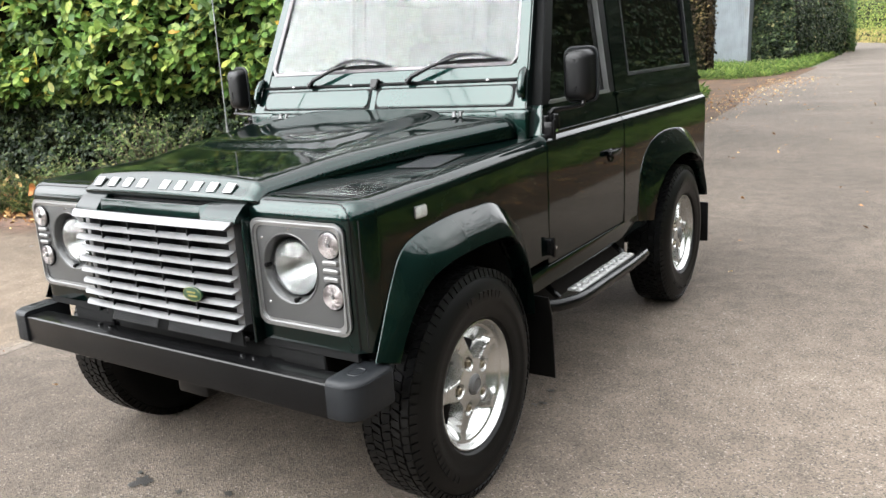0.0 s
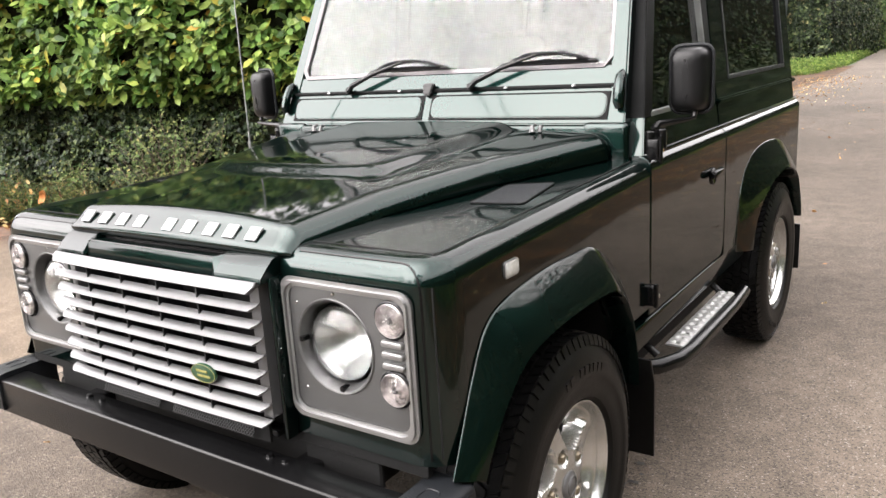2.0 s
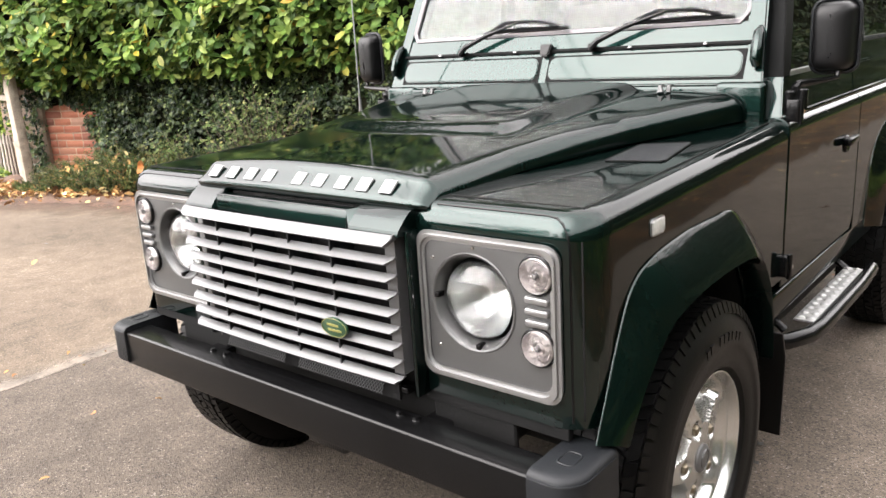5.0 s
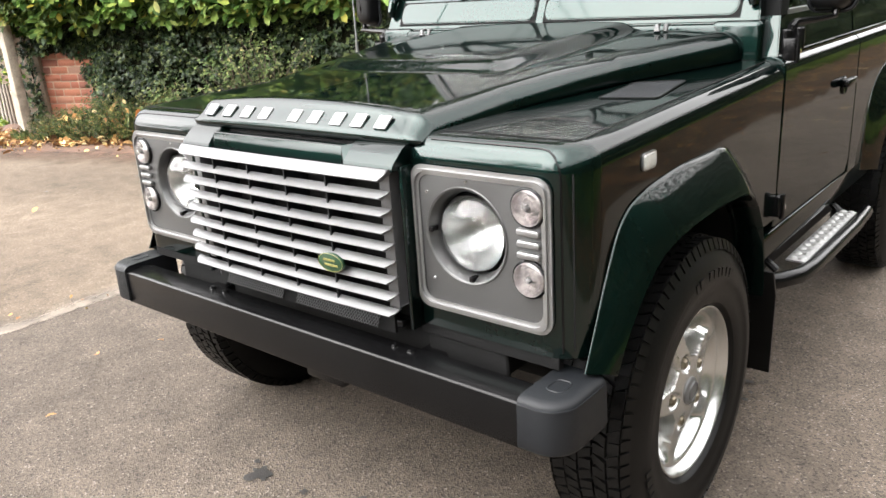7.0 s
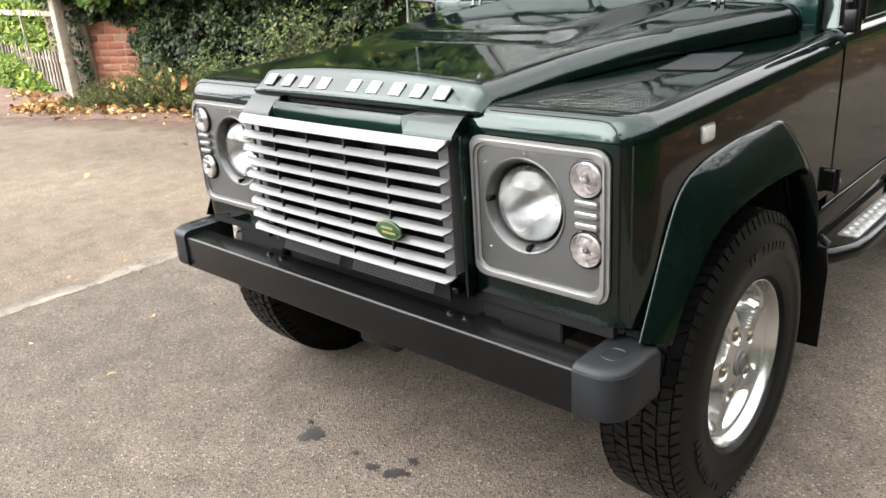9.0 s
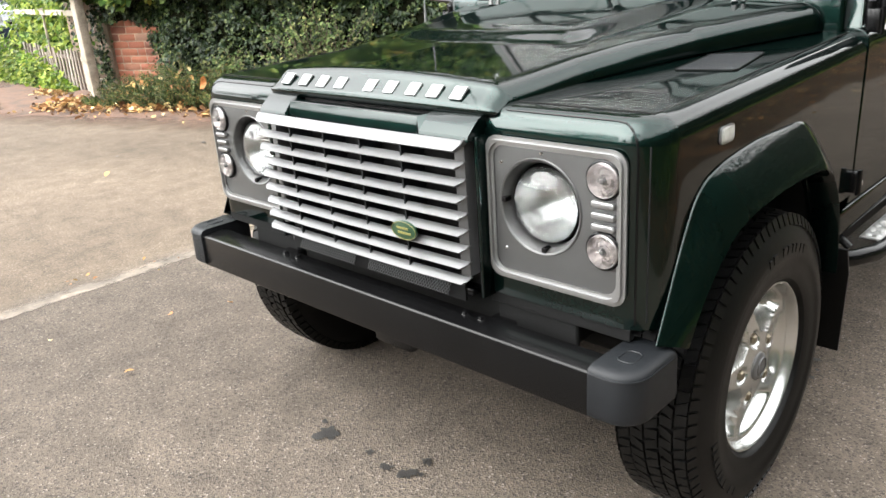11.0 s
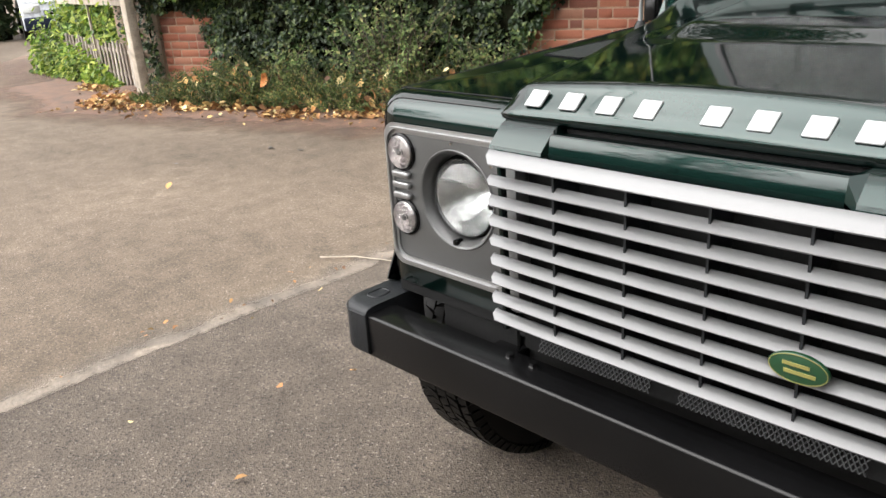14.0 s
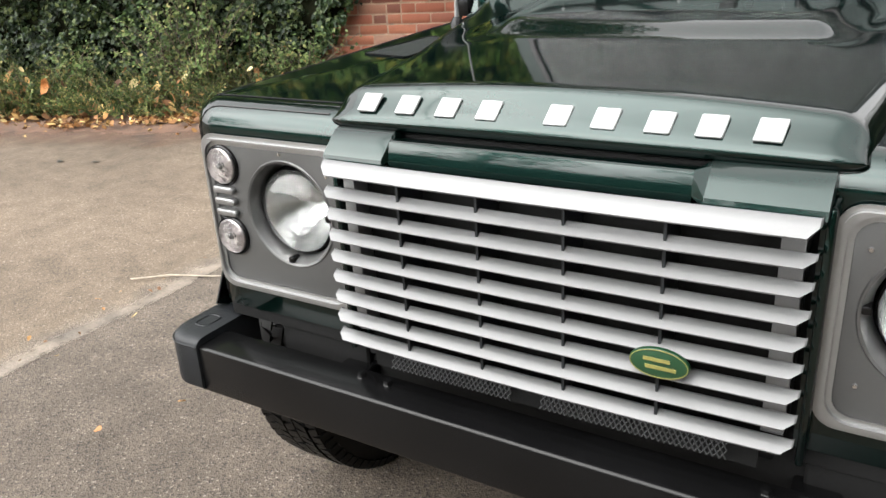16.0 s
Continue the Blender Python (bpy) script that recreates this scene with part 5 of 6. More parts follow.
def tyre_mesh():
    half = 0.133
    prof = [(-0.095, 0.205), (-0.118, 0.222), (-half, 0.30), (-half + 0.014, 0.347), (-0.104, 0.378), (-0.093, 0.388), (0.093, 0.388), (0.104, 0.378), (half - 0.014, 0.347), (half - 0.001, 0.320), (half - 0.001, 0.312), (half, 0.306), (half, 0.290), (half - 0.0025, 0.286), (0.1305, 0.270), (0.1285, 0.265), (0.129, 0.258), (0.119, 0.234), (0.108, 0.226), (0.085, 0.219)]
    carcass = lathe(prof, "x", 96)
    bm = bmesh.new()
    lug = [(-0.096, -0.062, 0.0), (-0.056, -0.020, 0.5), (-0.014, 0.022, 0.0), (0.028, 0.062, 0.5), (0.066, 0.098, 0.0)]
    for j, (x0, x1, ph) in enumerate(lug):
        for k in range(84):
            a0 = 2 * math.pi * (k + ph) / 84
            vs = []
            for r in (0.380, 0.3985 - (0.003 if abs(x0 + x1) > 0.12 else 0)):
                for x, sh in ((x0, (0.022 if k % 2 else 0.008) * (1 - 2 * (j % 2))), (x1, (-0.016 if k % 2 else -0.004) * (1 - 2 * (j % 2)))):
                    for da in (-0.024 - 0.006 * (k % 3 > 0), 0.030):
                        a = a0 + da + sh
                        vs.append(bm.verts.new((x, r * math.cos(a), r * math.sin(a))))
            for f in ((0, 1, 3, 2), (4, 6, 7, 5), (0, 4, 5, 1), (2, 3, 7, 6), (0, 2, 6, 4), (1, 5, 7, 3)):
                bm.faces.new([vs[i] for i in f])
    for sgn in (-1, 1):
        for k in range(78):
            a0 = 2 * math.pi * k / 78
            vs = []
            for x, r in ((0.096, 0.384), (0.1085, 0.366), (0.1150, 0.369), (0.103, 0.395)):
                for da in (-0.030, 0.030):
                    vs.append(bm.verts.new((sgn * x, r * math.cos(a0 + da), r * math.sin(a0 + da))))
            for f in ((0, 1, 3, 2), (2, 3, 5, 4), (4, 5, 7, 6), (6, 7, 1, 0), (0, 2, 4, 6), (1, 7, 5, 3)):
                bm.faces.new([vs[i] for i in f])
    marks = bmesh.new()
    for k, w in enumerate([0.05, 0.04, 0.05, 0.03, 0.045, 0.05, 0, 0.05, 0.03, 0, 0, 0, 0.03, 0.05, 0.04, 0.05, 0.03, 0.05, 0.045, 0, 0.05, 0.03]):
        a0 = 0.9 + k * 0.085 + (1.2 if k > 10 else 0)
        for sgn in (-1, 1):
            vs = [marks.verts.new((sgn * x, q * math.cos(a0 + da), q * math.sin(a0 + da))) for x in (0.130, 0.1345) for q in (0.303, 0.325) for da in (-w * 0.6, w * 0.6)]
            if w:
                for f in ((0, 1, 3, 2), (4, 6, 7, 5), (0, 4, 5, 1), (2, 3, 7, 6), (0, 2, 6, 4), (1, 5, 7, 3)):
                    marks.faces.new([vs[i] for i in f])
    for b in (carcass, bm, marks):
        for v in b.verts:
            v.co.x *= 0.887
    bmesh.ops.recalc_face_normals(marks, faces=marks.faces)
    return mesh_of(carcass, RUBBER, "tyre", 30), mesh_of(bm, RUBBER, "tread", 30), mesh_of(marks, RUBBER, "marks", 30)


def rim_mesh():
    """A pressed-looking alloy face: raised hub, five broad spokes, pockets that slope up to the rim."""
    bm = lathe([(0.1035, 0.2035), (0.112, 0.209), (0.124, 0.2135), (0.1285, 0.2185), (0.1275, 0.2225), (0.120, 0.2245), (0.10, 0.216), (0.05, 0.207), (-0.10, 0.207)], "x", 64)
    steps, radii = 140, [*np.linspace(0.0, 0.05, 3), *np.linspace(0.056, 0.2035, 32)]
    rows = []
    for q in radii:
        row = []
        for k in range(steps + 1):
            a = 2 * math.pi * k / steps
            near = ((a - 0.35) / (2 * math.pi / 5) + 0.5) % 1.0 - 0.5
            turn = near * 2 * math.pi / 5
            away = 2 * math.pi / 10 - abs(turn)
            half = lerp(q, [0.07, 0.10, 0.13, 0.17, 0.20], [0.13, 0.25, 0.38, 0.47, 0.50])
            inside = step((half - away) / 0.11 + 0.5) * step((q - 0.088) / 0.018) * step((0.199 - q) / 0.016)
            crest = lerp(q, [0.0, 0.05, 0.095, 0.13, 0.175, 0.2035], [0.114, 0.113, 0.108, 0.101, 0.099, 0.1035])
            floor_x = lerp(q, [0.08, 0.10, 0.125, 0.16, 0.1985, 0.2035], [0.066, 0.032, 0.034, 0.056, 0.096, 0.1035])
            x = crest + (min(crest, floor_x) - crest) * inside
            gap = math.hypot(q - 0.0825, 0.0825 * turn)
            x -= 0.020 * step((0.025 - gap) / 0.007)
            row.append((x, q * math.cos(a), q * math.sin(a)))
        rows.append(row)
    merge(bm, loft(rows))
    return mesh_of(bm, ALLOY, "rim", 45)


(TYRE, TREAD, MARKS), RIM = tyre_mesh(), rim_mesh()
DRUM = mesh_of(lathe([(0.02, 0.0), (0.02, 0.15), (0.0, 0.19), (-0.09, 0.19), (-0.09, 0.0)], "x", 32), DARK, "drum")
CAP = mesh_of(lathe([(0.108, 0.038), (0.117, 0.036), (0.122, 0.029), (0.1225, 0.0)], "x", 28), SILVER, "cap")
CAP_RING = mesh_of(lathe([(0.1215, 0.026), (0.1245, 0.024), (0.1215, 0.021)], "x", 28), GUNMETAL, "cap_ring")
NUT = mesh_of(lathe([(0.078, 0.0160), (0.100, 0.0152), (0.107, 0.0140), (0.111, 0.010), (0.111, 0.0)], "x", 6), NUTMETAL, "nut")
for name, x, y, flip in (("wheel", 0.758, 0.0, 0), ("wheel", 0.758, 2.36, 0), ("wheel", -0.758, 0.0, 180), ("wheel", -0.758, 2.36, 180)):
    w = new(name, DRUM)
    w.parent = car
    w.matrix_basis = pose(x, y, R, 12 if y < 1 else 50, 0, flip)
    tagged(w, "silver alloy wheel with chunky black tyre")
    for n, me in (("tyre", TYRE), ("tread", TREAD), ("sidewall_relief", MARKS), ("rim", RIM), ("hub_cap", CAP), ("cap_ring", CAP_RING)):
        o = new(n, me)
        o.parent = w
        if n in ("rim", "hub_cap", "cap_ring"):
            o.location.x = -0.032
        if n in ("tread", "sidewall_relief"):
            o["kind"] = "stuff"
    for k in range(5):
        a = 2 * math.pi * k / 5 + 0.35
        o = new("wheel_nut", NUT)
        o.parent = w
        o.matrix_basis = Matrix.Translation((-0.032, 0.0825 * math.cos(a), 0.0825 * math.sin(a)))


# the lane's crossfall leans the car a little
car.location, car.rotation_euler = (0.006, 0, 0.001), (0, radians(-0.52), 0)


# ---- brick wall with hedge ----
WALL_A, WALL_D = Vector((-8.0, 2.72, 0)), Vector((0.9406, 0.3395, 0))
WALL_N = Vector((0.3395, -0.9406, 0))


def on_wall(s, z, out=0.0):
    return WALL_A + WALL_D * s + WALL_N * out + Vector((0, 0, z))


def wall_slab(s0, s1, z0, z1, o0, o1):
    bm = bmesh.new()
    vs = [bm.verts.new(on_wall(s, z, o)) for s in (s0, s1) for o in (o0, o1) for z in (z0, z1)]
    for f in ((0, 1, 3, 2), (4, 6, 7, 5), (0, 4, 5, 1), (2, 3, 7, 6), (0, 2, 6, 4), (1, 5, 7, 3)):
        bm.faces.new([vs[i] for i in f])
    return bm


wall_1 = solid("wall_1", wall_slab(-0.50, 5.75, -0.1, 1.35, -0.25, 0.0), MORTAR, "old red brick garden wall under the hedge", "brick wall", kind="structure")
side_wall = box(-2.85, -2.6, 4.68, 12.4, -0.1, 1.3)
wall_2 = solid("wall_2", side_wall, MORTAR, "garden wall returning along the lane", "brick wall", kind="structure")


def bumpy(s, z, k=1.0):
    return 0.16 * noise.noise((s * 0.9 * k, z * 1.1 * k, 3.3)) + 0.09 * noise.noise((s * 2.6 * k, z * 2.8 * k, 9.1)) + 0.05 * noise.noise((s * 6 * k, z * 6 * k, 4.2))


def laurel_out(s, z):
    """How far the laurel stands before the wall."""
    low = 1.16 + 0.10 * noise.noise((s * 1.3, 0.5, 2.0)) + 0.05 * noise.noise((s * 4.0, 1.5, 2.0))
    t = min(1.0, max(0.0, (z - low) / 0.35))
    return 0.20 + 0.42 * math.sqrt(t) + 1.3 * bumpy(s, z), z > low


laurel = thing("laurel_hedge", "tall laurel hedge with glossy green and some yellow leaves", "hedge", on_wall(2.5, 0))
inv = laurel.matrix_world.inverted()
rows = []
for z in np.linspace(1.18, 3.5, 14):
    rows.append([inv @ on_wall(s, z, laurel_out(s, z)[0] - 0.20) for s in np.linspace(-1.0, 5.9, 40)])
rows.append([inv @ on_wall(s, 3.45, -1.0) for s in np.linspace(-1.0, 5.9, 40)])
rows.insert(0, [inv @ on_wall(s, 1.15, -0.1) for s in np.linspace(-1.0, 5.9, 40)])
# sheet behind the laurel, coloured as the shade in its gaps
part("shade_core", loft(rows), CORE, laurel)
pts, nrm = [], []
for i in range(4300):
    s, z = rng.uniform(-1.05, 5.95), rng.uniform(1.02, 3.55)
    o, ok = laurel_out(s, z)
    if not ok:
        continue
    depth = abs(rng.normal(0, 0.11))
    hole = noise.noise((s * 4.2, z * 4.6, 6.0)) + 0.6 * noise.noise((s * 9.0, z * 9.0, 2.0))
    if hole < -0.20 and depth < 0.17:
        continue
    tip = inv @ on_wall(s, z, o - depth + 0.02 + 0.08 * hole)
    # each shoot ends in a rosette
    n = (WALL_N * rng.uniform(0.5, 1.1) + Vector((0, 0, rng.uniform(0.25, 0.95))) + WALL_D * rng.normal(0, 0.38)).normalized()
    for k in range(rng.integers(5, 9)):
        pts.append(tip - n * 0.016 * k + Vector(rng.normal(0, 0.006, 3)))
        nrm.append(n)
crown = new("foliage", leaf_mesh("laurel", pts, nrm, 0.118, LAUREL, 0.47, 0.30, 0.16))
crown.parent = laurel
crown["kind"] = "stuff"


def bare(s, z):
    """Where the bricks show."""
    edge = 0.05 * noise.noise((s * 5, z * 5, 1.0))
    left = -0.38 < s < 0.33 - max(0, z - 0.40) * 0.42 + edge and z < 0.88 + edge
    right = s > 4.02 + (z - 0.42) * 0.85 + edge * 1.5 and z < 1.22
    return left or right


ivy = thing("ivy", "dark green ivy and small-leaved creeper over the brick wall", "ivy", on_wall(2.5, 0))
inv = ivy.matrix_world.inverted()
pts, nrm = [], []
for i in range(30000):
    s, z = rng.uniform(-0.50, 5.0), rng.uniform(0.0, 1.40)
    if bare(s, z):
        continue
    hole = noise.noise((s * 6.5, z * 7.0, 3.0)) + 0.5 * noise.noise((s * 15.0, z * 15.0, 2.0))
    if hole < -0.14 and rng.uniform() < 0.9:
        continue
    out = 0.09 + 0.13 * hole + 0.16 * noise.noise((s * 1.7, z * 1.9, 7.7)) + 0.10 * noise.noise((s * 5, z * 5, 2.2)) + 0.10 * step(1.0 - z) - abs(rng.normal(0, 0.05))
    pts.append(inv @ on_wall(s, z, max(0.015, out)))
    nrm.append((WALL_N + Vector((0, 0, 0.5)) + WALL_D * rng.normal(0, 0.4)).normalized())
foliage = new("foliage", small_leaf_mesh("ivy", np.array([tuple(p) for p in pts]), np.array([tuple(n) for n in nrm]), 0.050, IVY, 0.7, 0.75))
foliage.parent = ivy
foliage["kind"] = "stuff"
rows = []
for z in np.linspace(0.0, 1.4, 15):
    row = []
    for s in np.linspace(-0.5, 4.9, 60):
        o = 0.02 + 0.14 * noise.noise((s * 1.7, z * 1.9, 7.7)) + 0.06 * step(1.0 - z)
        row.append(inv @ on_wall(s, z, -0.06 if bare(s, z) or bare(s - 0.12, z) or bare(s + 0.12, z) else max(0.004, o)))
    rows.append(row)
# sheet under the ivy leaves, its dark colour stands for shade
part("shade_core", loft(rows), CORE, ivy)

# ferny growth and litter at the wall's foot
fern = thing("low_shrub", "straggly low shrub with fine green and brown foliage", "shrub", on_wall(1.5, 0, 0.4))
inv = fern.matrix_world.inverted()
verts, faces, stalk_v, stalk_f = [], [], [], []
for i in range(1150):
    s0, o0 = rng.uniform(-0.05, 4.6), rng.uniform(0.10, 0.95)
    top = (0.68 - 0.55 * (o0 - 0.12)) * rng.uniform(0.55, 1.2) * step(s0 + 0.55 - 0.2 * o0) * (0.72 + 0.75 * noise.noise((s0 * 2.1, o0 * 2.4, 8))) + 0.06
    way = (WALL_N * rng.uniform(0.1, 0.9) + WALL_D * rng.normal(0, 0.6) + Vector((0, 0, 1.0))).normalized()
    root, bend = on_wall(s0, 0.02, o0), Vector((way.x, way.y, -0.35)) * rng.uniform(0.3, 0.9)
    across = way.cross(Vector((rng.normal(), rng.normal(), 0.3))).normalized()
    count = 7 + int(top * 24)
    for k in range(4):
        v = k / 3.4
        p = root + way * (top * v) + bend * (top * v * v * 0.5)
        wide = across * (0.0032 - 0.0006 * k)
        deep = way.cross(across) * (0.0032 - 0.0006 * k)
        b0 = len(stalk_v)
        stalk_v += [tuple(inv @ (p + wide)), tuple(inv @ (p - wide * 0.5 + deep)), tuple(inv @ (p - wide * 0.5 - deep))]
        if k:
            stalk_f += [(b0 - 3 + j, b0 - 3 + (j + 1) % 3, b0 + (j + 1) % 3, b0 + j) for j in range(3)]
    for k in range(count):
        v = 0.15 + 0.85 * (k + rng.uniform(-0.3, 0.3)) / count
        p = root + way * (top * v) + bend * (top * v * v * 0.5)
        ahead = (way + bend * v).normalized()
        size = (0.060 - 0.032 * v) * rng.uniform(0.7, 1.3)
        for sgn in (-1, 1):
            d = (across * sgn + ahead * 0.8 + Vector((0, 0, rng.normal(0, 0.25)))).normalized()
            w = d.cross(across * sgn + Vector((0.2, -0.5, 0.8))).normalized() * size * 0.17
            b0 = len(verts)
            verts += [inv @ p, inv @ (p + d * size * 0.5 + w), inv @ (p + d * size), inv @ (p + d * size * 0.5 - w)]
            faces += [(b0, b0 + 1, b0 + 2), (b0, b0 + 2, b0 + 3)]
me = bpy.data.meshes.new("sprays")
me.from_pydata([tuple(v) for v in verts], [], faces)
me.materials.append(SHRUB)
fo = new("foliage", me)
fo.parent = fern
fo["kind"] = "stuff"
me = bpy.data.meshes.new("stalks")
me.from_pydata(stalk_v, [], stalk_f)
me.materials.append(TRUNK)
fo = new("stalk", me)
fo.parent = fern
fo["kind"] = "stuff"


def litter(name, places, length, label, z=0.006, spread=0.35):
    pts = np.array([(x, y, z + rng.uniform(0.002, 0.02)) for x, y in places])
    nrm = np.tile((0, 0, 1.0), (len(pts), 1))
    return tagged(new(name, leaf_mesh(name, pts, nrm, length, LITTER, 0.6, spread, 0.0)), label, "leaves", kind="stuff")


places = []
for i in range(6200):
    s, o = rng.uniform(-0.8, 5.6), rng.normal(0.93, 0.17)
    if noise.noise((s * 2.7, o * 3.0, 4.0)) + rng.normal(0, 0.25) < 0.0:
        continue
    p = on_wall(s, 0, o + 0.15 * noise.noise((s * 1.6, 1, 1)))
    places.append((p.x, p.y))
for i in range(500):
    x = rng.uniform(-9.9, -8.2)
    if noise.noise((x * 2.7, 3.0, 4.0)) + rng.normal(0, 0.2) < 0.0:
        continue
    places.append((x, 2.02 - 0.10 * (x + 8.6) + rng.normal(0, 0.10)))
litter("leaf_litter", places, 0.048, "drift of tan and brown fallen leaves along the wall", spread=0.6)
litter("larger_litter", [(x + rng.normal(0, 0.05), y + rng.normal(0, 0.04)) for x, y in places[::9]], 0.092, "larger tan and orange fallen leaves along the wall", 0.012, 0.5)
stations = [(Vector((x, 2.78, 0)), Vector((0.05, -1.0, 0))) for x in np.linspace(-14.0, -9.2, 12)] + [(on_wall(s, 0, 0.0), WALL_N) for s in np.linspace(-0.9, 5.9, 40)]
DRIFT_STEPS = ((1.85, 0.0035, 0.0), (1.5, 0.004, 0.30), (1.2, 0.005, 0.70), (0.85, 0.007, 1.0), (0.6, 0.012, 1.0), (0.3, 0.03, 1.0), (0.0, 0.08, 1.0))
bank = loft([[p + d * o + Vector((0, 0, z)) for o, z, c in DRIFT_STEPS] for p, d in stations])
DRIFT = drift_material("drifted_soil", (0.090, 0.048, 0.029), (0.050, 0.030, 0.020))
soil = solid("soil_bank", bank, DRIFT, "brown soil washed out from the foot of the wall", "soil", kind="structure")
cover = soil.data.attributes.new("cover", "FLOAT", "POINT")
for i, c in enumerate(cover.data):
    c.value = DRIFT_STEPS[i % 7][2] * (0.30 if i < 7 * 8 else 1.0)
places = [(rng.uniform(-7, 2.9), rng.uniform(-3, 6)) for i in range(9)] + [(rng.uniform(-1.8, 2.9), rng.uniform(2.5, 16)) for i in range(70)] + [(rng.uniform(-2.6, 2.9), rng.uniform(5, 30)) for i in range(150)] + [(rng.normal(-2.3, 0.45), rng.uniform(9, 27)) for i in range(1300)] + [(rng.normal(3.7, 0.4), rng.uniform(-12, 20)) for i in range(1500)]
litter("scattered_leaves", places, 0.045, "scattered dry fallen leaves on the lane")
litter("pale_leaf", [(-4.27, 0.52), (-7.49, 1.58)], 0.07, "pale dry leaf lying on the drive", spread=0.1)
litter("edge_crumb", [(rng.normal(-2.26, 0.07), rng.uniform(-1.2, 2.2)) for i in range(42)], 0.020, "reddish leaf crumbs along the edge of the lane", spread=0.3)
litter("small_leaf", [(-1.42, -0.18), (-1.55, -0.42), (-1.75, -0.85), (-1.2, -0.75), (-2.35, 0.2), (-2.1, 0.15)], 0.032, "small orange leaves on the asphalt", spread=0.2)
twig = tube([(-2.45, 0.42, 0.008), (-2.3, 0.52, 0.016), (-2.12, 0.60, 0.012), (-1.98, 0.69, 0.010)], [0.004, 0.004, 0.003, 0.002], 6)
solid("twig", twig, WOOD, "thin pale twig on the asphalt", "twig")
curl = []
for k in range(9):
    v = k / 8
    w = 0.040 * math.sin(math.pi * (0.12 + 0.80 * v)) ** 0.8
    curl.append([(-6.02 + WALL_D.x * w * u + 0.02 * v, 2.42 + WALL_D.y * w * u - 0.035 * u * u + 0.03 * math.sin(2.6 * v), 0.25 + 0.125 * v - 0.012 * u * u) for u in (-1, -0.6, -0.2, 0.2, 0.6, 1)])
bm = loft(curl)
bmesh.ops.solidify(bm, geom=bm.faces[:], thickness=0.0015)
big = new("curled_leaf", mesh_of(bm, material("dead_leaf", (0.36, 0.15, 0.045), 0.7, var=0.3, scale=30), "curled", 60))
tagged(big, "large curled orange dead leaf caught in the shrub", "leaf")

# ---- gate post and fence ----
post = box(-8.415, -8.285, 2.20, 2.31, -0.05, 1.32, 0.012)
for v in post.verts:
    v.co.x += 0.015 * noise.noise((v.co.z * 2, 0, 0)) - 0.012 * v.co.z
solid("gate_post", post, WOOD, "weathered grey timber gate post leaning a little", "post", angle=30)
solid("gate_pier", wall_slab(-1.02, -0.37, -0.05, 1.34, -0.2, 0.05), RENDER, "grey rendered pier half covered with ivy", "pier")
pts = []
for i in range(190):
    z = rng.uniform(0.02, 1.34)
    o = rng.normal(-0.70 + 0.06 * math.sin(5 * z), 0.06 + 0.05 * z) if rng.uniform() < 0.8 else rng.uniform(-1.0, -0.4)
    pts.append(tuple(on_wall(o, z, 0.06 + abs(rng.normal(0, 0.03)))))
tagged(new("pier_ivy", small_leaf_mesh("pier_ivy", np.array(pts), np.tile((0.3, -0.9, 0.3), (len(pts), 1)), 0.055, IVY)), "ivy creeping up the gate pier", "ivy", kind="stuff")
fence = thing("picket_fence", "low weathered picket fence beside the gate post", "fence", (-9.9, 2.6, 0))
F0, F1 = Vector((-8.62, 2.30, 0)), Vector((-11.1, 2.48, 0))
pick = bmesh.new()
bmesh.ops.create_cube(pick, size=1, matrix=Matrix.Translation((0, 0, 0.25)) @ Matrix.Diagonal((0.060, 0.02, 0.50, 1)))
bmesh.ops.bevel(pick, geom=pick.edges[:], offset=0.006, segments=1, affect="EDGES")
PICK = mesh_of(pick, PICKET, "picket")
for k in range(19):
    t = (k + 0.3) / 19
    p = F0.lerp(F1, t)
    o = new("picket", PICK)
    o.parent = fence
    o.matrix_basis = Matrix.Translation(p - fence.location + Vector((0, 0, 0.05 + rng.uniform(-0.02, 0.02)))) @ pose(0, 0, 0, rng.normal(0, 0.8), rng.normal(1, 1.0), math.degrees(math.atan2(F1.y - F0.y, F1.x - F0.x)))
for z in (0.16, 0.44):
    part("rail", tube([F0 - fence.location + Vector((0, 0.03, z)), F1 - fence.location + Vector((0, 0.03, z))], 0.03, 4), WOOD, fence)
gate = thing("garden_gate", "pale weathered timber gate rails above the fence", "gate", (-9.9, 2.6, 0))
part("rail", tube([F0 - gate.location + Vector((0, 0.02, 1.0)), F1 - gate.location + Vector((0, 0.02, 0.99))], 0.045, 4), WOOD, gate)
part("upright", tube([F0.lerp(F1, 0.5) - gate.location, F0.lerp(F1, 0.5) - gate.location + Vector((0, 0, 1.05))], 0.018, 4), WOOD, gate)
vine = thing("vine", "bright green leafy climber behind the fence", "climber", (-10, 3, 0))
pts, nrm = [], []
for i in range(23000):
    t, z = rng.uniform(-0.02, 1.25), rng.uniform(0.0, 1.6)
    p = F0.lerp(F1, t) + Vector((0, 0.22 + rng.normal(0, 0.11), z))
    if noise.noise((t * 9.0, z * 5.0, 8.0)) + rng.normal(0, 0.25) < -0.12:
        continue
    if z < 0.55 and rng.uniform() < 0.96:
        p.y += 0.35
    p.y -= 0.12 * noise.noise((t * 7.0, z * 4.0, 3.0))
    pts.append(p - vine.location)
    nrm.append(Vector((0.5, -0.7, 0.6)).normalized())
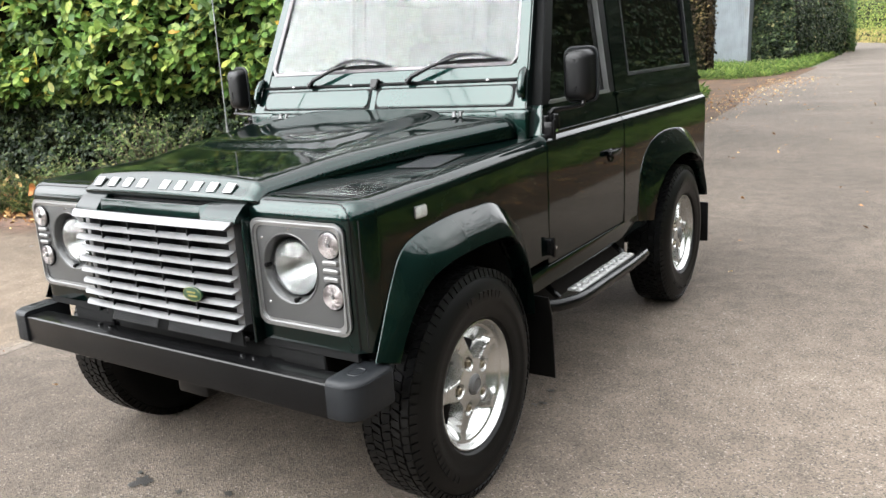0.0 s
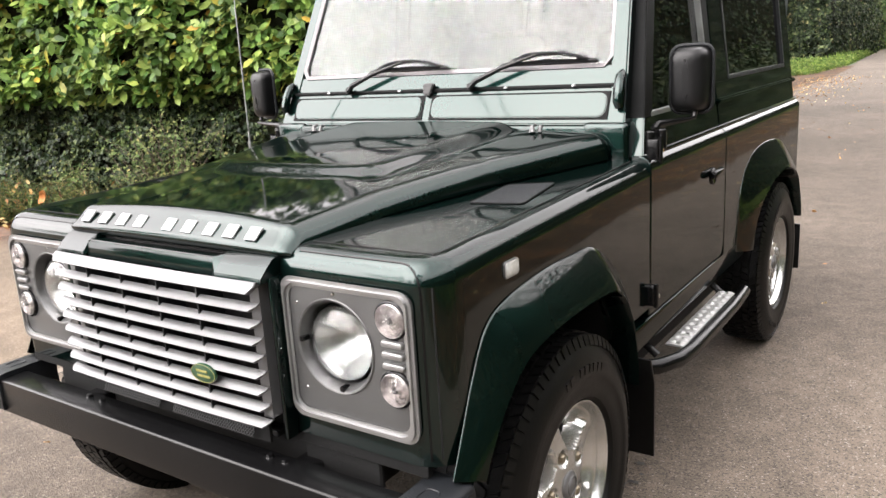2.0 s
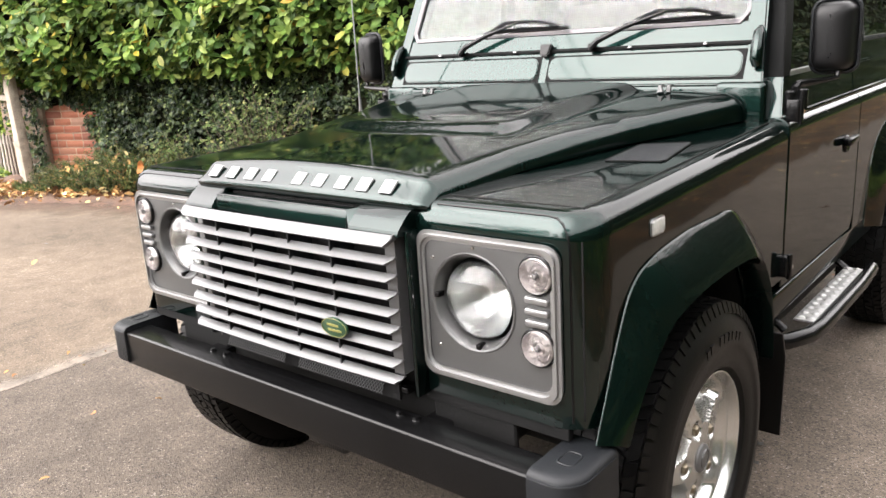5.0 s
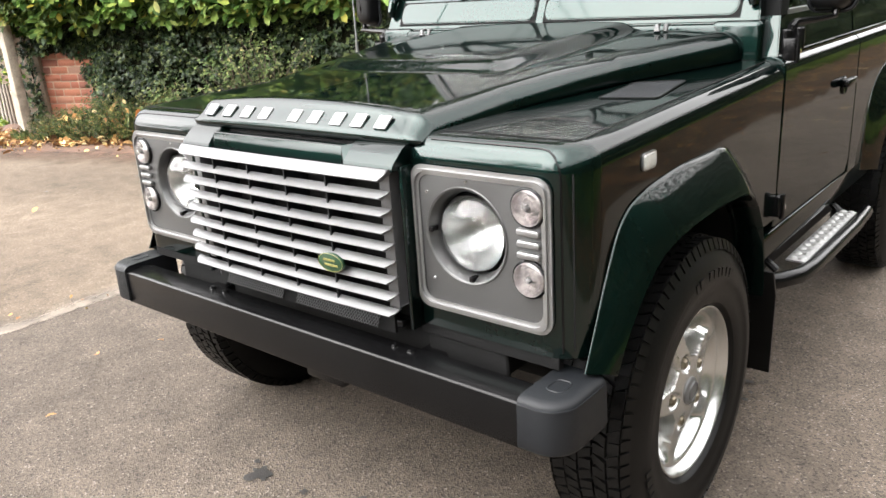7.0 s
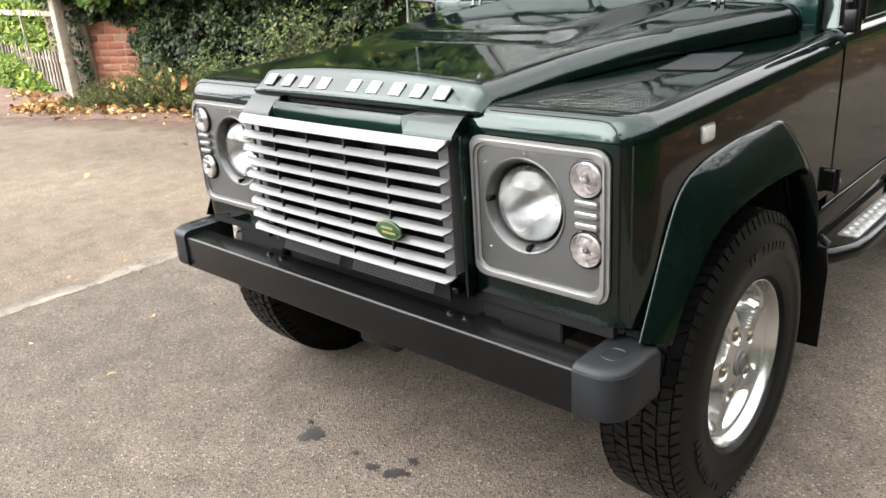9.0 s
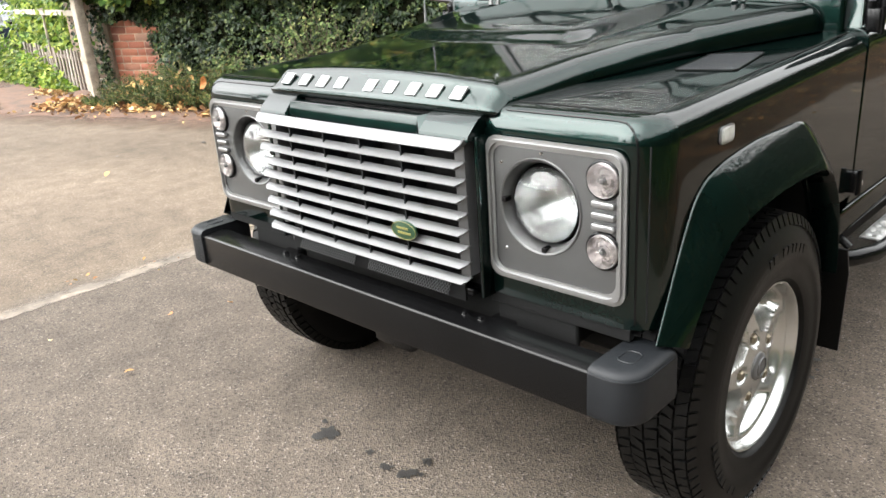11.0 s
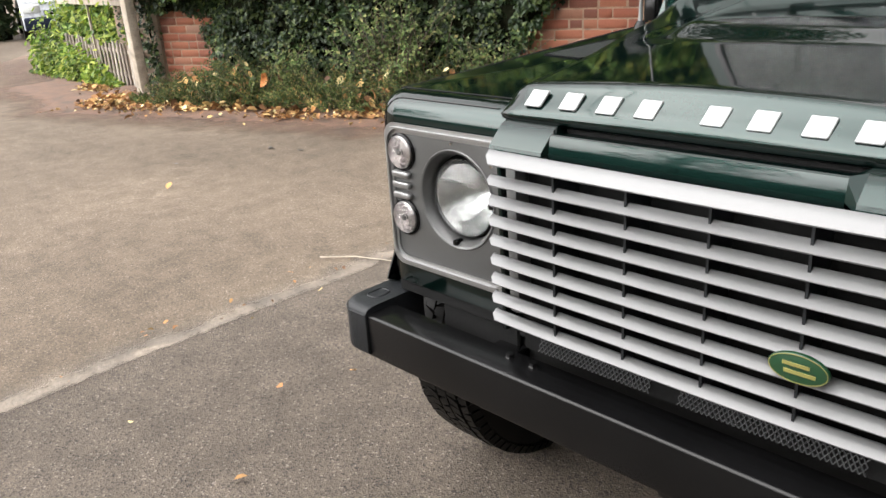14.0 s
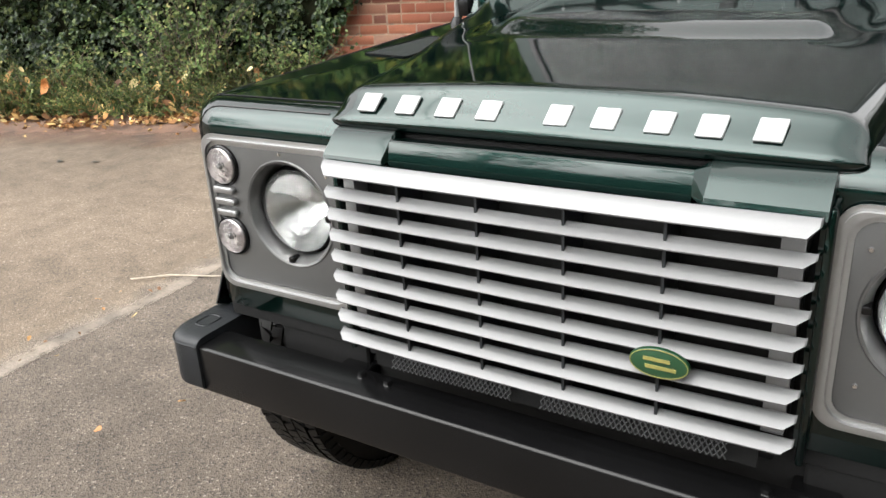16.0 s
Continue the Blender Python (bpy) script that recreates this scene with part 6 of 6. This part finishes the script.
for i in range(5200):
    x = rng.uniform(-11.9, -9.1)
    p = Vector((x, rng.uniform(2.2, 2.55), 0.02 + abs(rng.normal(0, 0.07 + 0.075 * (-9.0 - x))) * min(1, (-8.95 - x) * 1.2)))
    pts.append(p - vine.location)
    nrm.append(Vector((0.3, -0.5, 0.8)).normalized())
fv = new("foliage", leaf_mesh("vine", pts, nrm, 0.070, VINELEAF, 0.46, 0.75, 0.45))
fv.parent = vine
fv["kind"] = "stuff"
vb = loft([[(x, 0.02 - 0.07 * x, z) for x in np.linspace(-2.0, 1.3, 8)] for z in (0.0, 0.9, 1.5)])
# sheet behind the vine, coloured as shade
part("shade_core", vb, CORE, vine)


# ---- trees, hedges and shed beyond ----
def blob_leaves(centres, radii, count):
    pts, nrm = [], []
    for c, r in zip(centres, radii):
        d = rng.normal(size=(count, 3))
        d /= np.linalg.norm(d, axis=1, keepdims=True)
        q = np.array([1 + 0.35 * noise.noise((*(v * 2.2 + np.array(c) * 0.7), )) for v in d])
        rad = r * q * rng.uniform(0.72, 1.05, count)
        pts.append(np.array(c) + d * rad[:, None])
        nrm.append(d)
    return np.concatenate(pts), np.concatenate(nrm)


def tree(x, y, height, spread, mat=FARLEAF, label="tall leafy green tree behind the hedge", leaf=0.22, count=170):
    t = thing("tree", label, "tree", (x, y, 0), "trees round the lane")
    lean = Vector((rng.normal(0, 0.3), rng.normal(0, 0.3), 0))
    part("trunk", tube([(0, 0, -0.1), (lean.x * 0.3, lean.y * 0.3, height * 0.3), (lean.x, lean.y, height * 0.8)], [0.22, 0.17, 0.05], 10), TRUNK, t)
    cs, rs = [], []
    for k in range(13):
        a, h = rng.uniform(0, 2 * math.pi), rng.uniform(0.32, 1.0)
        q = spread * (1.05 - 0.55 * abs(h - 0.55) * 2) * rng.uniform(0.35, 0.8)
        c = (lean.x * h + q * math.cos(a), lean.y * h + q * math.sin(a), height * h)
        part("limb", tube([(lean.x * h * 0.5, lean.y * h * 0.5, height * h * 0.62), c], [0.07, 0.02], 6), TRUNK, t)
        cs.append(c)
        rs.append(spread * rng.uniform(0.34, 0.52))
    p, n = blob_leaves(cs, rs, count)
    cr = new("crown", small_leaf_mesh("crown", p, n, leaf, mat, 0.7, 0.7))
    cr.parent = t
    return t


for x, y, h, sp in ((-8.2, 6.2, 11.5, 2.8), (-5.4, 7.2, 12.5, 3.0), (-6.2, 11, 12.5, 3.2), (-11.5, 7.0, 11, 2.8), (-4.8, 14, 11, 2.6), (-14.5, 6.5, 10, 2.6)):
    tree(x, y, h, sp, count=420)
for x, y, h, sp in ((10.5, -4, 6.5, 2.2), (-9, -17, 9, 3), (-3, -21, 8, 3), (4, -20, 9, 3), (10.5, -10, 8, 2.8), (-16, -10, 8, 3)):
    tree(x, y, h, sp, label="leafy tree across the lane")
# added out of view, so that the car reflects less sky
tree(3.6, -12.5, 12, 2.6, DEEPLEAF, "tall dark tree, unseen, added to darken reflections", 0.22, 360)



def hedge(name, pts_line, height, depth, mat, label, leaf=0.14, count=6000, lumps=1.0, gaps=-9.0):
    h = thing(name, label, "hedge", (*pts_line[0], 0))
    base = Vector((*pts_line[0], 0))
    segs = [Vector((*p, 0)) - base for p in pts_line]
    lens = [(b - a).length for a, b in zip(segs, segs[1:])]
    total = sum(lens)

    def along(s):
        for a, b, L in zip(segs, segs[1:], lens):
            if s <= L:
                return a + (b - a) * (s / L), (b - a).normalized()
            s -= L
        return segs[-1], (segs[-1] - segs[-2]).normalized()

    p, n = [], []
    for i in range(count):
        s, a = rng.uniform(0, total), rng.uniform(-0.15, math.pi + 0.15)
        c, d = along(s)
        nn = Vector((d.y, -d.x, 0))
        hh = height * (1 + 0.22 * noise.noise((s * 0.5, base.x, 2.0)))
        q = 1 + lumps * (0.22 * noise.noise((s * 1.1, a * 2, base.y)) + 0.1 * noise.noise((s * 3.3, a * 5, 1))) - abs(rng.normal(0, 0.05))
        if noise.noise((s * 1.3, a * 3.2, base.y + 5)) + 0.5 * noise.noise((s * 3.1, a * 7, 9.0)) + rng.normal(0, 0.12) < gaps:
            continue
        off = nn * math.cos(a) * depth * q
        z = max(0.02, hh * (0.1 + 0.9 * max(0, math.sin(a)) ** 0.55) * q * rng.uniform(0.12 if abs(math.cos(a)) > 0.5 else 0.75, 1.0))
        p.append(c + off + Vector((0, 0, z)))
        n.append((nn * math.cos(a) + Vector((0, 0, math.sin(a)))).normalized())
    for end, sgn in ((0.0, -1), (total, 1)):
        c, d = along(end)
        nn = Vector((d.y, -d.x, 0))
        for i in range(count // 7):
            a, q = rng.uniform(0, math.pi), math.sqrt(rng.uniform(0, 1))
            off = nn * math.cos(a) * depth * q + Vector((0, 0, max(0.05, height * math.sin(a) ** 0.55 * q)))
            p.append(c + off + d * sgn * (0.10 + depth * 0.25 * (1 - q) + 0.3 * noise.noise(tuple(off * 1.3))))
            n.append((d * sgn + Vector((0, 0, 0.4))).normalized())
    f = new("foliage", small_leaf_mesh(name, np.array([tuple(v) for v in p]), np.array([tuple(v) for v in n]), leaf, mat, 0.7, 0.7))
    f.parent = h
    f["kind"] = "stuff"
    rows = []
    for k in range(9):
        a = math.pi * k / 8
        row = []
        for s in np.linspace(0, total, 20):
            c, d = along(s)
            nn = Vector((d.y, -d.x, 0))
            row.append(c + nn * math.cos(a) * depth * 0.72 + Vector((0, 0, height * 0.80 * max(0, math.sin(a)) ** 0.55)))
        rows.append(row)
    core = loft(rows)
    core.verts.ensure_lookup_table()
    core.faces.new([core.verts[k * 20] for k in range(9)])
    core.faces.new([core.verts[k * 20 + 19] for k in range(9)])
    # inner shell whose near-black colour stands for the hedge's inner shade
    part("shade_core", core, CORE, h)
    return h


hedge("roadside_hedge", [(-3.3, 5.3), (-3.4, 9), (-3.7, 13)], 3.2, 0.7, LAUREL, "clipped laurel hedge along the lane", 0.13, 9000)
hedge("dark_hedge", [(-6.3, 39.2), (-6.0, 50), (-6.3, 60)], 4.6, 1.75, DARKHEDGE, "large dark green hedge beside the lane", 0.16, 48000, 1.9, -0.10)
hedge("pale_shrub", [(-5.6, 58.5), (-6.2, 66)], 5.2, 1.4, FARLEAF, "paler green shrub at the end of the hedge", 0.17, 16000, 1.6, -0.15)
hedge("far_hedge", [(2.8, 75), (-2.5, 92), (-10, 118), (-24, 150)], 6.0, 2.5, BRIGHTLEAF, "bright yellow-green hedge at the lane's bend", 0.15, 70000, 1.6)
hedge("field_bank", [(2.0, 73.5), (-3.6, 90.5), (-11.5, 116)], 1.5, 1.6, BANKLEAF, "rough yellowing bank under the far hedge", 0.16, 14000, 1.5)
hedge("wood_edge", [(6, 108), (0, 125), (-20, 165)], 11.0, 4.0, BRIGHTLEAF, "bright wood edge beyond the bend", 0.36, 24000)
hedge("opposite_hedge", [(7.3, -26), (7.4, -8), (7.5, 8), (7.6, 34)], 2.6, 1.3, DEEPLEAF, "tall field hedge across the lane", 0.18, 40000)
hedge("field_wood", [(13.5, -30), (13.6, -8), (12.6, 8), (10.2, 22), (9.0, 45), (9.5, 100)], 10.2, 2.4, WOODLEAF, "dark dense wood behind the field hedge", 0.20, 90000)
hedge("rear_hedge", [(-22, -16), (-8, -19), (6, -18)], 3.0, 1.2, FARLEAF, "hedge closing the yard", 0.2, 9000)
hedge("garden_hedge", [(-12.6, 4.8), (-17, 7.6), (-26, 11.5), (-40, 13)], 3.8, 1.3, FARLEAF, "dark shrubs along the far drive", 0.18, 9000)
hedge("drive_hedge", [(-18.9, 3.80), (-21, 3.35), (-36, 1.0)], 3.4, 0.46, DEEPLEAF, "dark shrubs beside the far drive", 0.16, 7000)
hedge("ivy_clad_tree", [(-6.42, 29.0), (-6.38, 29.5)], 6.5, 0.58, BROWNIVY, "brown ivy-grown trunk beside the shed", 0.11, 9000, 1.4)


def shed():
    s = thing("shed", "grey corrugated steel shed behind the grass verge", "shed", (-7.22, 38, 0))
    n = 84
    rows = []
    for z in (0.0, 3.6):
        rows.append([(-0.92 + 1.74 * i / n, 0.012 * math.sin(i * math.pi / 2.0), z) for i in range(n + 1)])
    bm = loft(rows)
    bmesh.ops.solidify(bm, geom=bm.faces[:], thickness=0.01)
    part("front_wall", bm, IRON, s, angle=60)
    part("side_wall", loft([[(0.82, 0.0 + 1.2 * i / n, z) for i in range(n + 1)] for z in (0.0, 3.6)]), IRON, s)
    part("roof", box(-1.0, 0.95, -0.15, 1.3, 3.55, 3.65), IRON, s)
    part("corner_post", box(-1.02, -0.86, -0.08, 0.1, 0, 3.6), DARK, s)
    return s


shed()


def grass_patch(name, outline_fn, count, blade, label, lump=0.12):
    pts, nrm = [], []
    while len(pts) < count:
        p = outline_fn()
        if p:
            h = lump * (0.5 + 0.5 * noise.noise((p[0] * 0.6, p[1] * 0.6, 0)))
            pts.append((p[0], p[1], h * rng.uniform(0, 1)))
            nrm.append((rng.normal(0, 0.4), -0.7 + rng.normal(0, 0.4), 0.5))
    nrm = np.array(nrm)
    nrm /= np.linalg.norm(nrm, axis=1, keepdims=True)
    return tagged(new(name, small_leaf_mesh(name, np.array(pts), nrm, blade, GRASS, 0.5, 0.22)), label, "grass", kind="stuff")


def verge_a():
    y = rng.uniform(26.8, 62)
    return (rng.uniform(-10 if y < 39 else -5.6, lerp(y, [26.8, 29, 35, 41, 50, 62], [-4.2, -3.4, -3.25, -3.6, -4.05, -4.75])), y)


def verge_b():
    y = rng.uniform(12.5, 20.5)
    return (rng.uniform(-6, lerp(y, [12.5, 16, 20.5], [-2.15, -2.75, -3.7])), y)


def verge_c():
    y = rng.uniform(-20, 28)
    return (rng.uniform(4.25 + 0.3 * noise.noise((0.9 * y, 2.0, 5.0)), 6.2), y)


grass_patch("grass_verge", verge_a, 78000, 0.15, "lush green grass verge before the shed", 0.45)
grass_patch("grass_edge", verge_b, 7000, 0.20, "rough green grass at the verge", 0.15)
grass_patch("grass_strip", verge_c, 20000, 0.16, "green grass strip under the hedge", 0.2)


# ---- distant parked car up the drive ----
def far_car():
    c = thing("parked_car", "small silvery white car with dark blue bumper parked up the drive", "car", (-17.2, 4.72, 0))
    prof = [(-0.0, 0.25), (0.0, 0.62), (0.08, 0.80), (0.75, 0.92), (1.35, 1.38), (2.9, 1.42), (3.7, 0.95), (3.85, 0.3)]
    rows = []
    for w, inset in ((-0.84, 0.12), (-0.80, 0.02), (0.80, 0.02), (0.84, 0.12)):
        rows.append([(x * 0.98 + inset * 0.4, w * (0.98 if z < 0.95 else 0.86), z - inset * 0.3 * (z > 0.6)) for x, z in prof])
    bm = loft(rows, False)
    merge(bm, loft([[rows[0][k] for k in range(8)], [(1.9, -0.7, 0.3)] * 8]))
    part("body", bm, WHITE_PAINT, c, angle=50)
    part("bumper", box(-0.06, 0.1, -0.80, 0.80, 0.22, 0.50, 0.04), BLUE_PAINT, c)
    part("number_plate", box(-0.075, -0.06, -0.26, 0.26, 0.36, 0.47), WHITE_PAINT, c)
    for k in range(5):
        part("plate_bar", box(-0.079, -0.075, -0.20 + 0.08 * k, -0.15 + 0.08 * k, 0.385, 0.445), BLACK, c)
    part("windscreen", prism([(0.76, 0.945), (1.33, 1.375), (1.30, 1.395), (0.72, 0.955)], "y", -0.63, 0.63, 0.004), TINTED, c)
    for a, b in ((-0.745, -0.715), (0.715, 0.745)):
        part("side_window", prism([(1.10, 0.99), (1.48, 1.31), (2.80, 1.34), (3.36, 0.99)], "y", a, b, 0.004), TINTED, c)
    part("grille", box(-0.03, 0.05, -0.40, 0.40, 0.53, 0.62, 0.012), BLACK, c)
    part("grille_bar", box(-0.04, -0.02, -0.38, 0.38, 0.568, 0.584, 0.004), CHROME, c)
    for y in (-0.62, 0.62):
        part("headlamp", prism([(-0.03, 0.58), (0.02, 0.74), (0.22, 0.80), (0.20, 0.60)], "y", y - 0.17, y + 0.17, 0.02), LENS_WHITE, c)
        part("door_mirror", box(1.02, 1.14, y * 1.40 - 0.09, y * 1.40 + 0.09, 0.98, 1.10, 0.03), BLACK, c)
    for x in (0.7, 3.1):
        for y in (-0.74, 0.74):
            part("wheel", lathe([(-0.09, 0.0), (-0.09, 0.28), (-0.07, 0.30), (0.07, 0.30), (0.09, 0.28), (0.09, 0.0)], "y", 20, (x, y, 0.30)), RUBBER, c)
    c.rotation_euler = (0, 0, radians(165))
    return c


far_car()

# overhead wires
wires = thing("overhead_wires", "two thin black overhead wires across the yard", "wires", (0, 0, 0))
for x in (-3.98, -3.69):
    part("wire", tube([(x - 0.9, -24, 6.4), (x - 0.28, -9, 6.05), (x - 0.07, -4.0, 6.0), (x, -2.6, 6.0), (x + 0.3, 4, 6.05), (x + 0.5, 9.5, 6.2)], 0.010, 5), WIRE, wires)
for p in ((-4.75, -24), (-3.35, 9.6)):
    part("pole", tube([(*p, -0.2), (*p, 7.0)], [0.14, 0.10], 10), TRUNK, wires)

# small-leaved shrub that leans out of the ivy, and dead leaves caught at the wall's foot
def privet(s_mid, half, top, twigs, out):
    ob = thing("privet_shrub", "small-leaved pale green shrub leaning out of the ivy", "shrub", on_wall(s_mid, 0, out), "shrubs in the ivy")
    inv = ob.matrix_world.inverted()
    pts, nrm, wood = [], [], bmesh.new()
    for i in range(twigs):
        root = on_wall(s_mid + rng.normal(0, half * 0.35), 0.02, out * rng.uniform(0.5, 1.0))
        up = top * rng.uniform(0.35, 1.05)
        lean = WALL_D * rng.normal(0, half * 0.55) + WALL_N * rng.uniform(-0.05, 0.30)
        line = [root + Vector((0, 0, up * v * (1.12 - 0.12 * v))) + lean * v ** 1.5 for v in np.linspace(0, 1, 6)]
        merge(wood, tube([inv @ p for p in line], [0.006, 0.005, 0.0045, 0.004, 0.003, 0.002], 4, False))
        for k in range(24):
            v = 0.18 + 0.82 * rng.uniform() ** 0.8
            j = min(4, int(v * 5))
            p = line[j].lerp(line[j + 1], v * 5 - j) + Vector(rng.normal(0, 0.028, 3))
            pts.append(tuple(inv @ p))
            nrm.append(tuple((WALL_N * 0.6 + Vector((0, 0, 0.8)) + WALL_D * rng.normal(0, 0.4)).normalized()))
    part("stem", wood, TRUNK, ob)
    leaves = new("foliage", small_leaf_mesh("privet", np.array(pts), np.array(nrm), 0.042, PRIVET, 0.6, 0.62))
    leaves.parent = ob
    leaves["kind"] = "stuff"


privet(2.85, 0.55, 0.98, 95, 0.46)
privet(1.55, 0.35, 0.62, 34, 0.42)
privet(3.75, 0.30, 0.60, 34, 0.40)
pts = []
for i in range(900):
    sa, o = rng.uniform(0.3, 4.6), rng.uniform(0.45, 1.02)
    clump = noise.noise((sa * 2.1, o * 2.0, 6.0)) + 0.5 * noise.noise((sa * 5.5, o * 5.0, 2.0))
    if clump + rng.normal(0, 0.12) < 0.20:
        continue
    pts.append(tuple(on_wall(sa, 0.015 + max(0.0, 1.0 - o) * 0.75 * rng.uniform(0.1, 1.0), o)))
caught = new("caught_leaves", leaf_mesh("caught", np.array(pts), np.tile((0.25, -0.65, 0.72), (len(pts), 1)), 0.088, LITTER, 0.62, 0.6, 0.1))
tagged(caught, "orange and brown dead leaves caught under the shrubs", "leaves", kind="stuff")

# ---- bricks of the garden wall where they show ----
bk = bmesh.new()
bmesh.ops.create_cube(bk, size=1)
bmesh.ops.bevel(bk, geom=bk.edges[:], offset=0.06, segments=1, affect="EDGES")
BK = mesh_of(bk, BRICK, "brick", 60)
PITCH, LEN = 0.088, 0.262
turn = math.degrees(math.atan2(WALL_D.y, WALL_D.x))
for row in range(15):
    z = 0.02 + PITCH * (row + 0.5)
    for col in range(-3, 24):
        s = LEN * (col + (0.5 if row % 2 else 0))
        if not any(bare(s + ds, z) for ds in (-0.11, 0, 0.11)):
            continue
        head = (row * 7 + col * 3) % 5 == 0
        for s1, l1 in ((s - LEN / 4, LEN / 2 - 0.012), (s + LEN / 4, LEN / 2 - 0.012)) if head else ((s, LEN - 0.012),):
            o = new("brick", BK)
            o.parent = wall_1
            o.matrix_basis = Matrix.Translation(on_wall(s1, z, -0.039 + rng.normal(0, 0.002))) @ pose(0, 0, 0, rng.normal(0, 0.5), rng.normal(0, 0.6), turn) @ Matrix.Diagonal((l1, 0.09, PITCH - 0.013, 1))
